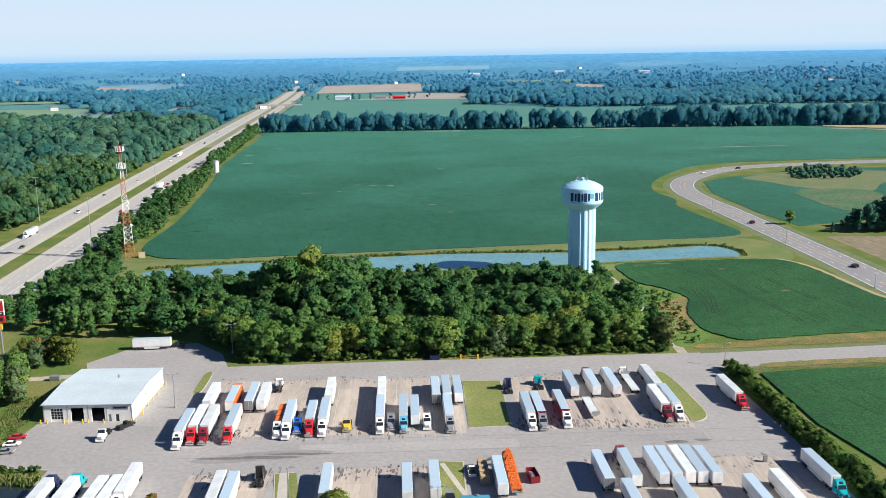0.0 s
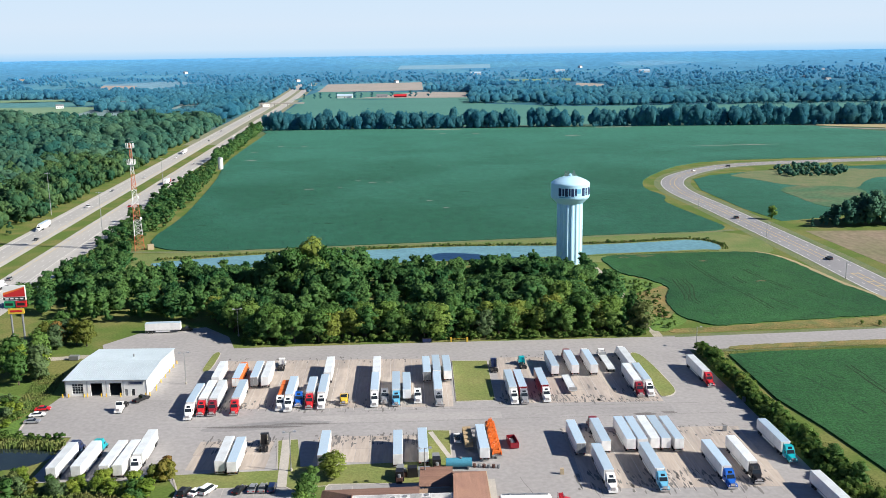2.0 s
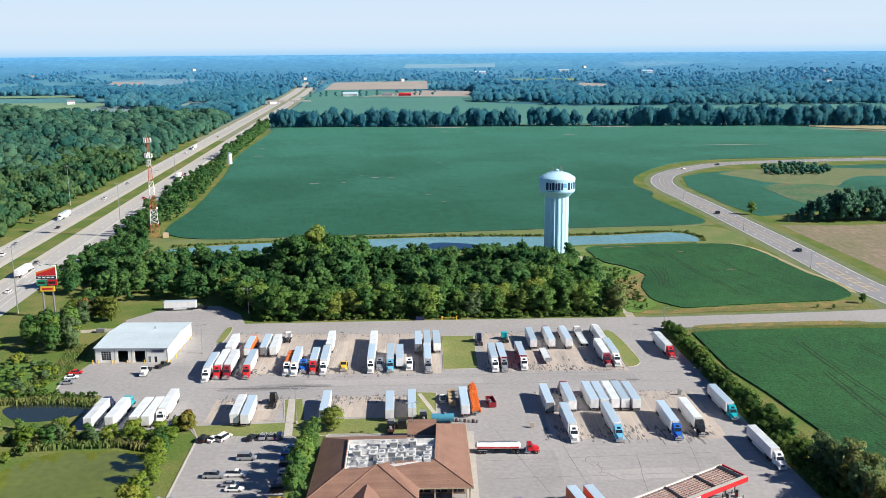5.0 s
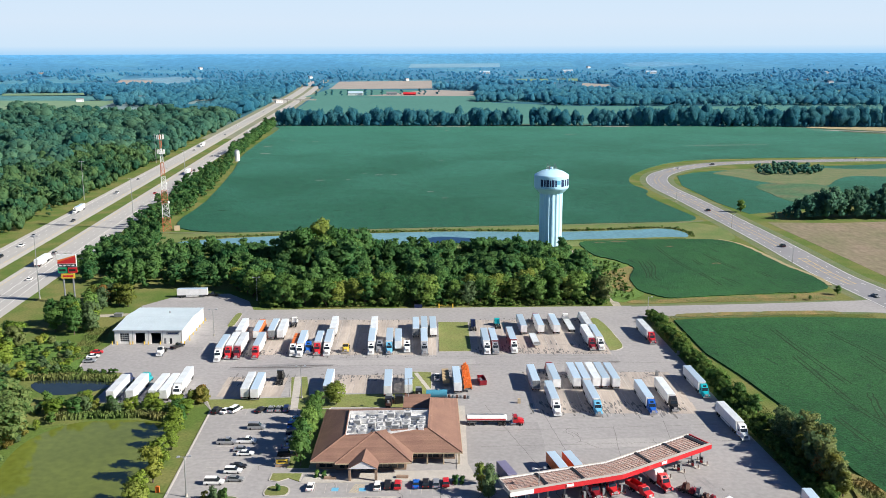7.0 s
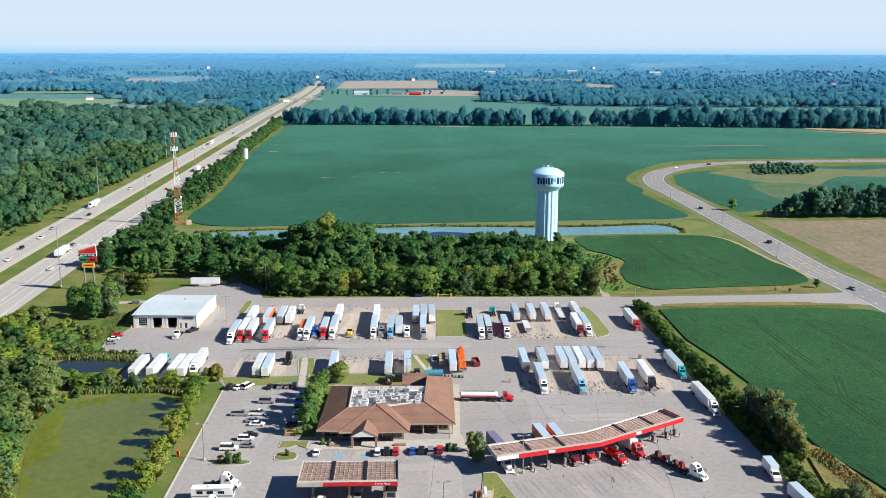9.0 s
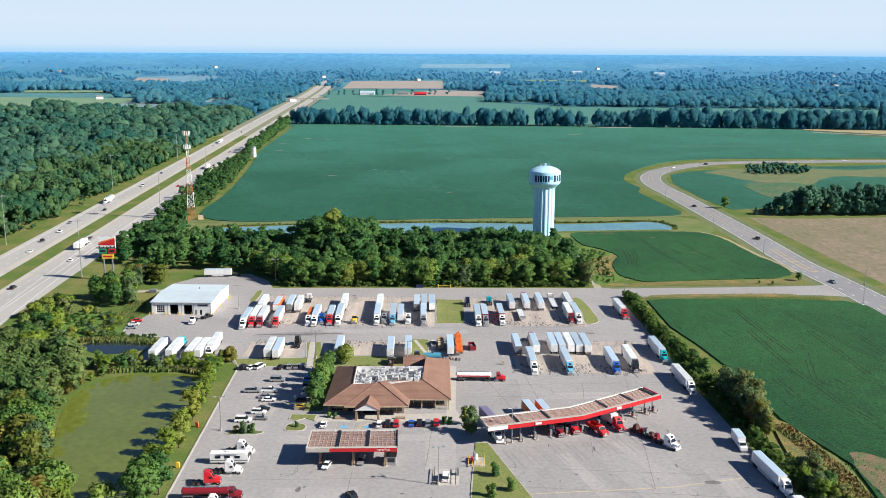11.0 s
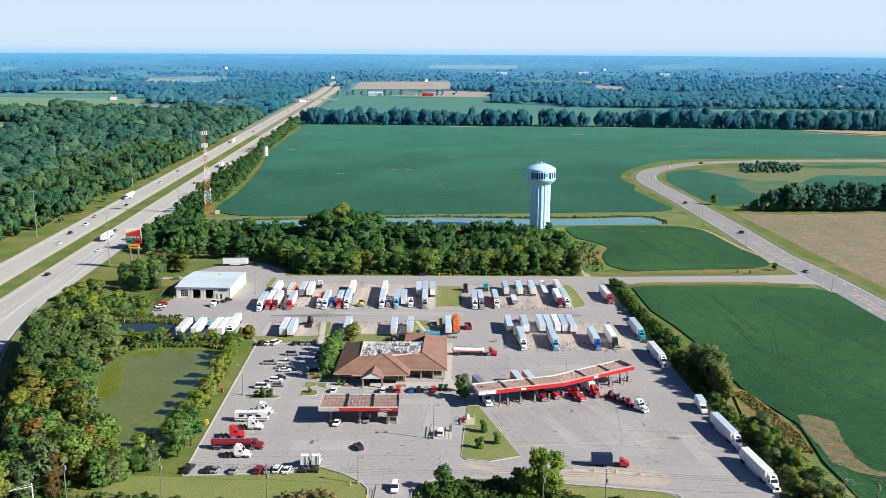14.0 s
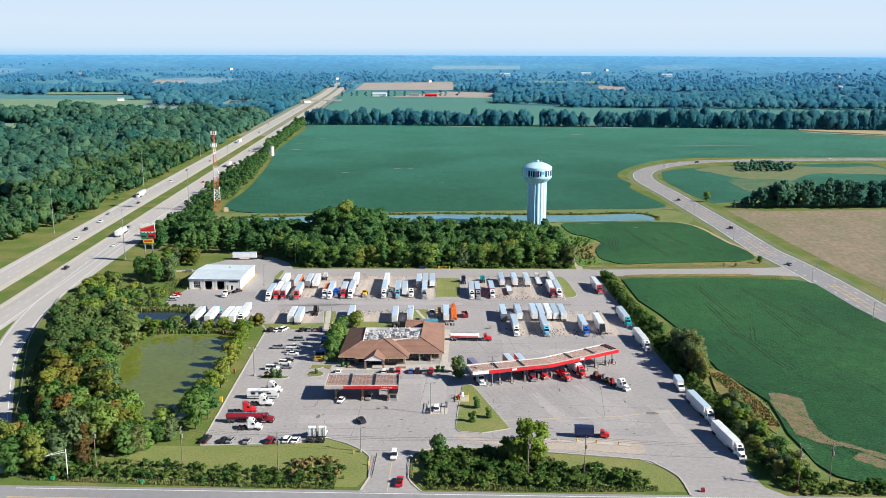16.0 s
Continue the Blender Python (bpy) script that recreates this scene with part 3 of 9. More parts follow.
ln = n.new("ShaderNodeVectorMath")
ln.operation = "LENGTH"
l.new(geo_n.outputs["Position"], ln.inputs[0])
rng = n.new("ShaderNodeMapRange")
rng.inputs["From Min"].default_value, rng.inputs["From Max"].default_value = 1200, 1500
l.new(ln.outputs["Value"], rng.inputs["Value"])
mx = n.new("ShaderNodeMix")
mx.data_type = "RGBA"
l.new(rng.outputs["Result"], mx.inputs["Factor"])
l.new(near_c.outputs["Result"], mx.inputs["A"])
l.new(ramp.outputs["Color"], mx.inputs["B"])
hv, vv = n.new("ShaderNodeHueSaturation"), n.new("ShaderNodeMapRange")
vv.inputs["From Min"].default_value, vv.inputs["From Max"].default_value, vv.inputs["To Min"].default_value, vv.inputs["To Max"].default_value = 0.3, 0.7, 0.8, 1.2
l.new(nz2.outputs["Fac"], vv.inputs["Value"])
l.new(vv.outputs["Result"], hv.inputs["Value"])
# painted haze: ground colour turns to pale blue with distance
haze_mix, haze_rng = n.new("ShaderNodeMix"), n.new("ShaderNodeMapRange")
haze_mix.data_type = "RGBA"
haze_rng.inputs["From Min"].default_value, haze_rng.inputs["From Max"].default_value, haze_rng.inputs["To Max"].default_value = 2200, 4600, 0.95
l.new(ln.outputs["Value"], haze_rng.inputs["Value"])
l.new(haze_rng.outputs["Result"], haze_mix.inputs["Factor"])
l.new(mx.outputs["Result"], haze_mix.inputs["A"])
haze_mix.inputs["B"].default_value = (0.092, 0.305, 0.545, 1)
# woods and clearings too far off to tell apart
nz3, vf, hf = n.new("ShaderNodeTexNoise"), n.new("ShaderNodeMapRange"), n.new("ShaderNodeHueSaturation")
nz3.inputs["Scale"].default_value, nz3.inputs["Detail"].default_value, nz3.inputs["Roughness"].default_value = 0.045, 5, 0.6
far_map = n.new("ShaderNodeMapping")
far_map.vector_type = "TEXTURE"
far_map.inputs["Scale"].default_value = (1, 3.5, 1)
l.new(geo_n.outputs["Position"], far_map.inputs["Vector"])
l.new(far_map.outputs["Vector"], nz3.inputs["Vector"])
vf.inputs["From Min"].default_value, vf.inputs["From Max"].default_value, vf.inputs["To Min"].default_value, vf.inputs["To Max"].default_value = 0.36, 0.62, 0.84, 1.07
l.new(nz3.outputs["Fac"], vf.inputs["Value"])
l.new(vf.outputs["Result"], hf.inputs["Value"])
l.new(rng.outputs["Result"], hf.inputs["Fac"])
l.new(haze_mix.outputs["Result"], hf.inputs["Color"])
l.new(hf.outputs["Color"], hv.inputs["Color"])
l.new(hv.outputs["Color"], b.inputs["Base Color"])
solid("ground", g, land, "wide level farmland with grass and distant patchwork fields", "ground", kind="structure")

# ---------------------------------------------------------------- highway, ramp, county road
HX = lambda y: -214.6 - 0.0808 * (y - 352.8)
ys = [-300, 0, 120, 200, 330, 450, 600, 800, 1100, 1500, 1900, 2300, 2650, 3000]


def lane_strip(name, offset_a, offset_b, z, material, label, category, y0=-300, y1=3000):
    g = Geo()
    q = [y for y in ys if y0 <= y <= y1]
    pts = [(HX(y) + (offset_a + offset_b) / 2, y) for y in q]
    g.strip(pts, offset_b - offset_a, z, -0.05)
    return solid(name, g, material, label, category, kind="structure")


lane_strip("median", -5.4, 5.4, 0.03, M["far_verge"], "dry grass median between the carriageways", "verge", 1100, 3000)
lane_strip("verge_west", -36, -25.6, 0.03, M["far_verge"], "dry grass verge of the highway", "verge", 1100, 3000)
lane_strip("verge_east", 22.6, 33, 0.03, M["far_verge"], "dry grass verge of the highway", "verge", 1100, 3000)
lane_strip("road_west_shoulder", -25.6, -5.4, 0.05, M["shoulder"], "pale concrete highway shoulders", "road")
lane_strip("road_east_shoulder", 5.4, 22.6, 0.05, M["shoulder"], "pale concrete highway shoulders", "road")
lane_strip("road_west", -22.0, -9.0, 0.062, M["highway"], "three-lane worn concrete highway carriageway", "road")
lane_strip("road_east", 8.2, 20.4, 0.062, M["highway"], "three-lane worn concrete highway carriageway", "road")
g = Geo()
g.strip([(HX(y) + 22.5 + (3.9 if 250 < y < 640 else 1.0), y) for y in (200, 270, 340, 450, 560, 640, 700)], [1.5, 7, 8, 8, 8, 7, 2], 0.056, -0.05)
solid("road_exit_lane", g, M["highway"], "exit lane beside the highway", "road", kind="structure")
ramp_line = smooth_line([(-203, 430), (-194.5, 350), (-187.5, 290), (-180.5, 235), (-171, 190), (-158.5, 150), (-143, 115), (-123, 72), (-113, 48)], 6)
g = Geo().strip(ramp_line, 10.5, 0.068, -0.05)
solid("road_ramp", g, M["highway"], "curving concrete exit ramp", "road", kind="structure")


def dashes(name, line, step, length, width, z, material, label):
    """Broken lane lines along a line of points."""
    g = Geo()
    run, nxt = 0.0, 0.0
    for p, q in zip(line, line[1:]):
        p, q = Vector(p[:2]), Vector(q[:2])
        d, seg = (q - p).normalized(), (q - p).length
        while nxt < run + seg:
            a = p + d * (nxt - run)
            c = a + d * length
            o = Vector((-d.y, d.x)) * width / 2
            k = gz(a.x, a.y)
            g.add([(*(a - o), z + k), (*(c - o), z + k), (*(c + o), z + k), (*(a + o), z + k)], [(0, 1, 2, 3)])
            nxt += step
        run += seg
    return solid(name, g, material, label, "road marking", kind="stuff")


for off in (-17.8, -13.4, 12.2, 16.3):
    dashes("lane_marking", [(HX(y) + off, y) for y in ys if 100 <= y <= 2300], 12.2, 3.2, 0.3, 0.074, M["white_line"], "broken white lane lines on the highway")
for off, k in ((-21.9, "white_line"), (-9.2, "yellow_line"), (8.4, "yellow_line"), (20.3, "white_line")):
    g = Geo().strip([(HX(y) + off, y) for y in ys if 100 <= y <= 2300], 0.28, 0.074)
    solid("edge_line", g, M[k], "solid painted edge line of the highway", "road marking", kind="stuff")
for s_ in (-4.3, 4.3):
    g = Geo().strip([(x + s_, y) for x, y in ramp_line], 0.25, 0.08)
    solid("edge_line", g, M["white_line"], "solid painted edge line of the ramp", "road marking", kind="stuff")

county = smooth_line([(221, 60), (219, 150), (216, 200), (214, 240), (212, 275), (209, 312), (205, 345), (201, 375), (198, 453), (193, 535), (188, 610), (183.5, 663), (184, 700), (191, 735), (206, 768), (238, 808), (283, 838), (380, 858), (484, 868), (700, 880), (1100, 905)], 6)
solid("road_county", Geo().strip(county, 18.5, 0.05, -0.05), M["road"], "wide curving grey asphalt county road", "road", kind="structure")
solid("verge_county", Geo().strip(county, 29, 0.012), M["verge"], "mown dry grass verge along the county road", "verge", kind="structure")


def offset_line(line, k):
    out = []
    for i, p in enumerate(line):
        d = (Vector(line[min(i + 1, len(line) - 1)]) - Vector(line[max(0, i - 1)])).normalized()
        out.append((p[0] - d.y * k, p[1] + d.x * k))
    return out


for k in (-8.6, 8.6):
    solid("edge_line", Geo().strip(offset_line(county, k), 0.3, 0.062), M["white_line"], "solid white edge line of the county road", "road marking", kind="stuff")
for k in (-5.1, 5.1):
    dashes("lane_marking", offset_line(county, k), 12.2, 3.2, 0.3, 0.064, M["white_line"], "broken white lane lines on the county road")
for lo, hi in ((228, 292), (352, 412)):
    seg = [p for p in county if lo < p[1] < hi]
    for k in (-1.8, 1.8):
        solid("turn_lane_line", Geo().strip(offset_line(seg, k), 0.35, 0.063), M["yellow_line"], "yellow border line of the painted median", "road marking", kind="stuff")
    dashes("median_hatching", seg, 8.0, 0.5, 3.6, 0.065, M["yellow_line"], "yellow cross bars in the painted median")
far_seg = [p for p in county if 430 < p[1] < 860]
for k in (-1.7, 1.7):
    solid("turn_lane_line", Geo().strip(offset_line(far_seg, k), 0.28, 0.063), M["yellow_line"], "yellow centre lines of the county road", "road marking", kind="stuff")

# road that joins the yard to the county road, and the road in front
link = smooth_line([(84, 304.5), (110, 307), (140, 309.5), (175, 313), (204, 314)], 5)
solid("verge_link", Geo().strip(link, [22, 19, 18, 20, 30][:1] * len(link), 0.01), M["verge"], "dry grass verge along the link road", "verge", kind="structure")
solid("road_link", Geo().strip(link, [15.5] * (len(link) - 6) + [16, 17, 18, 20, 23, 27], 0.046, -0.05), M["lot"], "pale asphalt link road", "road", kind="structure")
solid("road_front", Geo().strip([(-140, 35), (-100, 36), (-20, 37), (60, 38), (130, 39.5), (260, 44), (500, 55)], 13.5, 0.05, -0.05), M["road"], "grey asphalt road in front of the travel plaza", "road", kind="structure")
solid("edge_line", Geo().strip([(-100, 41.2), (-20, 42.2), (60, 43.2), (130, 45)], 0.3, 0.062), M["white_line"], "white edge line of the front road", "road marking", kind="stuff")
solid("centre_line", Geo().strip([(-100, 36), (-20, 37), (60, 38), (130, 39.5)], 0.3, 0.062), M["yellow_line"], "yellow centre line of the front road", "road marking", kind="stuff")
solid("farm_track", Geo().strip(smooth_line([(84, 314), (83.5, 330), (82, 360), (81, 398), (78, 430)], 4), 3.6, 0.02), M["gravel"], "narrow pale gravel track", "track", kind="structure")
solid("gravel_path", Geo().strip(smooth_line([(-120, 300), (-130, 299), (-142, 297.5), (-158, 303)], 4), 4.2, 0.03), M["gravel"], "short pale gravel path beside the workshop", "path", kind="structure")

# ---------------------------------------------------------------- fields and ponds


def field(name, outline, z, material, label, category="field"):
    return solid(name, Geo().prism(outline, -0.1, z), material, label, category, kind="structure")


def ragged(points, bite=0.9):
    """A smooth outline with small uneven bites."""
    return [(x + bite * noise.noise((x * 0.45, y * 0.45, 3)), y + 1.6 * bite * noise.noise((x * 0.45, y * 0.45, 8))) for x, y in closed_line(points, 10)]


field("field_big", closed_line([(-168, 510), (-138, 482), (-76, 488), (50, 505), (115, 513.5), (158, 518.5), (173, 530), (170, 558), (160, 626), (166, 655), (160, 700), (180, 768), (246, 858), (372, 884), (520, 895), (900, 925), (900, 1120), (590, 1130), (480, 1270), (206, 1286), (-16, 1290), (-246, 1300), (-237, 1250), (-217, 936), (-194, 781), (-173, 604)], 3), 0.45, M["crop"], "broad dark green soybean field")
field("field_small", ragged([(87, 452), (108, 457), (149, 460), (168, 458), (176, 446), (180, 426), (184, 392), (190, 366), (189, 347), (178, 338), (164, 336), (131, 331), (112, 327), (104, 332), (99, 341), (98, 352), (100, 370), (104.5, 384), (103, 394), (97, 406), (90, 414), (86, 432)]), 0.45, M["crop_near"], "small green soybean field")
field("weed_patch", ragged([(84, 322), (94, 326), (101, 338), (100, 352), (102, 370), (106, 385), (104, 393), (96, 405), (88, 412), (83, 395), (84.5, 350)]), 0.10, M["lush"], "bright green weeds beside the gravel track", "weeds")
field("gold_patch", ragged([(86.5, 374), (95, 382), (102, 390), (105, 384), (100, 368), (98, 348), (92, 338), (87, 350)]), 0.16, M["gold_weed"], "patch of dry golden weeds", "weeds")
field("dry_strip", ragged([(93, 323), (112, 326), (131, 329.5), (164, 334.5), (178, 336.5), (186, 338), (184, 326), (167, 323), (127, 321), (93, 318)], 0.7), 0.12, M["gold_weed"], "strip of tall dry golden grass along the link road", "grass")
field("dry_strip", ragged([(108, 301), (132, 304.5), (160, 306.5), (176, 306), (176, 301), (160, 300.6), (132, 299.6), (110, 297)], 0.7), 0.12, M["gold_weed"], "strip of tall dry golden grass along the link road", "grass")
field("field_margin", ragged([(169, 461), (178, 448), (183, 425), (187, 393), (193, 367), (192, 350), (186, 366), (181, 392), (177, 424), (171, 446)], 0.7), 0.2, M["dry_grass"], "dry bare margin of the small field", "soil patch")
for x, y, sx, sy in ((97, 450, 3.2, 1.0), (108, 452, 5, 1.0), (135, 439, 2.4, 0.9), (150, 396, 2.5, 1.0)):
    field("bare_patch", ragged([(x + sx * math.cos(q), y + sy * math.sin(q)) for q in [0.785 * i for i in range(8)]], 0.8), 0.458, M["bare"], "thin dry patch in the small field", "soil patch")
field("field_corner", closed_line([(512, 1256), (575, 1262), (700, 1235), (880, 1150), (760, 1110), (640, 1168)], 3), 0.5, M["dry_grass"], "dry tan corner of the big field", "field")
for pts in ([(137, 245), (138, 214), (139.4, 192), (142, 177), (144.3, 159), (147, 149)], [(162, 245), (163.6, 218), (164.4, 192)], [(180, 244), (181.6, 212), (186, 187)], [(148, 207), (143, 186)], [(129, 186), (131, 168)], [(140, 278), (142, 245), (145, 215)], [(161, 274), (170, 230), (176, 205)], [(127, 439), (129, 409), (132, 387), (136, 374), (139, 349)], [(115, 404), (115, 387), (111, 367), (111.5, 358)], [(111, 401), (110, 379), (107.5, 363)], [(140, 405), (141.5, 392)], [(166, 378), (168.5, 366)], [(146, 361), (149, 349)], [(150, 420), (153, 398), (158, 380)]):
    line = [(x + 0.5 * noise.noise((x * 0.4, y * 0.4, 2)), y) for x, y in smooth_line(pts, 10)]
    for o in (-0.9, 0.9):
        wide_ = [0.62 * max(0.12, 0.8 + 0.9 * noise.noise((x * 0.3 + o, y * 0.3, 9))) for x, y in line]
        solid("wheel_track", Geo().strip(offset_line(line, o), wide_, 0.512 if pts[0][1] < 300 else 0.462), M["gap_shade_soil"], "narrow wheel track between the crop plants, darkened for their shade", "wheel track", kind="stuff")
field("field_east", [(103.6, 291), (120, 294), (165, 296), (196, 293), (203, 285), (206, 240), (211, 205), (212, 140), (214, 60), (190, 52), (142, 52), (136.5, 54), (130.3, 58.3), (127.2, 67.5), (127.2, 77.5), (126.3, 88), (127.6, 102), (128.5, 116), (125.5, 126), (122.2, 137), (119.2, 149), (118, 166), (116, 196), (111, 225), (105.5, 248)], 0.5, M["crop_near"], "dark green soybean field beside the truck yard")
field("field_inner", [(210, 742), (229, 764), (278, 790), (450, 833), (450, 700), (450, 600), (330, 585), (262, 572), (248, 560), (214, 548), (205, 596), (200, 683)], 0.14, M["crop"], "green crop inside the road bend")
field("weedy_ground", ragged([(246, 758), (254, 769), (278, 789), (323, 799), (358, 797), (398, 789), (440, 800), (440, 742), (394, 738), (363, 740), (340, 716), (318, 682), (296, 684), (272, 706), (262, 730), (255, 743)]), 0.18, M["verge"], "pale weedy grass round the thicket in the road bend", "rough ground")
field("rough_ground", ragged([(258, 645), (257, 668), (262, 682), (273, 693), (297, 694), (312, 690), (318, 672), (310, 640), (292, 612), (270, 596), (260, 606)]), 0.22, M["rough"], "rough brown and green weedy ground in the road bend", "rough ground")
field("field_ploughed", [(216, 516), (260, 514), (460, 545), (460, 300), (330, 240), (236, 262), (229, 330), (226, 372)], 0.04, M["stubble"], "bare brown ploughed field")
field("field_far", [(-320, 2160), (-150, 2130), (76, 2140), (90, 1900), (259, 1775), (850, 1735), (1100, 1700), (1100, 1400), (600, 1330), (-10, 1335), (-262, 1345)], 0.3, M["hazed_crop"], "far green crop field, paled in colour for haze")


def draped(name, corners, material, label, lift=0.5, n=8):
    """A four-cornered field that follows the rise of the land."""
    a, b_, c, d = [Vector(p) for p in corners]
    g = Geo()
    for i in range(n + 1):
        for j in range(n + 1):
            p = a.lerp(b_, i / n).lerp(d.lerp(c, i / n), j / n)
            g.v.append((p.x, p.y, gz(p.x, p.y) + lift))
    k = n + 1
    g.f = [(i * k + j, (i + 1) * k + j, (i + 1) * k + j + 1, i * k + j + 1) for i in range(n) for j in range(n)]
    return solid(name, g, material, label, "field", kind="structure")


draped("field_tan_far", [(-335, 2527), (-50, 2555), (-62, 2960), (-352, 2900)], M["pale_stubble"], "far pale tan stubble field")
draped("farmyard", [(-345, 2155), (72, 2135), (66, 2425), (-335, 2530)], M["hazed_crop"], "green farmyard and paddocks beside the tan fields", 0.32)
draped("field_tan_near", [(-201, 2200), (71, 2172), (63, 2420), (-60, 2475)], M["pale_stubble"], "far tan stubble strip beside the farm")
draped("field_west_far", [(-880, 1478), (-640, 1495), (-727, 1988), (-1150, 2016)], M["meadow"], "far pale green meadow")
draped("field_west_mid", [(-650, 1080), (-602, 1130), (-612, 1268), (-790, 1300)], M["meadow"], "far green meadow beyond the woods")
draped("field_east_tan", [(367, 2587), (436, 2446), (467, 2702), (400, 2782)], M["pale_stubble"], "far tan clearing in the woods", 2.0)
draped("field_east_pale", [(822, 2207), (1006, 2145), (1055, 2335), (886, 2357)], M["meadow"], "far pale meadow in the woods", 2.0)
draped("field_west_tan", [(-996, 2704), (-887, 2725), (-939, 2892), (-1043, 2892)], M["pale_stubble"], "far tan clearing", 2.0)
for k_, (m_, c_) in enumerate((("pale_stubble", [(-730, 2330), (-500, 2370), (-505, 2440), (-750, 2410)]), ("meadow", [(-1080, 2180), (-860, 2230), (-880, 2310), (-1120, 2270)]), ("meadow", [(640, 1955), (900, 1925), (930, 2000), (660, 2030)]), ("pale_stubble", [(760, 2560), (980, 2530), (1000, 2600), (775, 2630)]), ("meadow", [(180, 2900), (420, 2910), (430, 3020), (190, 3010)]))):
    draped("field_clearing", c_, M[m_], "small far field between the woods", 1.5)
draped("field_horizon", [(-170, 3640), (190, 3660), (200, 3900), (-170, 3880)], M["far_meadow"], "fields near the horizon in haze-tinted colour", 0.7)
for x, y, sx, sy, a in ((-56, 749, 8, 2.4, 3), (-42, 749, 7, 2, -5), (-69, 760, 5, 2, 8), (-104, 714, 9, 2.2, 4), (-80, 719, 4, 2, 0), (-7, 648, 6, 2, 2), (5, 616, 5, 2, 4), (-1, 857, 5, 2, 0), (-193, 924, 13, 4, 6), (-186, 1067, 10, 3, 0), (-158, 1060, 10, 3, 3), (46, 1203, 12, 4, 4), (3, 1209, 10, 4, 0), (166, 1154, 24, 5, 4), (6, 1276, 60, 9, 1), (240, 1274, 70, 9, 0), (560, 1190, 130, 10, -28), (-205, 1000, 11, 3, 10), (330, 1010, 120, 3, 4)):
    pts = [(sx * 0.5 * math.cos(q) * random.uniform(0.7, 1.1), sy * 0.5 * math.sin(q) * random.uniform(0.7, 1.1)) for q in [2 * math.pi * i / 12 for i in range(12)]]
    ca, sa = math.cos(radians(a)), math.sin(radians(a))
    solid("bare_patch", Geo().prism([(x + u * ca - v * sa, y + u * sa + v * ca) for u, v in pts], 0.4, 0.47), M["pale_stubble"], "bare tan soil patch in the crop", "soil patch", kind="stuff")
for x, y, sx, sy in ((-110, 640, 9, 3), (-92, 636, 7, 2.5), (-70, 560, 6, 2.4), (20, 690, 8, 2.5), (120, 640, 7, 2.2), (-150, 560, 7, 2.5), (60, 610, 5, 2)):
    solid("wet_patch", Geo().prism([(x + sx * 0.5 * math.cos(q) * random.uniform(0.6, 1.2), y + sy * 0.5 * math.sin(q) * random.uniform(0.6, 1.2)) for q in [2 * math.pi * i / 10 for i in range(10)]], 0.4, 0.465), M["leaf_far"], "dark thin patch in the crop", "crop patch", kind="stuff")
for pts in ([(130.8, 122.9), (133.3, 124.7), (137.9, 121.6), (140.2, 116.9), (137.8, 105), (137.2, 96.8), (137, 88.6), (139.6, 83.5), (142.3, 81.5), (147.1, 76.3), (152, 72), (150, 69.5), (145.8, 73.1), (141.8, 78.1), (136, 80), (131, 84), (128.6, 88), (128.9, 96.4), (128.6, 107), (128.8, 115)], [(141, 72.8), (144.5, 74.2), (148, 69), (152, 65), (150, 61), (146.4, 63.5), (143, 66.3), (139.9, 68.9)]):
    line = [(x + 1.1 * noise.noise((x * 0.7, y * 0.7, 1)), y + 1.6 * noise.noise((x * 0.7, y * 0.7, 5))) for x, y in closed_line(pts, 6)]
    field("eroded_corner", line, 0.54, M["bare"], "washed-out brown soil at the field corner", "soil patch")
field("weed_strip", closed_line([(115.5, 146), (119.4, 146), (122.1, 136.3), (123.8, 127), (125.5, 116.2), (124.9, 104.4), (124.6, 96.2), (122.5, 88), (121, 96.1), (121.5, 107.8), (119, 119), (113, 117), (113, 128)], 3), 0.52, M["gold_weed"], "strip of dry golden weeds", "weeds")
field("grass_strip", closed_line([(123.3, 127), (126.6, 118), (126.4, 99.6), (124.9, 83.7), (126.4, 75.4), (127.2, 63.7), (128.7, 57), (122, 57), (119, 70), (118, 85), (121, 100), (122.5, 110)], 3), 0.30, M["grass"], "rough green grass strip beside the crop", "grass")
field("pond_bank", closed_line([(-185, 470), (-140, 478), (-76, 486), (50, 503), (115, 512), (160, 517), (178, 505), (182, 480), (172, 455), (120, 447), (76, 440), (-99, 430), (-150, 430)], 3), 0.10, M["grass"], "grass bank round the long pond", "bank")
solid("field_track", Geo().strip(smooth_line([(-176, 482), (-138, 480), (-76, 486), (50, 503), (115, 511.5), (158, 516.5), (176, 522)], 4), 4.5, 0.13), M["verge"], "dry tan track along the field edge", "track", kind="structure")
field("pond_long", closed_line([(-150, 452), (-120, 464), (-82, 473), (-43, 478), (0, 484), (38, 484.5), (66, 483), (81, 484), (104, 487), (127, 491), (140, 494.5), (149, 491), (153.5, 483), (154, 474), (151, 467), (141, 468), (115, 464), (89, 461), (77, 458), (46, 454), (-20, 446), (-99, 440), (-135, 441)], 3), 0.16, M["pond_blue"], "long narrow still pond, pale sky reflection in its colour", "pond")
field("pond_green", closed_line([(-74, 180), (-85, 183.5), (-101, 182), (-109, 174), (-112, 161), (-108, 139), (-98, 113), (-89, 93), (-81.5, 86), (-73, 85), (-69, 95), (-69.5, 117), (-69, 140), (-69, 162)], 4), 0.08, M["pond"], "murky olive green retention pond", "pond")
field("pond_woods", closed_line([(-498, 1650), (-440, 1655), (-450, 1760), (-510, 1970), (-550, 1975), (-505, 1780)], 3), 0.2, M["pond_blue"], "water between the far woods, coloured pale as reflected sky", "pond")
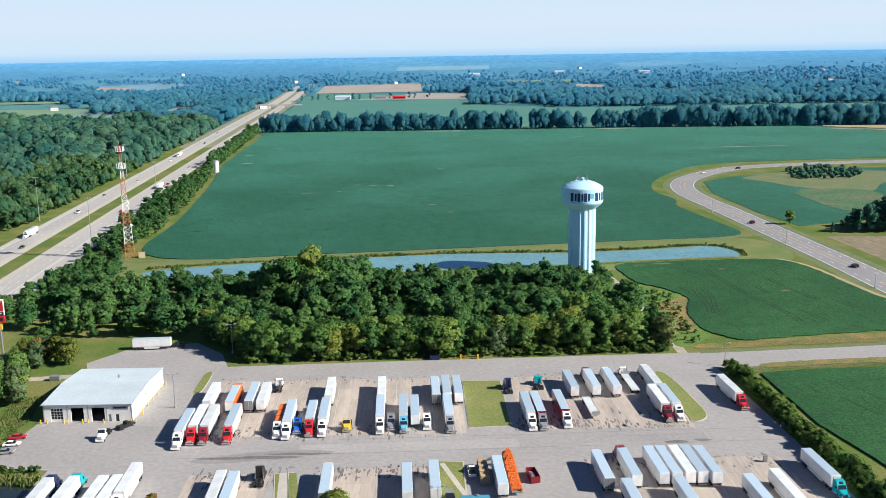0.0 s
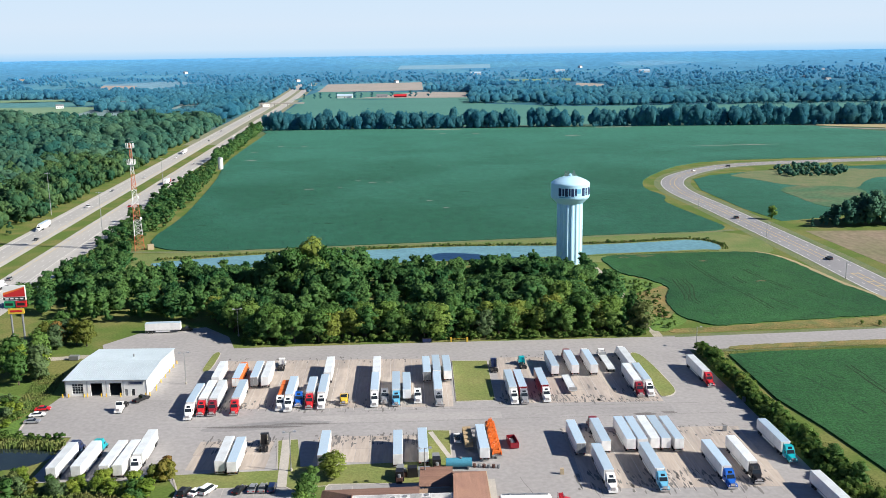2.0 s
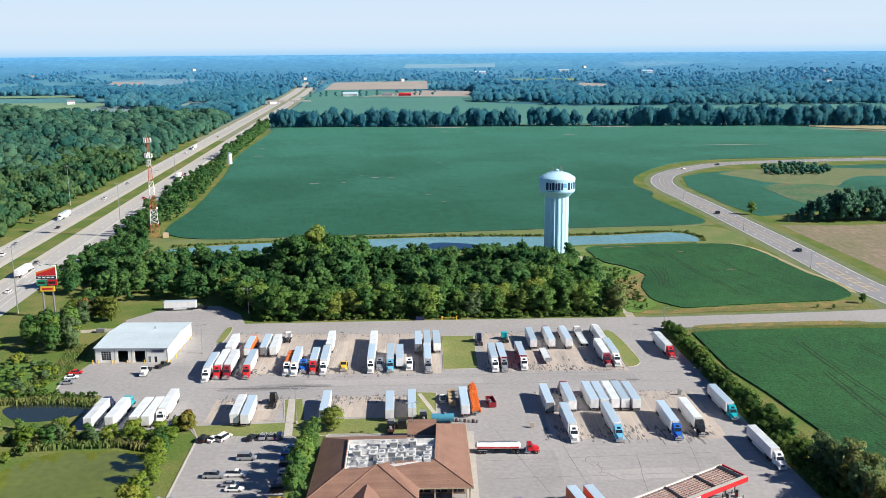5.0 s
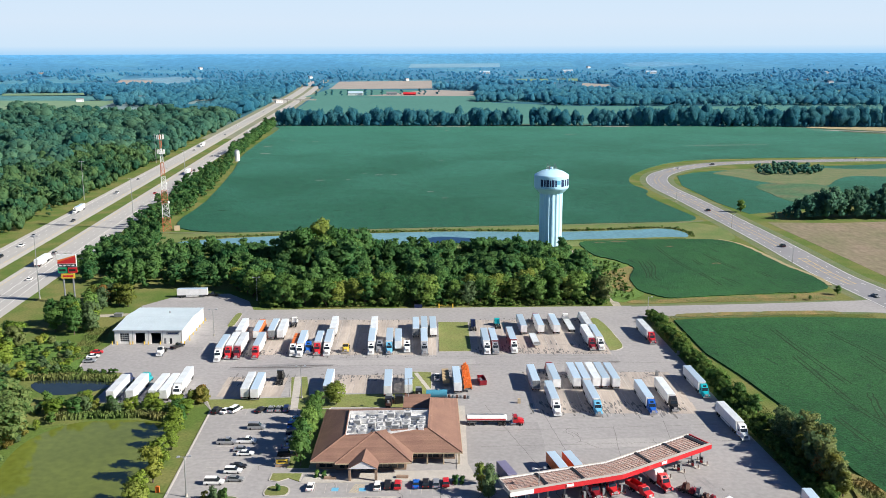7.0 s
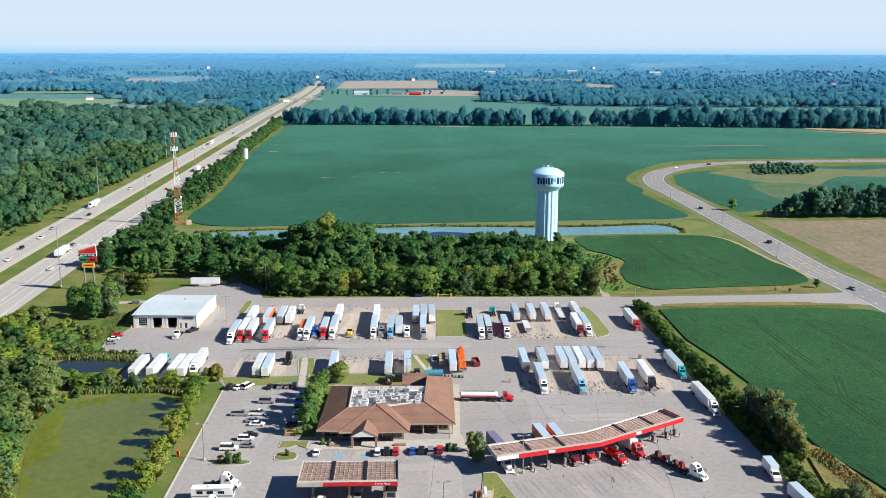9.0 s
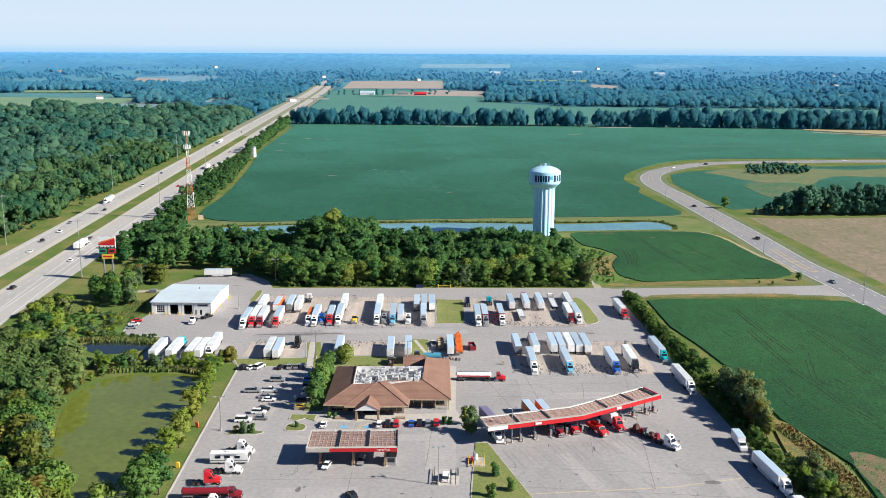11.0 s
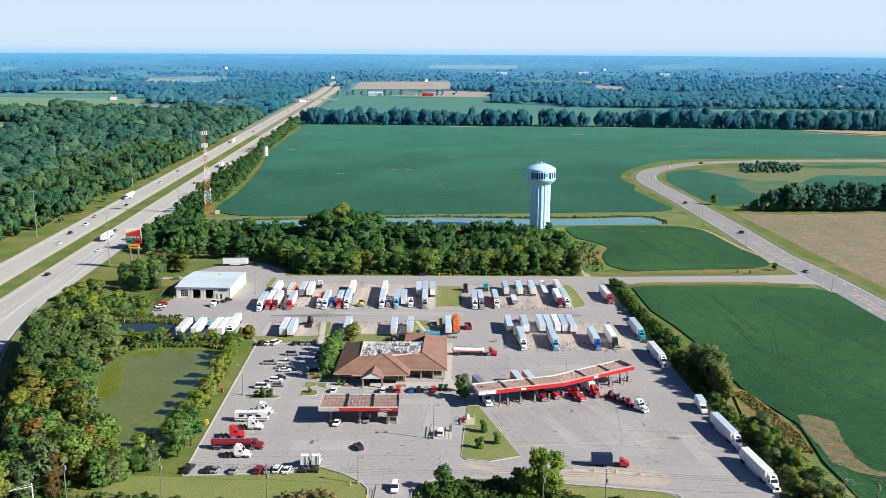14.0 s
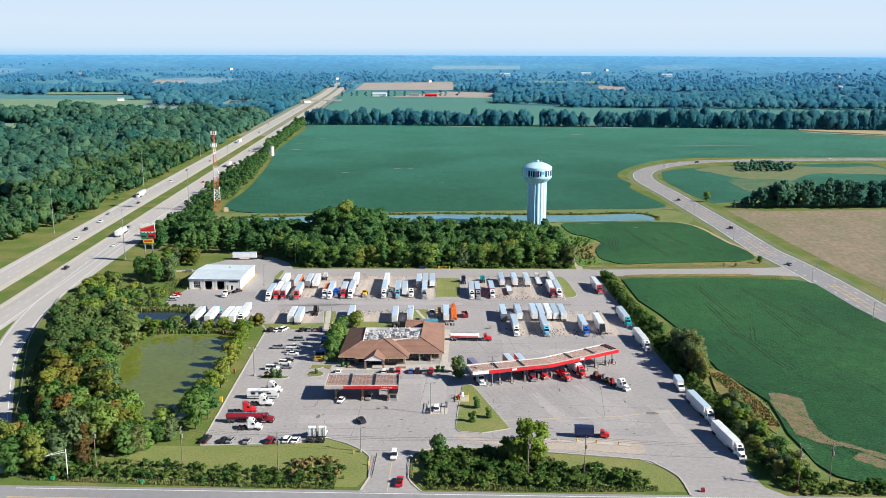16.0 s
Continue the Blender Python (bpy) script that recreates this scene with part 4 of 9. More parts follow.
POND_SMALL = [(-131, 214), (-127, 220), (-118, 222), (-108, 219), (-104, 213), (-110, 206.5), (-122, 205)]
field("pond_west", closed_line([(-415, 505), (-350, 522), (-322, 500), (-306, 478), (-318, 462), (-350, 478), (-390, 492)], 3), 0.1, M["pond_dark"], "dark still pond in the shade of the woods", "pond")
field("pond_dark", closed_line(POND_SMALL, 4), 0.06, M["pond_dark"], "small dark pond between reeds", "pond")
field("weedy_meadow", closed_line([(-152, 262), (-130, 258), (-123, 240), (-121, 226), (-134, 226), (-138, 210), (-150, 200), (-158, 228)], 3), 0.04, M["lush"], "lush bright green weedy meadow", "meadow")

# ---------------------------------------------------------------- truck yard and car park
LOT = [(-122.5, 238), (-121, 231), (-117, 228), (-104, 226.3), (-104, 197.5), (-68, 198), (-64, 191.3), (-57.3, 71.5), (-28.5, 74.5), (-19.6, 79), (-12.5, 75), (-7.3, 70.5), (-4.6, 66), (-3.1, 52), (-5, 43), (12.5, 43), (8.3, 52), (7.6, 64.5), (9.5, 70), (15.8, 72.4), (29, 73.6), (46, 71.7), (75.4, 67.6), (81, 63.6), (85.4, 56), (86.3, 44.5), (114, 44.5), (108, 51), (105.9, 60.7), (107.8, 72.5), (105.4, 101), (102, 139), (98.5, 178), (95.4, 235), (91.5, 296), (90, 314), (-18, 309.8), (-75, 306.8), (-80, 321), (-92, 334.4), (-104, 333), (-117, 327), (-126, 313), (-121.5, 302), (-120, 258)]
lot = solid("pavement_yard", Geo().prism(LOT, -0.1, 0.06), M["lot"], "pale worn asphalt of the truck yard and car park", "pavement", kind="structure")


def panels(x0, x1, y0, y1, nx, ny):
    """Concrete slabs of a parking row, one by one, with open joints."""
    w, h = (x1 - x0) / nx, (y1 - y0) / ny
    me = mesh_of("concrete_panel", Geo().box(-w / 2 + 0.05, w / 2 - 0.05, -h / 2 + 0.05, h / 2 - 0.05, -0.05, 0.012), M["concrete"])
    for i in range(nx):
        for j in range(ny):
            ob = part("concrete_panel", me, None, lot)
            ob.matrix_basis = pose(x0 + w * (i + 0.5) + 0.045 * (y1 - y0 - h * (j + 0.5)) * 0.9, y0 + h * (j + 0.5), 0.06)


def island(name, outline, label, h=0.17, top="lawn"):
    """A raised bed inside a real kerb."""
    ob = thing(name, pose(0, 0, 0), label, "traffic island", kind="structure")
    part("kerb", Geo().prism(outline, 0.0, 0.06 + h), M["kerb"], ob, "pale concrete kerb")
    cx, cy = sum(p[0] for p in outline) / len(outline), sum(p[1] for p in outline) / len(outline)
    inner = []
    for x, y in outline:
        d = math.hypot(x - cx, y - cy)
        k = max(0.0, 1 - 0.45 / d)
        inner.append((cx + (x - cx) * k, cy + (y - cy) * k))
    part("turf", Geo().prism(inner, 0.05, 0.06 + h + 0.03), M[top], ob)
    return ob


island("grass_island", [(5.5, 289), (17.9, 288.6), (18.8, 250.3), (6.5, 249.6)], "rectangular mown grass bed between truck rows")
island("grass_island", closed_line([(69.2, 293.5), (72.5, 293), (75.5, 275), (76.6, 258.5), (74.6, 253), (71, 251.6), (70.6, 256), (70.2, 275)], 3), "narrow rounded grass bed at the end of the truck row")
island("grass_island", [(-68, 200.5), (-41.2, 202.6), (-44.2, 222), (-38.8, 222.8), (-35.6, 204.6), (-3.4, 206.8), (-2, 228), (4.6, 227.5), (5.2, 197), (-3, 194.3), (-26.5, 194), (-30, 186), (-38, 193.6), (-64.5, 192)], "lawn strip behind the travel plaza", 0.1)
island("grass_island", closed_line([(-80.6, 282), (-81, 300), (-78.5, 300.5), (-78, 283)], 3), "thin grass bed near the workshop", 0.14)
island("grass_island", [(22.2, 128), (25.8, 128), (38.4, 88.6), (29, 84.4), (22, 85.6), (20.6, 88), (20.9, 102)], "triangular lawn between the fuel lanes")
island("grass_island", closed_line([(-53.8, 131.6), (-51, 134.3), (-45, 134.4), (-42, 133.2), (-44, 131.4), (-50, 130.6)], 3), "small planted bed in the car park", 0.15, "verge")
island("grass_island", closed_line([(-53, 117.8), (-51, 120.2), (-44, 120.6), (-41.5, 119.2), (-44, 117.4)], 3), "small planted bed in the car park", 0.15, "verge")
island("grass_island", [(-36.5, 147.5), (-28, 147.5), (-28, 142.4), (-31, 144.6), (-34, 142.3), (-36.5, 143)], "corner lawn beside the entrance", 0.14)
island("grass_island", closed_line([(-36, 134.5), (-30.5, 134.8), (-30, 138.6), (-32.4, 140.4), (-36, 139.5)], 3), "corner bed beside the entrance", 0.14, "weed")
island("grass_island", [(-33.5, 193), (-27, 193.5), (-27, 150), (-33, 150)], "planted strip along the travel plaza wall", 0.14, "weed")
solid("footpath", Geo().strip([(-41.6, 222), (-38.2, 193)], 2.4, 0.20, 0.0), M["kerb"], "concrete footpath across the lawn", "footpath", kind="structure")
solid("footpath", Geo().strip([(-1.2, 226.5), (4.6, 208)], 1.4, 0.20, 0.0), M["kerb"], "diagonal concrete footpath", "footpath", kind="structure")
solid("forecourt", Geo().prism([(-28, 141.7), (18.5, 143.6), (16, 154), (15.6, 196), (13, 196), (13, 150), (-27, 147)], 0.0, 0.18), M["kerb"], "pale concrete walk along the travel plaza", "footpath", kind="structure")
solid("kerb_line", Geo().strip([(-64.1, 191.3), (-57.4, 71.7)], 0.5, 0.22, 0.0), M["kerb"], "long pale kerb beside the pond", "kerb", kind="structure")
solid("kerb_line", Geo().strip([(-57.3, 71.5), (-28.5, 74.4), (-19.6, 78.9), (-12.5, 75), (-7.3, 70.4), (-4.5, 66), (-3, 52), (-4.5, 44)], 0.5, 0.22, 0.0), M["kerb"], "pale kerb of the car park", "kerb", kind="structure")
solid("kerb_line", Geo().strip(smooth_line([(12.4, 44), (8.2, 52), (7.5, 64.5), (9.5, 70), (15.8, 72.5), (29, 73.7), (46, 71.8), (75.4, 67.7), (81, 63.6), (85.4, 56), (86.2, 45)], 3), 0.5, 0.22, 0.0), M["kerb"], "pale kerb of the truck exit", "kerb", kind="structure")
solid("kerb_line", Geo().strip(smooth_line([(-122.6, 240), (-121.1, 231), (-117, 227.9), (-104, 226.2)], 3), 0.5, 0.22, 0.0), M["kerb"], "pale kerb beside the small pond", "kerb", kind="structure")
field("south_lawn", [(-74, 70.5), (-57.3, 70.8), (-28.5, 73.8), (-19.6, 78.2), (-12.5, 74.4), (-7.8, 70), (-5.2, 66), (-3.8, 52), (-6, 46), (-60, 45), (-80, 50)], 0.12, M["lawn"], "mown lawn between car park and front road", "lawn")
field("south_lawn", [(12.8, 46), (9, 52), (8.2, 64), (10, 69.4), (16, 71.8), (29, 73), (46, 71.1), (75.4, 67), (80.6, 63), (84.8, 55.6), (85.2, 47)], 0.12, M["lawn"], "mown lawn between truck exit and front road", "lawn")

# seams and stains on the yard
rng_ = random.Random(5)
g = Geo()
for x0, y0, x1, y1 in ((-75, 232, 90, 238.5), (-30, 243, 88, 247), (22, 197, 36, 150), (18, 176, 96, 182), (20, 165, 97, 170), (40, 190, 44, 160), (-58, 100, 6, 104), (-55, 84, 8, 88), (24, 112, 100, 108), (30, 100, 100, 95), (40, 88, 98, 84), (-12, 71, -12, 108), (8, 108, 9, 141), (60, 180, 56, 120), (76, 185, 70, 100)):
    line = []
    for i in range(15):
        t_ = i / 14
        line.append((x0 + (x1 - x0) * t_ + rng_.uniform(-0.15, 0.15), y0 + (y1 - y0) * t_ + rng_.uniform(-0.15, 0.15)))
    g.strip(line, 0.13, 0.066)
for i in range(46):
    x, y = rng_.uniform(-40, 95), rng_.uniform(70, 180)
    if not inside(x, y, LOT) or (-30 < x < 18 and y > 140):
        continue
    a, line = rng_.uniform(0, 6.3), []
    for k in range(7):
        line.append((x, y))
        a += rng_.uniform(-0.7, 0.7)
        x, y = x + 1.3 * math.cos(a), y + 1.3 * math.sin(a)
    g.strip(line, 0.14, 0.067)
pr = random.Random(8)
PATCHES = []
for x, y, w, h_, a, k in ((60, 104, 5.0, 34, 21, "lot_dark"), (52, 108, 4.2, 28, 20, "lot_pale"), (72, 112, 4.6, 40, 22, "lot_pale"), (84, 106, 5.4, 36, 16, "lot_dark"), (44, 100, 4.0, 22, 20, "lot_dark"), (92, 92, 5.0, 30, 8, "lot_pale"), (76, 88, 18, 6, 6, "lot_dark"), (-20, 94, 22, 7, 3, "lot_pale"), (-6, 84, 10, 9, 4, "lot_dark"), (60, 168, 30, 6, 4, "lot_pale"), (34, 172, 8, 22, 2, "lot_dark"), (78, 172, 9, 12, 5, "lot_dark"), (-10, 238, 60, 5.5, 2, "lot_pale"), (50, 241, 44, 5, 2, "lot_dark"), (-46, 128, 5, 50, -3, "lot_pale"), (-90, 250, 14, 10, 0, "lot_dark"), (12, 122, 9, 26, 2, "lot_pale"), (-14, 130, 46, 5, 3, "lot_pale")):
    line = [(-w / 2, -h_ / 2), (w / 2, -h_ / 2), (w / 2, h_ / 2), (-w / 2, h_ / 2)]
    ca, sa = math.cos(radians(a)), math.sin(radians(a))
    rag = []
    for (u0, v0), (u1, v1) in zip(line, line[1:] + line[:1]):
        for k_ in range(8):
            u, v = u0 + (u1 - u0) * k_ / 8 + pr.uniform(-0.15, 0.15), v0 + (v1 - v0) * k_ / 8 + pr.uniform(-0.15, 0.15)
            rag.append((x + u * ca - v * sa, y + u * sa + v * ca))
    solid("asphalt_patch", Geo().prism(rag, 0.05, 0.0612 + 0.0003 * (len(PATCHES) % 12)), M[k], "relaid strip of asphalt in the yard", "pavement patch", kind="stuff")
    PATCHES.append(k)
solid("tar_seams", g, M["tar"], "thin dark tar seams and cracks in the asphalt", "crack", kind="stuff")
g = Geo()


def blot(x, y, sx, sy):
    k = rng_.randint(9, 13)
    g.add([(x + sx * math.cos(6.283 * i / k) * rng_.uniform(0.6, 1.1), y + sy * math.sin(6.283 * i / k) * rng_.uniform(0.6, 1.1), 0.0785 + 0.0004 * (len(g.f) % 20)) for i in range(k)], [tuple(range(k))])


for i in range(330):
    x, y = rng_.choice(((rng_.uniform(-74, 4), rng_.uniform(243, 250)), (rng_.uniform(20, 68), rng_.uniform(248, 262)), (rng_.uniform(38, 86), rng_.uniform(187, 196)), (rng_.uniform(-64, -42), rng_.uniform(214, 224)), (rng_.uniform(-34, -4), rng_.uniform(218, 225)), (rng_.uniform(26, 84), rng_.uniform(112, 140))))
    if y < 145 and (y > 118 + (x - 26) * 0.5 or i % 4):
        continue
    blot(x, y, rng_.uniform(0.12, 0.42), rng_.uniform(0.5, 2.6))
for i in range(40):
    blot(rng_.uniform(-50, 95), rng_.uniform(85, 108), rng_.uniform(0.3, 0.9), rng_.uniform(0.2, 0.6))
blot(-52, 232, 16, 1.1)
blot(-40, 234, 9, 0.9)
blot(63, 238, 4, 1.2)
blot(70, 239, 3, 1.0)
blot(86, 104, 3, 1.3)
blot(-25, 96, 0.8, 2)
sr = random.Random(77)
for x0_, x1_, y0_, y1_, n_, ln_ in ((36, 86, 189, 199, 150, 3.2), (36, 86, 221, 229, 90, 2.0), (-76, 4, 245, 252, 130, 2.6), (20, 70, 247, 254, 110, 2.6), (-76, 4, 288, 294, 60, 1.8), (20, 70, 288, 294, 50, 1.8), (-34, -3, 221, 225.5, 60, 1.5), (-66, -45, 219, 223, 34, 1.5)):
    for _ in range(n_):
        x, y = sr.uniform(x0_, x1_), sr.uniform(y0_, y1_)
        w, h_, sl = sr.uniform(0.12, 0.42), sr.uniform(0.4, 1.0) * ln_, sr.uniform(-0.12, 0.02)
        g.add([(x - w * 0.4, y, 0.0775), (x + w * 0.4, y - 0.1, 0.0775), (x + w + sl * h_, y + h_ * 0.5, 0.0775), (x + w * 0.3 + sl * h_ * 2, y + h_, 0.0775), (x - w * 0.3 + sl * h_ * 2, y + h_ * 0.95, 0.0775), (x - w + sl * h_, y + h_ * 0.45, 0.0775)], [(0, 1, 2, 3, 4, 5)])
wet = closed_line([(-68.1, 230.2), (-63.2, 232.5), (-51.4, 235.5), (-37.8, 236.5), (-30, 235), (-38.1, 233), (-43.8, 231), (-55.9, 229.2), (-64.1, 228.9)], 3)
for i in range(11):
    x, y = 31 + 4.6 * i, 123 + 1.5 * i + max(0, i - 5) * 1.6
    for o in (-0.9, 0.9):
        ln = sr.uniform(9, 17)
        line = [(x + o + 0.32 * k * ln / 6 + sr.uniform(-0.1, 0.1), y - 0.94 * k * ln / 6) for k in range(7)]
        solid("tyre_track", Geo().strip(line, [0.3, 0.75, 0.8, 0.7, 0.6, 0.45, 0.15], 0.0768), M["damp"], "worn dark tyre track out of the fuel lane", "tyre track", kind="stuff")
solid("damp_patch", Geo().prism(wet, 0.05, 0.0765), M["damp"], "broad damp smear across the yard lane", "stain", kind="stuff")
solid("oil_stains", g, M["stain"], "dark oil and tyre stains on the pavement", "stain", kind="stuff")
g = Geo()
for i in range(22):
    x = -74.5 + 3.65 * i
    g.strip([(x, 292), (x + 2.2, 244)], 0.14, 0.0765)
for i in range(14):
    x = 21 + 3.65 * i
    g.strip([(x, 292), (x + 2.2, 247)], 0.14, 0.0765)
for i in range(14):
    g.strip([(37 + 3.65 * i, 228), (39 + 3.65 * i, 188)], 0.14, 0.0765)
for i in range(17):
    g.strip([(-63.5 + 2.7 * i, 193.2), (-63.3 + 2.7 * i, 187.8)], 0.12, 0.066)
for i in range(15):
    g.strip([(-26.5 + 2.75 * i, 141.4), (-26.3 + 2.75 * i, 136.2)], 0.12, 0.066)
for y in (179.2, 169, 160.5, 149.5):
    for i in range(4):
        g.strip([(-56 + 0.1 * y % 1, y - 4.4 + 2.9 * i), (-44, y - 4.4 + 2.9 * i)], 0.12, 0.066)
for i in range(11):
    g.strip([(-56.5 + 2.9 * i, 72.6 + 0.11 * i), (-56.8 + 2.9 * i, 78.2 + 0.1 * i)], 0.12, 0.066)
solid("stall_lines", g, M["worn_line"], "worn white parking stall lines", "road marking", kind="stuff")
g = Geo().strip([(-10.5, 66), (3, 66)], 0.2, 0.066).strip([(32, 95), (75, 101), (98, 108)], 0.36, 0.066).strip([(3.0, 44), (2.4, 70)], 0.25, 0.066)
for i in range(8):
    g.strip([(-14.6 + 0.35 * i, 136.4), (-13.4 + 0.35 * i, 141.4)], 0.14, 0.066)
solid("yellow_lines", g, M["faint_yellow"], "worn yellow guide lines on the pavement", "road marking", kind="stuff")
for x in (-18.4, -11.3):
    solid("disabled_bay_mark", Geo().box(x - 0.9, x + 0.9, 137.3, 139.3, 0.05, 0.068), M["sky_blue"], "faded blue painted square in a parking bay", "road marking", kind="stuff")


M["apron"] = mat("tan_concrete", (0.42, 0.36, 0.30), 0.85, vary=0.12, scale=0.2, fine=1.2, bump=0.1, second=(0.35, 0.31, 0.27), coords="World")
M["rust"] = mat("rusty_beam", (0.10, 0.05, 0.04), 0.8, vary=0.25, scale=1, fine=6)


# ---------------------------------------------------------------- water tower
def water_tower(x, y):
    t = thing("water_tower", pose(x, y, 0), "tall pale blue fluted water tower with a wide tank", "water tower")
    shaft = Geo()
    n = 64
    prof = [6.55 if i % 4 < 2 else 6.2 for i in range(n)]
    shaft.v = [(prof[i] * math.cos(2 * math.pi * i / n), prof[i] * math.sin(2 * math.pi * i / n), z) for z in (0, 31.2) for i in range(n)]
    shaft.f = [(i, (i + 1) % n, n + (i + 1) % n, n + i) for i in range(n)]
    part("shaft", shaft, M["tower"], t, "fluted steel column")
    part("neck", Geo().turned([(6.4, 30.8), (6.9, 31.2), (9.2, 33.4), (9.5, 33.8)], 48), M["tower"], t)
    part("tank", Geo().turned([(9.5, 33.8), (9.75, 34.4), (9.75, 40.9), (9.5, 41.4)], 48), M["tower"], t, "cylindrical steel tank")
    part("dome", Geo().turned([(9.5, 41.4), (8.2, 42.3), (6.0, 43.4), (3.5, 44.2), (1.2, 44.5), (0.4, 44.55)], 48), M["tower"], t, "shallow domed roof")

    def patch(name, a0, a1, z0, z1, material):
        k = 5
        g = Geo()
        for r in (9.76, 9.80):
            g.v += [(r * math.sin(a0 + (a1 - a0) * i / k), -r * math.cos(a0 + (a1 - a0) * i / k), z) for z in (z0, z1) for i in range(k + 1)]
        m_ = 2 * (k + 1)
        g.f = [(m_ + i, m_ + i + 1, m_ + k + 2 + i, m_ + k + 1 + i) for i in range(k)] + [(m_, m_ + k + 1, k + 1, 0), (m_ + k, k, 2 * k + 1, m_ + 2 * k + 1)]
        part(name, g, material, t, "")

    for a0, a1 in ((-0.75, -0.43), (-0.39, -0.11), (-0.07, 0.21), (0.50, 0.87), (0.96, 1.35)):
        w = a1 - a0
        patch("lettering_bar", a0, a0 + w * 0.5, 35.4, 39.4, M["lettering"])
        patch("lettering_bar", a0 + w * 0.68, a1, 35.6, 39.2, M["lettering"])
    patch("emblem", 0.22, 0.44, 36.8, 39.0, M["sky_blue"])
    patch("small_lettering_bar", -0.72, 0.1, 34.7, 35.05, M["sky_blue"])
    rail = Geo()
    for i in range(12):
        a = 2 * math.pi * i / 12
        rail.tube((3 * math.cos(a), 3 * math.sin(a), 44.2), (3 * math.cos(a), 3 * math.sin(a), 45.4), 0.05, n=5)
        b_ = 2 * math.pi * (i + 1) / 12
        for z in (44.8, 45.4):
            rail.tube((3 * math.cos(a), 3 * math.sin(a), z), (3 * math.cos(b_), 3 * math.sin(b_), z), 0.04, n=5)
    part("railing", rail, M["steel"], t)
    part("vent", Geo().turned([(0.7, 44.4), (0.7, 45.2), (0.95, 45.3), (0.3, 45.7)], 12), M["tower"], t)
    for a, h in ((0.4, 47.2), (1.9, 46.8), (2.9, 47.5), (4.1, 46.6), (5.3, 47.8)):
        q = part("antenna", Geo().tube((2.6 * math.cos(a), 2.6 * math.sin(a), 44.2), (2.6 * math.cos(a), 2.6 * math.sin(a), h), 0.06, n=6).box(2.6 * math.cos(a) - 0.15, 2.6 * math.cos(a) + 0.15, 2.6 * math.sin(a) - 0.12, 2.6 * math.sin(a) + 0.12, h - 1.8, h - 0.2), M["grey"], t)
    part("door", Geo().box(-0.6, 0.6, -6.6, -6.5, 0, 2.2), M["grey"], t)


water_tower(67.2, 442)


# ---------------------------------------------------------------- lattice mast
def lattice_mast(x, y, h=60.0):
    t = thing("lattice_mast", pose(x, y, 0, 0, 0, 20), "tall red and white steel lattice radio mast", "radio mast")
    half = lambda z: 3.4 - 2.7 * min(1, z / (h * 0.86)) if z < h * 0.86 else 0.7
    corner = lambda i, z: (half(z) * math.cos(2.0944 * i), half(z) * math.sin(2.0944 * i), z)
    bands = 7
    for k in range(bands):
        z0, z1 = h * k / bands, h * (k + 1) / bands
        material = M["mast_red"] if k % 2 == 0 else M["white"]
        for i in range(3):
            part("leg", Geo().tube(corner(i, z0), corner(i, z1), 0.16, n=6), material, t)
        g = Geo()
        steps = 3
        for s in range(steps):
            a, b_ = z0 + (z1 - z0) * s / steps, z0 + (z1 - z0) * (s + 1) / steps
            for i in range(3):
                j = (i + 1) % 3
                g.tube(corner(i, a), corner(j, b_), 0.075, n=4)
                g.tube(corner(j, a), corner(i, b_), 0.075, n=4)
                g.tube(corner(i, b_), corner(j, b_), 0.075, n=4)
        tagged(part("bracing", g, material, t), kind="stuff")
    for z, r in ((h - 1.5, 2.0), (h - 10.5, 2.1)):
        plat = part("antenna_platform", Geo().turned([(r, z - 1.3), (r, z - 1.1)], 12), M["steel"], t)
        for i in range(9):
            a = 6.283 * i / 9
            px, py = (r + 0.1) * math.cos(a), (r + 0.1) * math.sin(a)
            part("panel_antenna", Geo().box(px - 0.2, px + 0.2, py - 0.2, py + 0.2, z - 1.2, z + 1.4, cut=0.06), M["white"], plat)
    part("lightning_rod", Geo().tube((0, 0, h - 1), (0, 0, h + 3), 0.05, n=5), M["steel"], t)
    for z in (18, 30):
        part("dish", Geo().tube((half(z), 0, z), (half(z) + 0.5, -0.3, z), 0.8, 0.7, n=14), M["white"], t)
    part("equipment_hut", Geo().box(5, 8.5, -1.5, 1.5, 0, 2.8, 0.1, 0.1), M["tan"], t)


M["mast_red"] = mat("faded_red_mast_paint", (0.50, 0.15, 0.07), 0.6, vary=0.15, scale=0.4, fine=3)
lattice_mast(-168, 487)


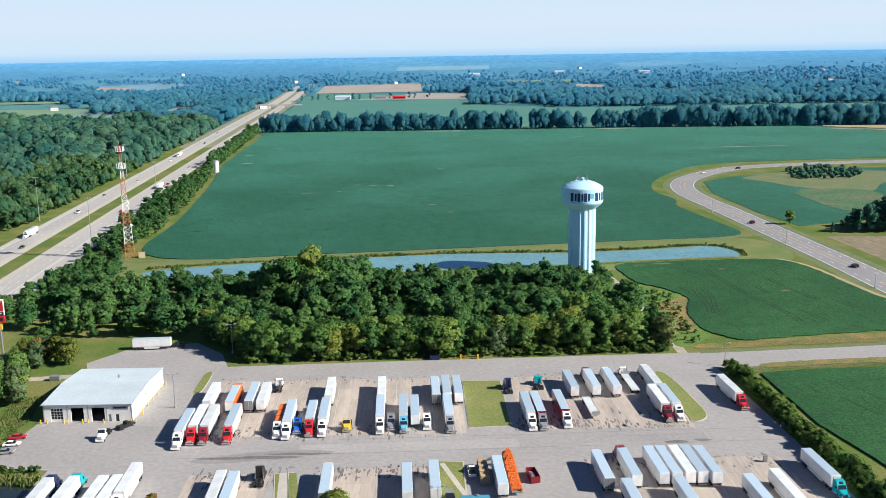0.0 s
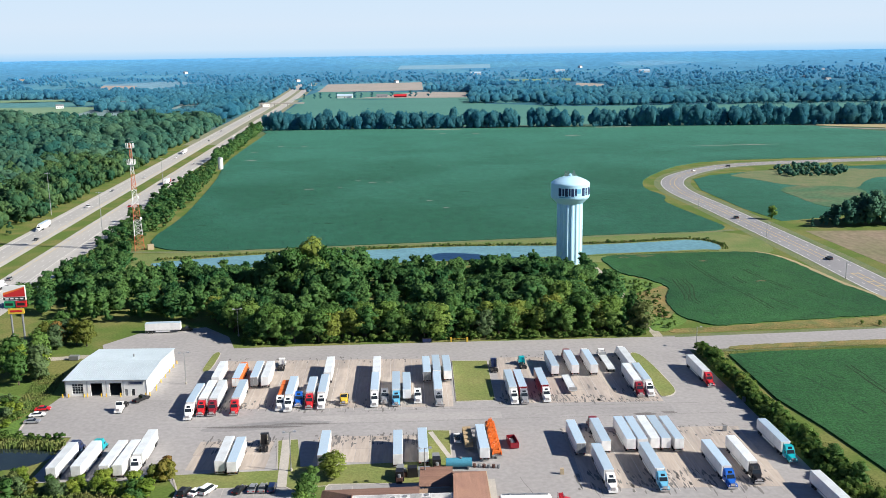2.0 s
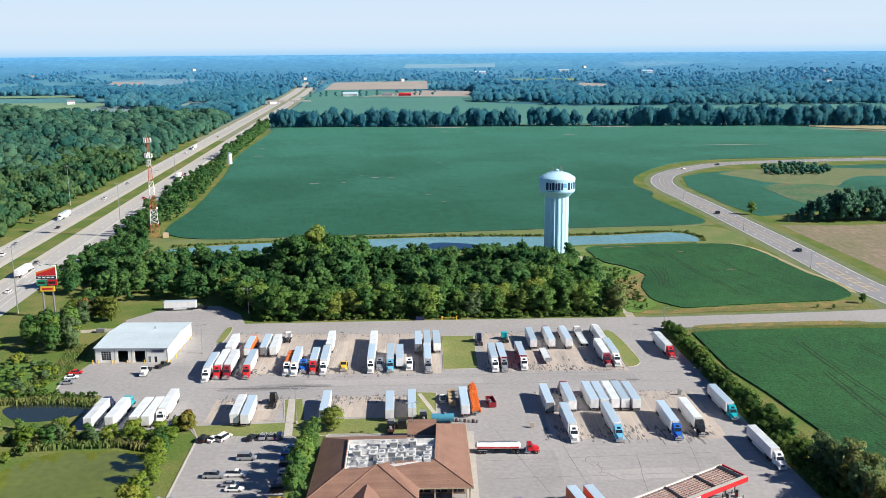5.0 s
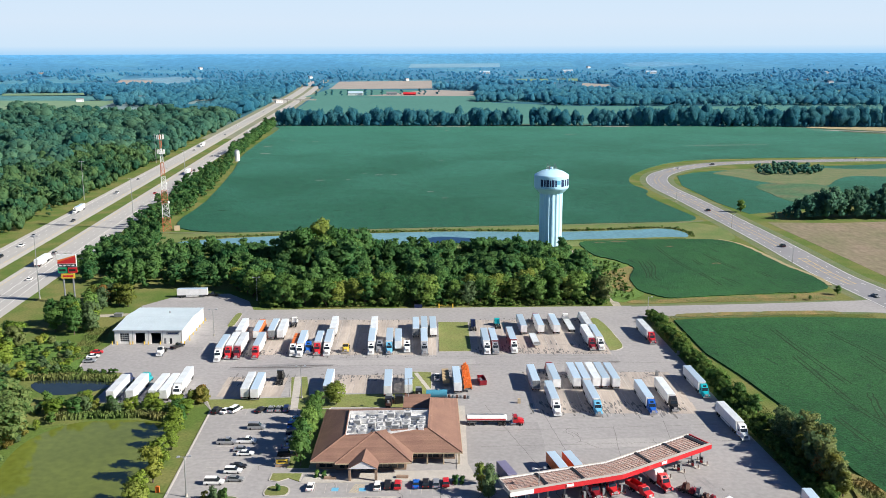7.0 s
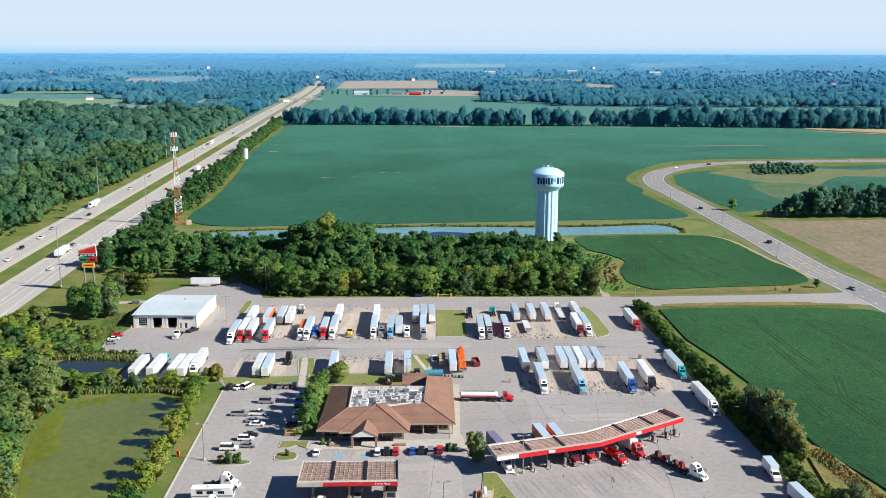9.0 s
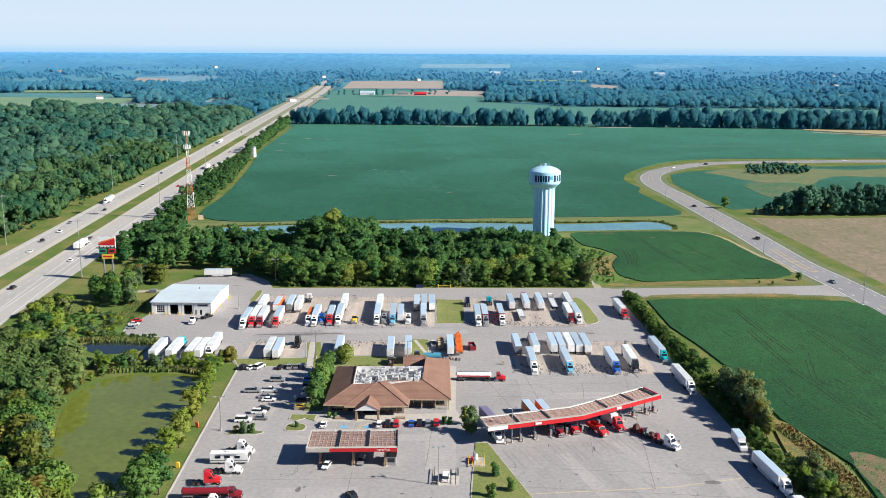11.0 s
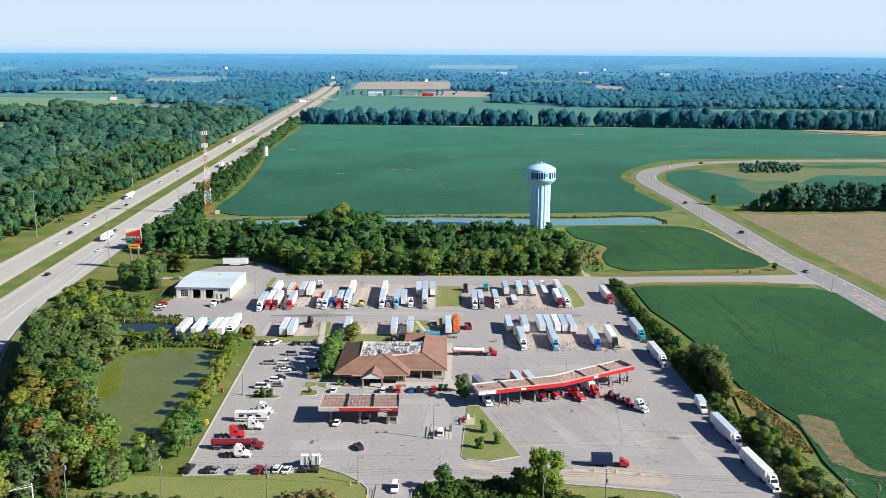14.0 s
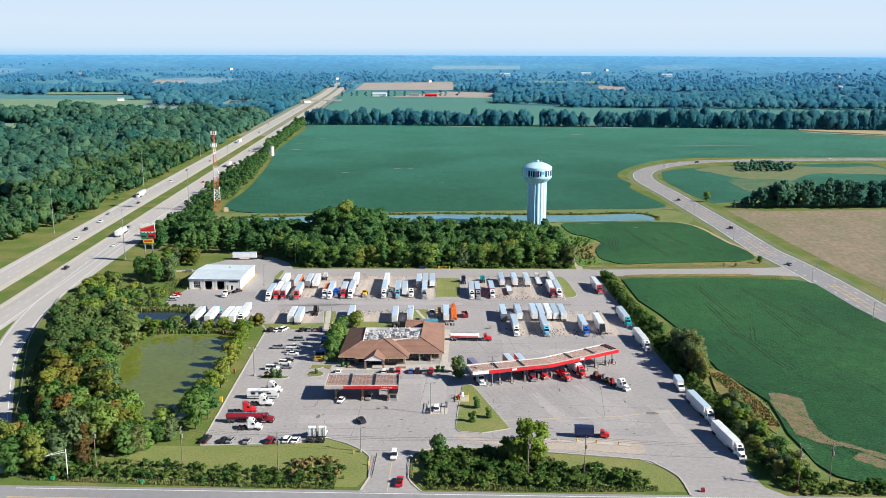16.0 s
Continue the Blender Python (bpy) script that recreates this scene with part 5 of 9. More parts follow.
# ---------------------------------------------------------------- tall road sign
def pylon_sign(x, y):
    t = thing("pylon_sign", pose(x, y, 0, 0, 0, 4), "tall two-pole roadside sign with coloured panels", "sign")
    for s in (-2.1, 2.1):
        part("pole", Geo().tube((s, 0, 0), (s, 0, 22.6), 0.38, n=10), M["grey"], t)
    main = part("main_panel", Geo().box(-4.1, 4.1, -0.45, 0.45, 16.8, 22.4), M["white"], t)
    g = Geo()
    g.add([(-4.0, -0.48, 18.2), (4.0, -0.48, 18.2), (4.0, -0.48, 21.6), (-4.0, -0.48, 18.9)], [(0, 1, 2, 3)])
    part("red_field", g, M["red"], main)
    g = Geo().add([(-4.0, -0.47, 18.8), (4.0, -0.47, 21.5), (4.0, -0.47, 22.0), (-4.0, -0.47, 19.8)], [(0, 1, 2, 3)])
    part("orange_stripe", g, M["orange"], main)
    part("name_bar", Geo().box(-4.05, 4.05, -0.5, -0.46, 16.9, 18.0), M["black"], main)
    for i in range(4):
        part("lettering_bar", Geo().box(-3.4 + 1.8 * i, -2.1 + 1.8 * i, -0.53, -0.5, 17.2, 17.7), M["white"], main)
    for s, c in ((-4.1, "green"), (0.25, "red")):
        pn = part("price_panel", Geo().box(s, s + 3.85, -0.4, 0.4, 14.0, 16.4), M[c], t)
        part("digit_bar", Geo().box(s + 0.5, s + 3.3, -0.44, -0.4, 14.7, 15.7), M["black"], pn)
    yl = part("lower_panel", Geo().box(-2.9, 2.9, -0.4, 0.4, 11.4, 13.6, 0, 0, 0.0), M["yellow"], t)
    part("lettering_bar", Geo().box(-2.2, 2.2, -0.44, -0.4, 12.1, 12.9), M["red"], yl)


pylon_sign(-159.5, 318)


# ---------------------------------------------------------------- workshop
def workshop():
    x0, x1, y0, y1, h, ridge = -118.6, -92.4, 259.2, 290.6, 5.4, 6.5
    ym = (y0 + y1) / 2
    t = thing("workshop", pose(0, 0, 0.06), "white metal truck workshop with three vehicle bays", "building")
    doors = ((2.2, 5.8), (8.2, 11.9), (14.3, 18.1), (19.1, 20.0), (21.3, 22.3))
    tops = (4.3, 4.3, 4.3, 2.2, 2.2)
    edges = [0.0] + [e for d in doors for e in d] + [x1 - x0]
    for a, b_ in zip(edges[::2], edges[1::2]):
        part("front_wall", Geo().box(x0 + a, x0 + b_, y0, y0 + 0.3, 0, h), M["shed_wall"], t)
    for (a, b_), top in zip(doors, tops):
        part("lintel", Geo().box(x0 + a, x0 + b_, y0, y0 + 0.3, top, h), M["shed_wall"], t)
    for xa in (x0, x1 - 0.3):
        g = Geo()
        g.v = [(x, y, z) for x in (xa, xa + 0.3) for y, z in ((y0 + 0.3, 0), (y1, 0), (y1, h), (ym, ridge), (y0 + 0.3, h))]
        g.f = [(4, 3, 2, 1, 0), (5, 6, 7, 8, 9)] + [(i, (i + 1) % 5, 5 + (i + 1) % 5, 5 + i) for i in range(5)]
        part("side_wall", g, M["shed_wall"], t)
    part("back_wall", Geo().box(x0 + 0.3, x1 - 0.3, y1 - 0.3, y1, 0, h), M["shed_wall"], t)
    part("bay_floor", Geo().box(x0 + 0.3, x1 - 0.3, y0 + 0.3, y1 - 0.3, -0.04, 0.03), M["interior"], t)
    for ya, yb, za, zb in ((y0 - 0.5, ym, h - 0.05, ridge), (ym, y1 + 0.5, ridge, h - 0.05)):
        roof = Geo()
        roof.v = [(x, y, z + o) for o in (0, 0.12) for x in (x0 - 0.4, x1 + 0.4) for y, z in ((ya, za), (yb, zb))]
        roof.f = [(0, 1, 3, 2), (4, 6, 7, 5), (0, 4, 5, 1), (2, 3, 7, 6), (0, 2, 6, 4), (1, 5, 7, 3)]
        r = part("roof", roof, M["shed_roof"], t, "pale metal roof with standing seams")
        seams = Geo()
        for i in range(44):
            x = x0 - 0.2 + 0.61 * i
            seams.v += [(x, ya, za + 0.12), (x + 0.07, ya, za + 0.12), (x + 0.07, yb, zb + 0.12), (x, yb, zb + 0.12), (x, ya, za + 0.18), (x + 0.07, ya, za + 0.18), (x + 0.07, yb, zb + 0.18), (x, yb, zb + 0.18)]
            k = len(seams.v) - 8
            seams.f += [(k + 4, k + 5, k + 6, k + 7), (k, k + 4, k + 7, k + 3), (k + 1, k + 2, k + 6, k + 5), (k, k + 1, k + 5, k + 4)]
        tagged(part("seaming", seams, M["shed_roof"], r), kind="stuff")
    part("gutter", Geo().box(x0 - 0.4, x1 + 0.4, y0 - 0.62, y0 - 0.45, h - 0.1, h + 0.08), M["steel"], t)
    d = part("bay_door", Geo().box(x0 + 2.2, x0 + 5.8, y0 + 0.12, y0 + 0.2, 0, 4.3), M["shed_wall"], t, "closed sectional door with glass panes")
    for i in range(4):
        for j in range(4):
            part("pane", Geo().box(x0 + 2.35 + 0.87 * i, x0 + 3.1 + 0.87 * i, y0 + 0.09, y0 + 0.125, 0.9 + 0.82 * j, 1.6 + 0.82 * j), M["glass"], d)
    for a, b_ in doors[1:3]:
        part("raised_door", Geo().box(x0 + a, x0 + b_, y0 + 0.6, y0 + 4.6, 4.35, 4.45), M["shed_wall"], t)
    part("door", Geo().box(x0 + 19.1, x0 + 20.0, y0 + 0.1, y0 + 0.16, 0, 2.2), M["grey"], t)
    part("window", Geo().box(x0 + 21.3, x0 + 22.3, y0 + 0.1, y0 + 0.16, 0.0, 2.2), M["glass"], t)
    s = part("sign_board", Geo().box(x0 + 20.3, x0 + 25.2, y0 - 0.12, y0, 3.7, 4.8), M["silver"], t)
    part("lettering_bar", Geo().box(x0 + 20.8, x0 + 24.7, y0 - 0.15, y0 - 0.12, 4.0, 4.5), M["lettering"], s)
    for i in range(5):
        part("corner_trim", Geo().box(x0 + (0.0, 7.0, 13.1, 18.6, 25.9)[i], x0 + (0.3, 7.3, 13.4, 18.8, 26.2)[i], y0 - 0.05, y0, 0, h), M["silver"], t)
    part("roof_vent", Geo().tube((-103, 280, 6.0), (-103, 280, 7.2), 0.3, n=10), M["steel"], t)
    for x, y in [(x0 - 0.6 + dx, y0 - 1.0) for dx in (0, 1.9, 6.9, 8.0, 12.4, 14.0, 18.6)] + [(x1 + 0.9, y) for y in (259, 266, 271, 276, 281, 286, 290)] + [(x1 + 1.6, 263.5), (x1 - 0.2, 258.2)]:
        spawn("bollard", bollard, pose(x, y, 0.06))


def bollard(m):
    t = thing("bollard", m, "yellow painted steel bollard", "bollard", "yellow bollards")
    part("post", Geo().tube((0, 0, 0), (0, 0, 1.15), 0.2, n=8).tube((0, 0, 1.15), (0, 0, 1.25), 0.2, 0.08, n=8), M["yellow"], t)
    return t


workshop()


# ---------------------------------------------------------------- travel plaza building
def slab(points, thick=0.18):
    """A roof plane of a given outline with thickness."""
    n = len(points)
    g = Geo()
    g.v = [tuple(p) for p in points] + [(p[0], p[1], p[2] - thick) for p in points]
    g.f = [tuple(range(n)), tuple(range(n, 2 * n))[::-1]] + [(i, n + i, n + (i + 1) % n, (i + 1) % n) for i in range(n)]
    return g


def courses(points, n=14):
    """Overlapping shingle courses on a roof plane; the first two points are its eave, the last two its ridge."""
    a, b_, c, d = [Vector(p) for p in points]
    up = (b_ - a).cross(d - a).normalized()
    if up.z < 0:
        up = -up
    g = Geo()
    for i in range(n):
        s, e = i / n, (i + 1.15) / n
        e = min(1.0, e)
        p = [a.lerp(d, s) + up * 0.026, b_.lerp(c, s) + up * 0.026, b_.lerp(c, e) + up * 0.012, a.lerp(d, e) + up * 0.012]
        q = [a.lerp(d, s), b_.lerp(c, s)]
        g.add(p + q, [(0, 1, 2, 3), (4, 5, 1, 0)])
    return g


def travel_plaza():
    t = thing("travel_plaza", pose(0, 0, 0.06), "long tan brick travel plaza with a brown hipped roof", "building")
    wall = [(-25, 150.2), (-19.6, 150.2), (-19.6, 149.7), (-0.6, 150), (-0.6, 156.7), (12.6, 156.9), (12.0, 192), (4.2, 191.4), (4.2, 184.6), (-25.7, 182.8)]
    part("wall", Geo().prism(wall, 0, 3.55), M["brick"], t, "tan brick wall")
    planes = [
        [(-26.0, 147.0, 3.6), (-26.6, 183.8, 3.6), (-18.4, 173.6, 7.4), (-17.6, 155.8, 7.4)],
        [(-26.0, 147.0, 3.6), (-19.3, 146.9, 3.6), (-10.9, 156.4, 7.6), (-17.6, 155.8, 7.4)],
        [(-19.3, 145.8, 3.6), (1.1, 146.8, 3.6), (-9.2, 157.0, 7.85), (-9.8, 157.0, 7.85)],
        [(1.1, 146.8, 3.6), (1.1, 152.9, 3.6), (-6.8, 159.4, 7.6), (-9.4, 157.0, 7.85)],
        [(-19.3, 147.4, 3.58), (-19.3, 145.8, 3.6), (-9.6, 157.0, 7.85), (-10.9, 157.2, 7.7)],
        [(1.1, 152.9, 3.6), (14.5, 153.1, 3.6), (4.9, 161.0, 7.4), (-6.8, 159.8, 7.4)],
        [(14.5, 153.1, 3.6), (13.2, 193.2, 3.6), (5.0, 184.4, 7.3), (4.9, 161.0, 7.4)],
        [(13.2, 193.2, 3.6), (4.7, 193.2, 3.6), (4.8, 184.6, 7.3), (5.0, 184.4, 7.3)],
        [(-26.6, 183.8, 3.6), (-3.2, 185.3, 3.6), (-3.0, 174.4, 7.2), (-18.4, 173.6, 7.4)],
        [(-3.4, 184.8, 3.9), (4.7, 184.8, 3.9), (4.9, 192.4, 5.4), (-3.2, 192.2, 5.4)],
    ]
    for k, p in enumerate(planes):
        r = part("roof_plane", slab(p), M["shingle"], t, "brown shingled roof slope")
        tagged(part("shingling", courses(p, 16), M["shingle"], r), kind="stuff")
    part("eave_trim", Geo().strip([(-26.0, 146.9), (-19.3, 146.8), (-19.3, 145.7), (1.15, 146.7), (1.15, 152.8), (14.55, 153.0), (13.3, 193.2)], 0.16, 3.62, 3.3), M["tan"], t)
    for p, q in (((-19.3, 145.8, 3.68), (-9.5, 157, 7.95)), ((1.1, 146.8, 3.68), (-9.3, 157, 7.95)), ((14.5, 153.1, 3.68), (4.9, 161, 7.5)), ((-26, 147, 3.68), (-17.6, 155.8, 7.5)), ((-17.6, 155.8, 7.45), (-18.4, 173.6, 7.45)), ((4.9, 161, 7.5), (5.0, 184.4, 7.4))):
        part("ridge_cap", Geo().tube(p, q, 0.16, n=6), M["shingle"], t)
    # flat roof well with machines
    part("flat_roof", Geo().prism([(-17.9, 173.4), (4.8, 174.2), (4.8, 160.9), (-8, 158.4), (-17.3, 156.0)], 5.6, 6.16), M["membrane"], t, "white flat roof with machinery")
    for a, b_ in (((-17.3, 156.0), (-9.5, 157.4)), ((-9.3, 157.6), (4.6, 161.1)), ((4.7, 161.1), (4.7, 174.2)), ((-18.2, 173.5), (4.8, 174.3)), ((-17.5, 156.0), (-18.3, 173.4))):
        part("parapet", Geo().strip([a, b_], 0.3, 7.3, 5.6), M["membrane"], t)
    # entrance
    e = part("entrance_gable", slab([(-15.6, 142.6, 3.7), (-11.7, 142.6, 5.9), (-11.4, 150.6, 5.9), (-15.4, 147.0, 3.7)]), M["shingle"], t)
    part("gable_slope", slab([(-11.7, 142.6, 5.9), (-7.7, 142.8, 3.7), (-7.6, 147.2, 3.7), (-11.4, 150.6, 5.9)]), M["shingle"], e)
    g = Geo().add([(-15.4, 142.7, 3.55), (-7.9, 142.9, 3.55), (-11.7, 142.8, 5.65), (-15.4, 142.9, 3.55), (-7.9, 143.1, 3.55), (-11.7, 143.0, 5.65)], [(0, 1, 2), (5, 4, 3), (0, 3, 4, 1)])
    part("gable_front", g, M["white"], e)
    for x in (-15.1, -8.2):
        part("column", Geo().box(x - 0.35, x + 0.35, 142.9, 143.6, 0, 3.6, cut=0.06), M["brick"], t)
    for x in (5.0, 9.4, 13.6):
        part("column", Geo().box(x - 0.2, x + 0.2, 153.4, 153.8, 0, 3.6), M["tan"], t)
    for x0, x1, y in ((-24, -20.5, 150.15), (-18.5, -15.0, 149.65), (-8.6, -5.2, 149.75), (-4.6, -1.2, 149.85), (0.4, 3.8, 156.6), (4.6, 8.0, 156.7), (8.8, 12.2, 156.75)):
        w = part("window", Geo().box(x0, x1, y - 0.12, y + 0.1, 0.7, 2.8), M["glass"], t)
        part("frame", Geo().box(x0 - 0.1, x1 + 0.1, y - 0.16, y - 0.1, 2.8, 2.95).box((x0 + x1) / 2 - 0.05, (x0 + x1) / 2 + 0.05, y - 0.16, y - 0.1, 0.7, 2.8), M["tan"], w)
    part("entrance_door", Geo().box(-13.6, -9.8, 149.55, 149.75, 0, 2.7), M["glass"], t)
    for x, y, s in ((-20.4, 144.2, 1), (-1.4, 145, 1)):
        part("planter", Geo().box(x - 1.6, x + 1.6, y - 0.5, y + 0.5, 0, 0.7), M["brick"], t)


travel_plaza()


def roof_unit(m):
    t = thing("roof_unit", m, "pale metal rooftop air handling unit", "air conditioner", "roof machines")
    part("casing", Geo().box(-1.1, 1.1, -0.8, 0.8, 0.2, 1.7, cut=0.05), M["membrane"], t)
    part("fan", Geo().tube((0, 0, 1.7), (0, 0, 1.85), 0.55, n=12), M["grey"], t)
    part("skid", Geo().box(-1.2, 1.2, -0.7, 0.7, 0, 0.2), M["steel"], t)
    part("grille", Geo().box(-0.9, 0.9, -0.84, -0.8, 0.4, 1.4), M["grey"], t)
    return t


def exhaust_fan(m):
    t = thing("exhaust_fan", m, "round mushroom rooftop exhaust fan", "exhaust fan", "roof machines")
    part("curb", Geo().box(-0.5, 0.5, -0.5, 0.5, 0, 0.5), M["membrane"], t)
    part("hood", Geo().turned([(0.5, 0.5), (0.85, 0.7), (0.8, 1.0), (0.3, 1.3)], 14), M["steel"], t)
    return t


def duct(m):
    t = thing("roof_duct", m, "bent grey sheet metal duct", "duct", "roof machines")
    part("run", Geo().box(-2.0, 2.0, -0.35, 0.35, 0.3, 1.0), M["steel"], t)
    part("riser", Geo().box(1.5, 2.2, -0.4, 0.4, 0, 0.3).box(-2.2, -1.5, -0.4, 0.4, 0, 0.3), M["grey"], t)
    return t


rr_ = random.Random(11)
for i in range(9):
    for j in range(5):
        x, y = -15.6 + 2.35 * i + rr_.uniform(-0.4, 0.4), 156.6 + 0.2 * (2.35 * i) + 2.9 * j + rr_.uniform(-0.4, 0.4) + 1.2
        if y > 172.4:
            continue
        k = rr_.random()
        if k < 0.55:
            spawn("roof_unit", roof_unit, pose(x, y, 6.22, 0, 0, rr_.choice((0, 90, 180))))
        elif k < 0.64:
            spawn("exhaust_fan", exhaust_fan, pose(x, y, 6.22))
        elif k < 0.85:
            spawn("roof_duct", duct, pose(x, y, 6.22, 0, 0, rr_.choice((0, 90))))


# ---------------------------------------------------------------- fuel canopies
def canopy_bays(t, p0, p1, q0, q1, z0, z1, bays, fascia):
    """One straight stretch of fuel canopy: p is its front edge, q its back edge."""
    P0, P1, Q0, Q1 = [Vector((*p, 0)) for p in (p0, p1, q0, q1)]
    part("deck", Geo().prism([p0, p1, q1, q0], z1 - 0.62, z1 - 0.42), M["deck"], t, "weathered ribbed canopy deck")
    for a, b_, nm, mt in ((P0, P1, "front_fascia", fascia), (Q0, Q1, "back_fascia", M["white"])):
        d = (b_ - a).normalized()
        o = Vector((-d.y, d.x, 0)) * 0.16
        g = Geo().prism([tuple((a - o)[:2]), tuple((b_ - o)[:2]), tuple((b_ + o)[:2]), tuple((a + o)[:2])], z0, z1)
        part(nm, g, mt, t)
        w_ = 5.5 if nm == "front_fascia" else 1.2
        part("coping", Geo().prism([tuple((a - o * 1.2)[:2]), tuple((b_ - o * 1.2)[:2]), tuple((b_ + o * w_)[:2]), tuple((a + o * w_)[:2])], z1, z1 + 0.05), M["kerb"], t, "pale grey coping")
    for i in range(bays + 1):
        a, b_ = P0.lerp(P1, i / bays), Q0.lerp(Q1, i / bays)
        if 0 < i < bays:
            part("cross_beam", Geo().strip([tuple(a[:2]), tuple(b_[:2])], 0.8, z1 - 0.1, z1 - 0.45), M["black"], t, "dark cross beam")
    ribs = Geo()
    count = int((P1 - P0).length / 1.15)
    for i in range(count):
        a, b_ = P0.lerp(P1, (i + 0.5) / count), Q0.lerp(Q1, (i + 0.5) / count)
        ribs.strip([tuple(a[:2]), tuple(b_[:2])], 0.08, z1 - 0.25, z1 - 0.45)
    tagged(part("ribbing", ribs, M["rib"], t), kind="stuff")
    for k in (0.14, 0.24, 0.34, 0.44, 0.54, 0.64, 0.74, 0.84):
        a, b_ = P0.lerp(Q0, k), P1.lerp(Q1, k)
        part("purlin", Geo().strip([tuple(a[:2]), tuple(b_[:2])], 0.11, z1 - 0.2, z1 - 0.4), M["rust_rib"], t)





def end_fascia(t, a, b_, z0, z1, material):
    part("end_fascia", Geo().strip([a, b_], 0.3, z1, z0), material, t)


def pump(m):
    t = thing("fuel_pump", m, "fuel pump on a concrete island", "fuel pump", "fuel pumps")
    part("island", Geo().box(-0.6, 0.6, -2.0, 2.0, 0, 0.18, 0, 0, 0.3), M["kerb"], t, "raised concrete base")
    part("cabinet", Geo().box(-0.35, 0.35, -0.5, 0.5, 0.18, 2.0, 0.03, 0.03), M["grey"], t)
    part("display", Geo().box(-0.37, 0.37, -0.35, 0.35, 1.3, 1.75), M["black"], t)
    part("lower_panel", Geo().box(-0.37, 0.37, -0.45, 0.45, 0.3, 1.0), M["red"], t)
    for s in (-1.7, 1.7):
        part("guard_post", Geo().tube((0, s, 0.18), (0, s, 1.2), 0.12, n=8), M["rust"], t)
    part("hose", Geo().tube((0.38, 0.2, 1.5), (0.6, 0.25, 0.6), 0.04, n=5), M["rubber"], t)
    return t


def writing(text, size, material, parent):
    """Letters of the built-in font, as a thin solid."""
    curve = bpy.data.curves.new("lettering", "FONT")
    curve.body, curve.size, curve.extrude, curve.resolution_u = text, size, 0.02, 2
    holder = bpy.data.objects.new("lettering", curve)
    me = bpy.data.meshes.new_from_object(holder)
    bpy.data.objects.remove(holder)
    bpy.data.curves.remove(curve)
    me.materials.clear()
    me.materials.append(material)
    return part("lettering", me, None, parent, "white lettering on the fascia")


def car_canopy():
    a, b_, c, d = (-25.0, 109.2), (0.2, 110.6), (-0.7, 123.2), (-25.6, 122.0)
    t = thing("fuel_canopy", pose(0, 0, 0.06), "flat fuel canopy with a red fascia and open ribbed roof", "fuel canopy")
    canopy_bays(t, a, b_, d, c, 4.7, 5.8, 3, M["red"])
    end_fascia(t, a, d, 4.7, 5.8, M["kerb"])
    end_fascia(t, b_, c, 4.7, 5.8, M["black"])
    part("fascia_white_end", Geo().prism([(-25.1, 109.0), (-18.6, 109.36), (-18.6, 109.2), (-25.1, 108.85)], 4.72, 5.78), M["kerb"], t)
    words = writing("Travel Plaza", 0.8, M["white"], t)
    words.matrix_basis = pose(-5.6, 110.08, 5.0, 90, 0, 3.2)
    for x in (-21.5, -12.2, -3.2):
        for y in (111.6, 120.4):
            col = part("column", Geo().box(x - 0.3, x + 0.3, y - 0.3, y + 0.3, 0, 4.8), M["brick"], t)
            part("plinth", Geo().box(x - 0.5, x + 0.5, y - 0.5, y + 0.5, 0, 1.0), M["tan"], col)
        spawn("fuel_pump", pump, pose(x, 116, 0.06))
        spawn("fuel_pump", pump, pose(x, 112.6, 0.06))
    k = thing("kiosk", pose(-1.6, 113.2, 0.06), "small grey kiosk under the fuel canopy", "kiosk")
    part("wall", Geo().box(-1.3, 1.3, -1.8, 1.8, 0, 2.7), M["silver"], k)
    part("roof", Geo().box(-1.5, 1.5, -2.0, 2.0, 2.7, 2.9), M["black"], k)
    part("window", Geo().box(-1.0, 1.0, -1.84, -1.78, 1.0, 2.2), M["glass"], k)


def truck_canopy():
    t = thing("fuel_canopy", pose(0, 0, 0.06), "long bent truck fuel canopy with a red fascia", "fuel canopy")
    f0, f1, f2 = (25.9, 124.8), (54.7, 134.8), (81.8, 153.2)
    k0, k1, k2 = (23.5, 132.5), (51.6, 142.2), (77.4, 160.3)
    canopy_bays(t, f0, f1, k0, k1, 4.9, 6.2, 3, M["red"])
    canopy_bays(t, f1, f2, k1, k2, 4.9, 6.2, 3, M["red"])
    end_fascia(t, f0, k0, 5.1, 6.2, M["kerb"])
    end_fascia(t, f2, k2, 4.9, 6.2, M["red"])
    part("end_beam", Geo().strip([(80.4, 152.6), (76.2, 159.3)], 1.3, 6.12, 5.4), M["black"], t)
    part("fascia_white_end", Geo().prism([(25.8, 124.6), (31.6, 126.6), (31.7, 126.45), (25.85, 124.4)], 5.12, 6.18), M["white"], t)
    part("fascia_badge", Geo().prism([(40.0, 129.45), (41.8, 130.07), (41.85, 129.9), (40.05, 129.28)], 5.3, 6.0), M["white"], t)
    part("fascia_badge", Geo().prism([(66.0, 142.32), (67.6, 143.4), (67.7, 143.25), (66.1, 142.15)], 5.3, 6.0), M["white"], t)
    for x, y in ((30.8, 128.9), (35.7, 130.8), (40.1, 132.4), (45.0, 134.2), (50.0, 136.0), (54.9, 138.3), (60.5, 142.2), (64.6, 144.6), (68.4, 147.2), (72.7, 150.3), (77.1, 153.0), (80.0, 155.0)):
        a = 19 if x < 54 else 34
        c = part("column", Geo().tube((x, y + 1.8, 0), (x, y + 1.8, 5.2), 0.22, n=8), M["grey"], t)
        spawn("fuel_pump", pump, pose(x, y - 0.4, 0.06, 0, 0, a))


car_canopy()
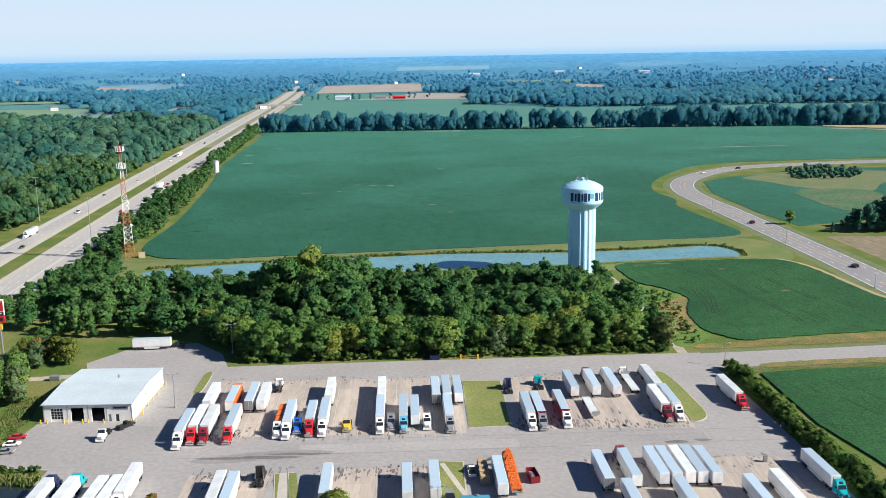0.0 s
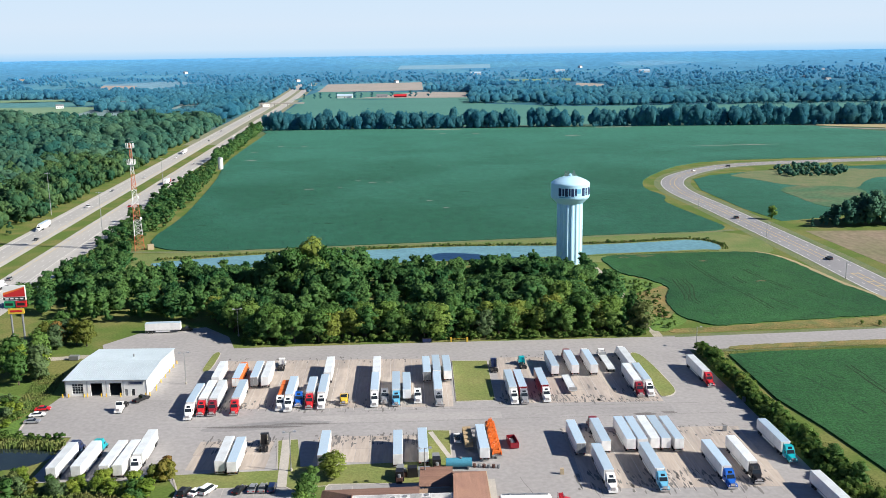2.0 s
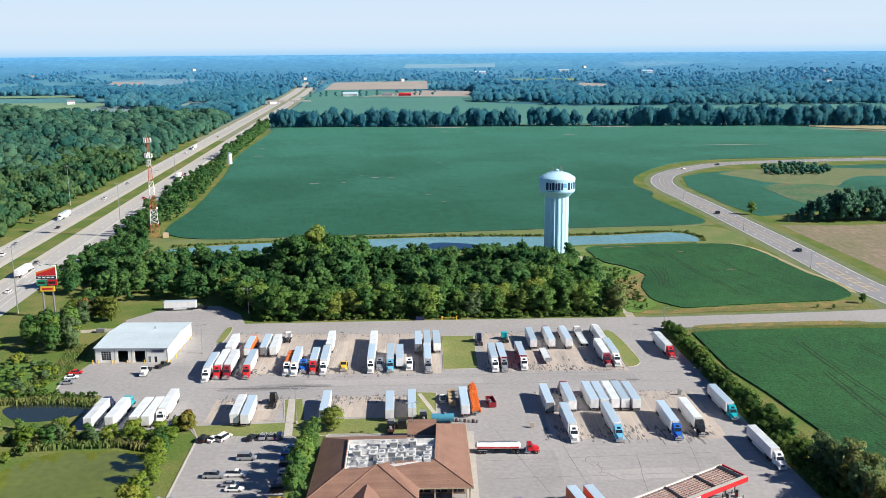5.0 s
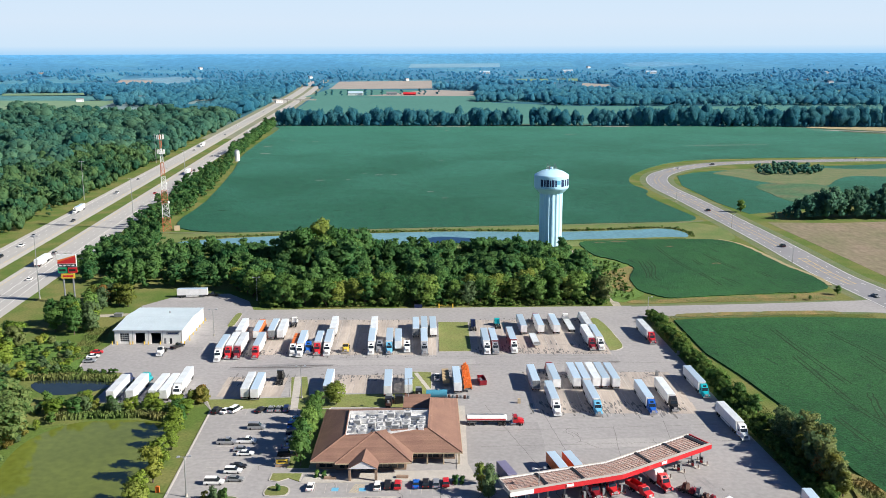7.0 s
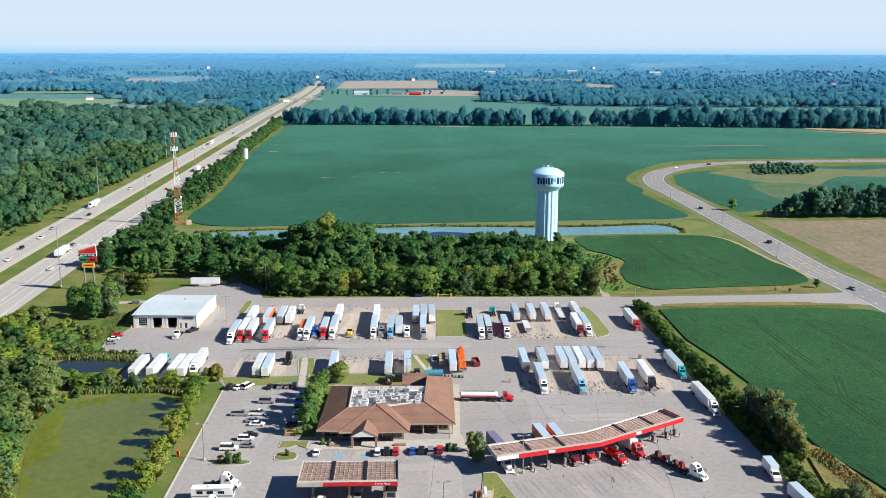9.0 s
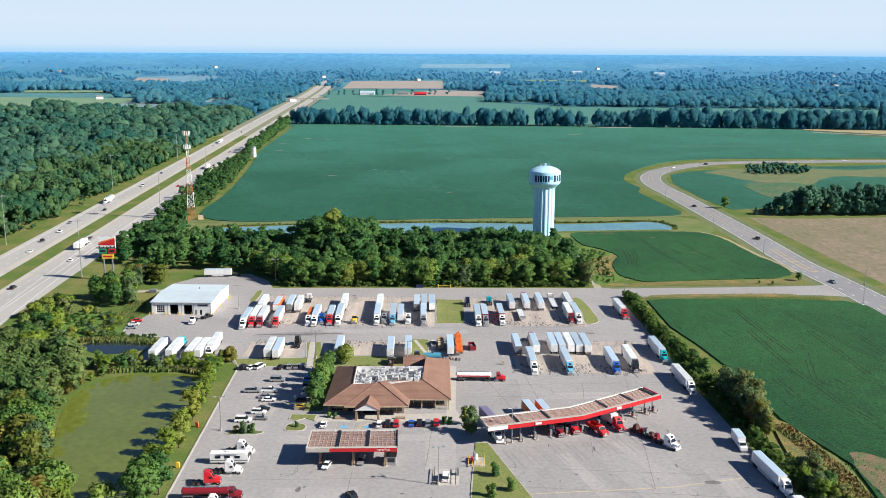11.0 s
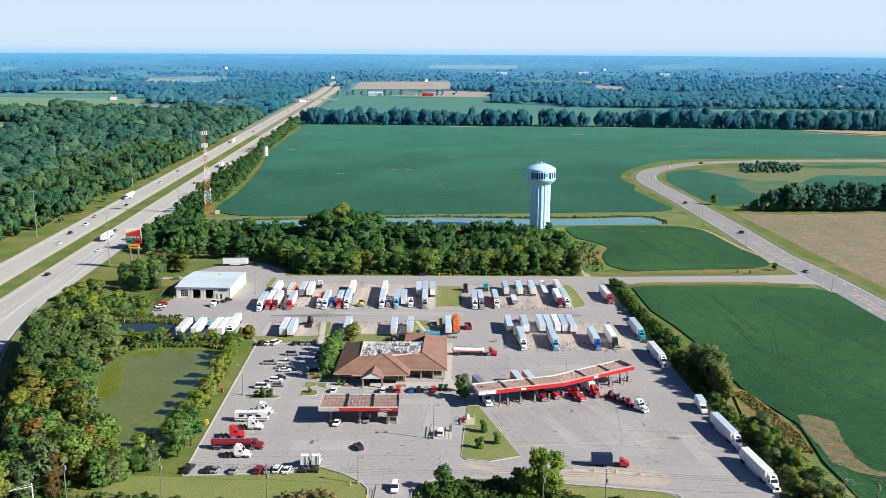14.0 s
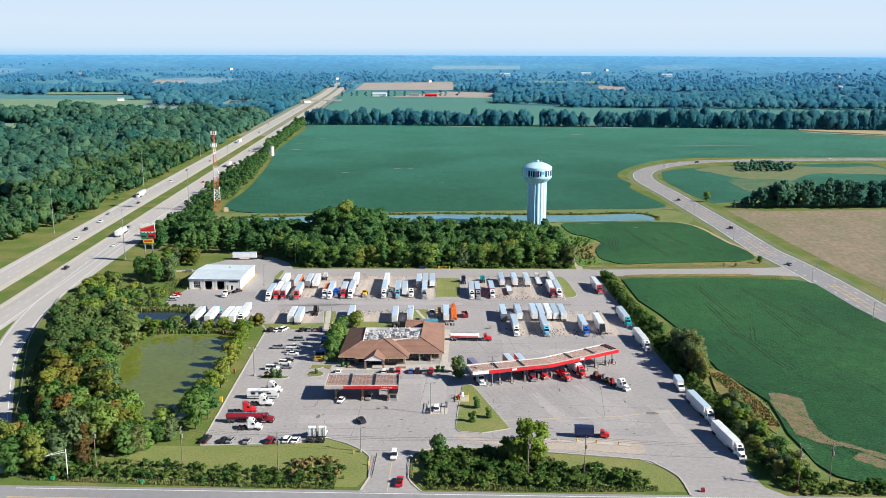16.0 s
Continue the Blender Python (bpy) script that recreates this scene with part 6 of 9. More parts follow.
truck_canopy()


# ---------------------------------------------------------------- vehicles
def shared_wheel(r, w, rim_mat):
    key = (r, w, rim_mat)
    if key not in WHEELS:
        tyre = mesh_of("wheel", Geo().turned([(r * 0.62, -w / 2), (r, -w / 2 + 0.04), (r, w / 2 - 0.04), (r * 0.62, w / 2)], 14), M["rubber"])
        rim = mesh_of("rim", Geo().turned([(r * 0.2, -w / 2 - 0.01), (r * 0.6, -w / 2 + 0.03), (r * 0.6, w / 2 - 0.03), (r * 0.2, w / 2 + 0.01)], 10), M[rim_mat])
        WHEELS[key] = (tyre, rim)
    return WHEELS[key]


WHEELS = {}


def wheel(t, x, y, r, w=0.28, rim_mat="steel", rim_on=True):
    tyre, rim = shared_wheel(r, w, rim_mat)
    ob = part("wheel", tyre, None, t)
    ob.matrix_basis = pose(x, y, r, 90, 0, 0)
    if rim_on:
        part("rim", rim, None, ob)


def trailer(side="white", roof="alu", length=16.15, reefer=False, height=4.1, doors="white"):
    def build(m):
        t = thing("semi_trailer", m, "long box semi-trailer parked in the yard", "trailer", "parked semi-trailers")
        h = length / 2
        part("body", Geo().box(-h, h, -1.29, 1.29, 1.15, height - 0.06, cut=0.06), M[side], t)
        part("roof", Geo().box(-h + 0.02, h - 0.02, -1.27, 1.27, height - 0.06, height, 0.05, 0.05), M[roof], t, "roof sheet of the trailer")
        part("bottom_rail", Geo().box(-h, h, -1.31, -1.28, 1.1, 1.3), M["steel"], t)
        part("bottom_rail", Geo().box(-h, h, 1.28, 1.31, 1.1, 1.3), M["steel"], t)
        for s in (-1, 1):
            part("rear_door", Geo().box(-h - 0.05, -h, min(0.02 * s, 1.22 * s), max(0.02 * s, 1.22 * s), 1.25, height - 0.2), M[doors], t)
            part("tail_light", Geo().box(-h - 0.06, -h, 1.0 * s - 0.1, 1.0 * s + 0.1, 1.02, 1.14), M["lamp_red"], t)
            part("landing_leg", Geo().box(h - 3.2, h - 3.0, 0.9 * s - 0.08, 0.9 * s + 0.08, 0.1, 1.15), M["grey"], t)
            for x in (-h + 1.3, -h + 2.6):
                wheel(t, x, 1.0 * s, 0.5, 0.5)
            part("side_skirt", Geo().box(-h + 4.0, h - 4.0, 1.26 * s - 0.02, 1.26 * s + 0.02, 0.5, 1.12), M[side], t)
        part("bogie", Geo().box(-h + 0.6, -h + 3.4, -0.55, 0.55, 0.6, 1.12), M["black"], t)
        part("rear_bumper", Geo().box(-h - 0.08, -h + 0.02, -1.15, 1.15, 0.55, 0.68).box(-h - 0.06, -h, -0.6, -0.5, 0.6, 1.1).box(-h - 0.06, -h, 0.5, 0.6, 0.6, 1.1), M["steel"], t)
        if reefer:
            part("cooling_unit", Geo().box(h, h + 0.55, -1.0, 1.0, 2.0, 3.95, 0.04, 0.1), M["white"], t, "front cooling unit")
        return t
    return build


def flatbed(load=None, length=14.6):
    def build(m):
        t = thing("flatbed_trailer", m, "low flatbed semi-trailer", "trailer", "parked flatbeds")
        h = length / 2
        part("deck", Geo().box(-h, h, -1.28, 1.28, 1.2, 1.42), M["fibre"], t)
        part("beam", Geo().box(-h + 0.4, h - 0.4, -0.5, 0.5, 0.75, 1.2), M["steel"], t)
        for s in (-1, 1):
            part("side_rail", Geo().box(-h, h, 1.28 * s - 0.05, 1.28 * s + 0.05, 1.15, 1.46), M["steel"], t)
            for x in (-h + 1.2, -h + 2.5):
                wheel(t, x, 1.0 * s, 0.5, 0.5)
            part("landing_leg", Geo().box(h - 3.2, h - 3.0, 0.9 * s - 0.08, 0.9 * s + 0.08, 0.1, 1.2), M["grey"], t)
        part("headboard", Geo().box(h - 0.1, h, -1.25, 1.25, 1.42, 2.4), M["steel"], t)
        if load:
            for i in range(3):
                part("load", Geo().box(-h + 0.6 + 4.6 * i, -h + 4.9 + 4.6 * i, -1.15, 1.15, 1.42, 3.2, 0.1, 0.1), M[load], t, "tarped load")
        return t
    return build


def tanker(body, length=12.4):
    def build(m):
        t = thing("tank_trailer", m, "cylindrical tank semi-trailer", "trailer", "tank trailers")
        h = length / 2
        g = Geo()
        rings_ = [(-h, 0.55), (-h + 0.25, 1.1), (-h + 0.4, 1.2), (h - 0.4, 1.2), (h - 0.25, 1.1), (h, 0.55)]
        n_ = 16
        for x, r in rings_:
            g.v += [(x, r * math.cos(6.2832 * i / n_), 2.15 + r * 0.82 * math.sin(6.2832 * i / n_)) for i in range(n_)]
        g.f = [(j * n_ + i, (j + 1) * n_ + i, (j + 1) * n_ + (i + 1) % n_, j * n_ + (i + 1) % n_) for j in range(5) for i in range(n_)] + [tuple(range(n_)), tuple(range(5 * n_, 6 * n_))[::-1]]
        part("tank", g, M[body], t, "painted cylindrical tank")
        if body == "white":
            for s in (-1, 1):
                part("band", Geo().box(-h + 0.4, h - 0.4, min(1.16 * s, 1.215 * s), max(1.16 * s, 1.215 * s), 1.72, 2.12), M["red"], t, "red stripe along the tank")
            part("rear_head", Geo().tube((-h - 0.05, 0, 2.15), (-h + 0.05, 0, 2.15), 0.62, n=12), M["red"], t)
        part("catwalk", Geo().box(-h + 0.8, h - 0.8, -0.3, 0.3, 3.14, 3.2), M["steel"], t)
        for i in range(3):
            part("hatch", Geo().tube((-h + 2.5 + i * 3.6, 0, 3.15), (-h + 2.5 + i * 3.6, 0, 3.35), 0.35, n=10), M["steel"], t)
        part("frame_rail", Geo().box(-h + 0.3, h - 0.3, -0.5, 0.5, 0.8, 1.25), M["black"], t)
        for s in (-1, 1):
            for x in (-h + 1.2, -h + 2.5):
                wheel(t, x, 1.0 * s, 0.5, 0.5)
            part("fender", Geo().box(-h + 0.5, -h + 3.2, 1.0 * s - 0.3, 1.0 * s + 0.3, 1.05, 1.13), M["steel"], t)
            part("landing_leg", Geo().box(h - 2.6, h - 2.45, 0.8 * s - 0.08, 0.8 * s + 0.08, 0.1, 1.2), M["grey"], t)
        part("valve_box", Geo().box(-1.2, 0.6, -0.9, 0.9, 0.5, 0.95), M["black"], t)
        return t
    return build


def tractor(paint, sleeper=True):
    def build(m):
        t = thing("truck_tractor", m, "%s conventional truck tractor" % PAINT[paint], "truck", "truck tractors")
        c, top = M[paint], 3.85 if sleeper else 2.95
        x0 = 0.0 if sleeper else 1.1
        part("chassis", Geo().box(-3.7, 4.1, -0.45, 0.45, 0.6, 0.95), M["black"], t)
        part("cab", Geo().side([(x0, 0.9), (x0, top - 0.15), (x0 + 0.35, top), (1.5, top - 0.12), (2.12, 3.0), (2.6, 2.12), (2.6, 0.9)], -1.2, 1.2, 0.14, 2.6), c, t, "painted sleeper cab")
        hood = Geo()
        hood.v = [(2.55, -1.0, 0.95), (2.55, 1.0, 0.95), (2.55, 0.95, 2.12), (2.55, -0.95, 2.12), (4.35, -0.72, 0.85), (4.35, 0.72, 0.85), (4.22, 0.62, 1.72), (4.22, -0.62, 1.72)]
        hood.f = [(0, 3, 2, 1), (4, 5, 6, 7), (3, 7, 6, 2), (0, 1, 5, 4), (0, 4, 7, 3), (1, 2, 6, 5)]
        part("hood", hood, c, t)
        glass = Geo().add([(2.16, -0.95, 2.98), (2.16, 0.95, 2.98), (2.63, 1.02, 2.14), (2.63, -1.02, 2.14), (2.08, -0.95, 2.95), (2.08, 0.95, 2.95), (2.55, 1.02, 2.1), (2.55, -1.02, 2.1)], [(0, 3, 2, 1), (4, 5, 6, 7), (0, 1, 5, 4), (2, 3, 7, 6), (0, 4, 7, 3), (1, 2, 6, 5)])
        part("windshield", glass, M["glass"], t)
        if sleeper:
            part("roof_window", Geo().add([(1.56, -0.5, 3.66), (1.56, 0.5, 3.66), (1.99, 0.55, 3.18), (1.99, -0.55, 3.18)], [(0, 3, 2, 1)]), M["glass"], t)
        for s in (-1, 1):
            part("side_window", Geo().box(1.35, 2.1, 1.205 * s - 0.02, 1.205 * s + 0.02, 2.05, 2.62), M["glass"], t)
            part("fender", Geo().side([(2.9, 0.75), (3.0, 1.15), (3.4, 1.3), (3.9, 1.25), (4.25, 1.0), (4.3, 0.75)], min(0.72 * s, 1.2 * s), max(0.72 * s, 1.2 * s)), c, t)
            part("fuel_tank", Geo().tube((0.3, 0.98 * s, 0.68), (1.9, 0.98 * s, 0.68), 0.34, n=12), M["chrome"], t)
            part("headlight", Geo().box(4.2, 4.32, 0.82 * s - 0.16, 0.82 * s + 0.16, 0.95, 1.15), M["lamp_clear"], t)
            part("exhaust_stack", Geo().tube((x0 - 0.2, 0.95 * s, 0.9), (x0 - 0.2, 0.95 * s, top + 0.1), 0.08, n=8), M["chrome"], t)
            wheel(t, 3.55, 1.02 * s, 0.52, 0.3, "chrome")
            for x in (-1.55, -2.9):
                wheel(t, x, 0.95 * s, 0.52, 0.58, "steel", x > -2)
        part("grille", Geo().box(4.3, 4.38, -0.55, 0.55, 0.9, 1.65), M["chrome"], t)
        part("bumper", Geo().box(4.2, 4.5, -1.2, 1.2, 0.35, 0.78, 0.04, 0.04), M["chrome"] if paint != "white" else M["white"], t)
        part("fifth_wheel", Geo().box(-2.8, -1.7, -0.5, 0.5, 0.95, 1.12), M["black"], t)
        return t
    return build


PAINT = dict(white="white", red="bright red", dark_red="dark red", blue="blue", sky_blue="light blue", navy="dark blue", teal="teal", black="black", orange="orange", yellow="yellow", silver="silver")
S, N = -87.3, 92.7


def put(kind, x, y, h, label="", z=0.075):
    return spawn(kind, KINDS[kind], pose(x, y, z, 0, 0, h), label)


KINDS = {}
for p_ in PAINT:
    KINDS["tractor_" + p_] = tractor(p_)
    KINDS["daycab_" + p_] = tractor(p_, False)
KINDS.update(
    box_white=trailer("white", "fibre"), box_alu=trailer("white", "alu"), box_reefer=trailer("white", "alu", 16.15, True, 4.1, "grey"),
    box_red=trailer("dark_red", "alu"), box_orange=trailer("orange", "alu", 14.6), box_short=trailer("white", "alu", 13.6), box_pup=trailer("white", "fibre", 10.6),
    box_lilac=trailer("lilac", "lilac", 8.5), flat=flatbed(), flat_rust=flatbed("dark_red", 14.6), flat_orange=flatbed("orange", 14.6),
    tank_red=tanker("dark_red", 12.6), tank_white=tanker("white", 12.4))


def rig(x, y, h, box, cab=None, label="", cab_label=""):
    """A trailer with its middle at x, y that faces h, and the tractor that it is coupled to."""
    put(box, x, y, h, label)
    if cab:
        k = {"box_short": 13.6, "box_pup": 10.6, "flat_rust": 14.6, "flat_orange": 14.6, "box_orange": 14.6, "tank_red": 12.6, "tank_white": 12.4, "flat": 14.6, "box_lilac": 8.5}.get(box, 16.15) / 2 + 0.75
        put(cab, x + k * math.cos(radians(h)), y + k * math.sin(radians(h)), h, cab_label)


W_BOX, A_BOX = "white box semi-trailer with a pale roof in the yard", "white box semi-trailer with a bluish metal roof"
# north row
rig(-74.4, 250.4, S, "box_alu", "tractor_white", A_BOX)
rig(-71.3, 253.4, S, "box_white", "tractor_red", W_BOX)
rig(-72.0, 272.2, N, "box_white", None, W_BOX)
rig(-68.0, 253.4, S, "box_white", "tractor_dark_red", W_BOX)
rig(-65.0, 270.2, N, "box_orange", "tractor_orange", "orange sided box trailer with a metal roof")
rig(-61.3, 253.6, S, "box_alu", "tractor_red", A_BOX)
rig(-59.4, 271.8, N, "box_reefer", None, "white refrigerated semi-trailer beside another trailer")
rig(-55.8, 271.6, N, "box_white", None, "white box trailer with a dark red front edge")
put("daycab_white", -53.5, 284.0, N)
rig(-48.0, 256.2, S, "flat_orange", "tractor_white", "flatbed trailer with an orange tarped load")
rig(-45.4, 256.0, S, "box_alu", "tractor_white", A_BOX)
put("tractor_blue", -42.3, 251.0, S)
rig(-39.1, 256.6, S, "box_short", "tractor_red", "short white box trailer with a metal roof")
rig(-35.5, 257.6, S, "box_alu", "tractor_white", A_BOX)
rig(-35.8, 275.4, N, "box_white", None, W_BOX)
rig(-19.2, 258.8, S, "box_alu", "tractor_white", A_BOX)
rig(-19.8, 275.2, N, "box_white", None, W_BOX)
put("tractor_silver", -15.8, 252.6, S)
rig(-12.5, 259.3, S, "box_alu", "tractor_sky_blue", A_BOX)
rig(-9.1, 258.4, S, "box_alu", None, "uncoupled white box trailer with a bluish metal roof")
put("tractor_white", -5.5, 252.6, S)
rig(-3.1, 274.6, N, "box_reefer", None, "white refrigerated semi-trailer with dark rear doors")
rig(0.7, 258.8, S, "box_alu", "tractor_silver", A_BOX)
rig(0.2, 275.8, N, "box_alu", None, A_BOX)
rig(3.7, 275.4, N, "box_alu", None, A_BOX)
put("tractor_navy", 19.8, 279.4, N)
put("daycab_teal", 29.8, 282.6, N)
rig(24.0, 259.6, S, "box_alu", "tractor_white", A_BOX)
rig(27.1, 259.6, S, "box_red", "tractor_silver", "dark red box trailer with a metal roof")
rig(34.1, 261.0, S, "box_red", "tractor_white", "dark red box trailer beside bare concrete")
rig(39.4, 278.8, N, "box_alu", None, A_BOX)
rig(46.2, 279.4, N, "box_alu", "tractor_dark_red", A_BOX)
rig(52.5, 279.4, N, "box_alu", "tractor_white", A_BOX)
rig(58.9, 281.6, N, "flat", "daycab_white", "empty grey flatbed trailer")
put("flat", 43.2, 262.0, S, "empty flatbed trailer standing alone")
rig(65.5, 281.4, N, "box_white", "tractor_white", W_BOX)
rig(63.7, 264.4, S, "box_white", "tractor_dark_red", W_BOX)
rig(67.0, 264.6, S, "box_alu", "tractor_white", A_BOX)
# east side
rig(87.5, 272.3, -86, "box_white", "tractor_red", "white box trailer parked along the hedge")
rig(92.9, 215.5, -86, "box_alu", "tractor_teal", "white box trailer with bluish roof along the hedge")
rig(95.2, 182.3, -85, "box_white", "tractor_white", "white box trailer with dark red rear lettering bars")
rig(102.4, 108.2, -82, "box_alu", "tractor_white", "white box trailer parked along the hedge")
rig(104.6, 81.4, -81, "box_white", "tractor_white", "white box trailer parked near the exit")
# middle group
for x, y, k in ((52.7, 218.6, "box_alu"), (55.8, 218.6, "box_alu"), (59.2, 218.9, "box_white"), (62.2, 218.9, "box_alu"), (65.6, 218.4, "box_alu")):
    rig(x, y, N, k, None, "white box trailer in a close group of five")
rig(56.3, 200.6, S, "box_reefer", "tractor_sky_blue", "white refrigerated trailer with a sooty roof")
rig(73.2, 201.6, S, "box_alu", "tractor_blue", A_BOX)
rig(80.5, 204.1, S, "box_white", "tractor_black", W_BOX)
rig(38.9, 216.4, N, "box_reefer", None, "white refrigerated trailer casting a long shadow")
rig(45.8, 217.6, N, "box_alu", "tractor_dark_red", A_BOX)
rig(43.5, 200.2, S, "box_alu", "tractor_white", A_BOX)
# behind the plaza
rig(-29.5, 211.2, N, "box_reefer", None, "white refrigerated trailer beside the lawn")
rig(-9.7, 210.9, N, "box_alu", None, A_BOX)
rig(-3.0, 212.2, N, "box_alu", None, A_BOX)
rig(13.1, 214.2, N, "box_alu", None, "box trailer with bluish roof beside orange machinery")
# south-west row
rig(-98.0, 205.6, 91, "box_white", "tractor_navy", W_BOX)
rig(-91.9, 206.3, 91, "box_white", "tractor_teal", W_BOX)
rig(-84.7, 206.4, 91, "box_white", None, W_BOX)
rig(-81.3, 206.6, 91, "box_white", None, W_BOX)
rig(-78.5, 213.6, S, "box_white", "tractor_white", W_BOX)
rig(-55.7, 208.2, N, "box_white", None, W_BOX)
rig(-52.4, 207.6, N, "box_alu", None, A_BOX)
put("tractor_black", -47.0, 217.6, N)
rig(-107.4, 328.4, 4, "box_short", None, "white box trailer standing alone behind the workshop")
rig(22.0, 181.3, 0, "tank_white", "daycab_red", "white fuel tank trailer with a red band")
# west parking
rig(-48.0, 90.4, 3, "tank_red", None, "dark red polished tank trailer")
put("tractor_white", -45.6, 84.6, 2)
put("daycab_dark_red", -43.0, 90.6, 3)
put("tractor_red", -50.6, 98.2, 10)
put("tractor_white", -46.6, 105.2, 2)
put("tractor_white", -46.4, 118.4, -4)
# truck fuel lanes
put("tractor_white", 28.2, 131.5, -72)
rig(40.2, 146.0, -76, "box_orange", None, "orange sided trailer at the pumps")
rig(44.5, 146.4, -76, "box_orange", "tractor_white", "orange sided trailer at the pumps")
put("tractor_dark_red", 47.2, 136.6, -74)
put("daycab_red", 51.7, 138.6, -72)
rig(63.6, 146.5, -70, "box_pup", "tractor_red", "short white trailer at the pumps")
put("box_lilac", 26.0, 143.0, -72, "short faded purple trailer behind the canopy")


def box_truck(paint, cargo, length=6.4, gap=0.0, roof="alu"):
    def build(m):
        t = thing("box_truck", m, "box truck with %s cargo box" % cargo.replace("_", " "), "truck", "box trucks")
        part("cargo_box", Geo().box(-length + 0.6, 0.6 - gap, -1.2, 1.2, 0.95, 3.6, cut=0.05), M[cargo], t)
        part("box_roof", Geo().box(-length + 0.62, 0.58 - gap, -1.18, 1.18, 3.6, 3.65), M[roof], t)
        part("cab", Geo().side([(0.75, 0.6), (0.75, 2.5), (1.7, 2.5), (2.2, 1.65), (3.3, 1.45), (3.4, 0.6)], -1.05, 1.05, 0.12, 2.0), M[paint], t)
        part("windshield", Geo().add([(1.76, -0.85, 2.44), (1.76, 0.85, 2.44), (2.24, 0.92, 1.68), (2.24, -0.92, 1.68)], [(0, 3, 2, 1)]), M["glass"], t)
        part("bumper", Geo().box(3.35, 3.5, -1.05, 1.05, 0.4, 0.7), M["chrome"], t)
        for s in (-1, 1):
            part("side_window", Geo().box(0.95, 1.7, 1.0 * s - 0.02, 1.0 * s + 0.02, 1.65, 2.3), M["glass"], t)
            part("headlight", Geo().box(3.36, 3.42, 0.75 * s - 0.15, 0.75 * s + 0.15, 0.85, 1.05), M["lamp_clear"], t)
            wheel(t, 2.55, 0.9 * s, 0.45, 0.28)
            wheel(t, -3.6, 0.85 * s, 0.45, 0.5)
        part("rear_door", Geo().box(-length + 0.55, -length + 0.6, -1.05, 1.05, 1.05, 3.45), M["silver"], t)
        part("chassis", Geo().box(-length + 0.7, 3.0, -0.45, 0.45, 0.55, 0.95), M["black"], t)
        return t
    return build


def dump_truck(paint):
    def build(m):
        t = thing("dump_truck", m, "red dump truck with an open bed", "truck")
        g = Geo()
        g.box(-4.6, 0.6, -1.2, 1.2, 1.1, 1.2)
        for s in (-1, 1):
            g.box(-4.6, 0.6, 1.2 * s - 0.06, 1.2 * s + 0.06, 1.1, 2.3)
        g.box(-4.66, -4.56, -1.2, 1.2, 1.1, 2.2).box(0.5, 0.62, -1.2, 1.2, 1.1, 2.7)
        part("bed", g, M[paint], t)
        part("cab", Geo().side([(0.9, 0.8), (0.9, 2.7), (2.0, 2.75), (2.5, 1.9), (4.0, 1.6), (4.1, 0.8)], -1.1, 1.1, 0.14, 2.2), M[paint], t)
        part("windshield", Geo().add([(2.06, -0.9, 2.68), (2.06, 0.9, 2.68), (2.54, 0.95, 1.94), (2.54, -0.95, 1.94)], [(0, 3, 2, 1)]), M["glass"], t)
        part("grille", Geo().box(4.08, 4.16, -0.5, 0.5, 0.9, 1.5), M["chrome"], t)
        part("bumper", Geo().box(4.05, 4.3, -1.15, 1.15, 0.4, 0.75), M["chrome"], t)
        part("chassis", Geo().box(-4.4, 3.6, -0.45, 0.45, 0.6, 1.05), M["black"], t)
        for s in (-1, 1):
            wheel(t, 3.1, 0.98 * s, 0.5, 0.3)
            for x in (-1.6, -2.9):
                wheel(t, x, 0.9 * s, 0.5, 0.55)
        return t
    return build


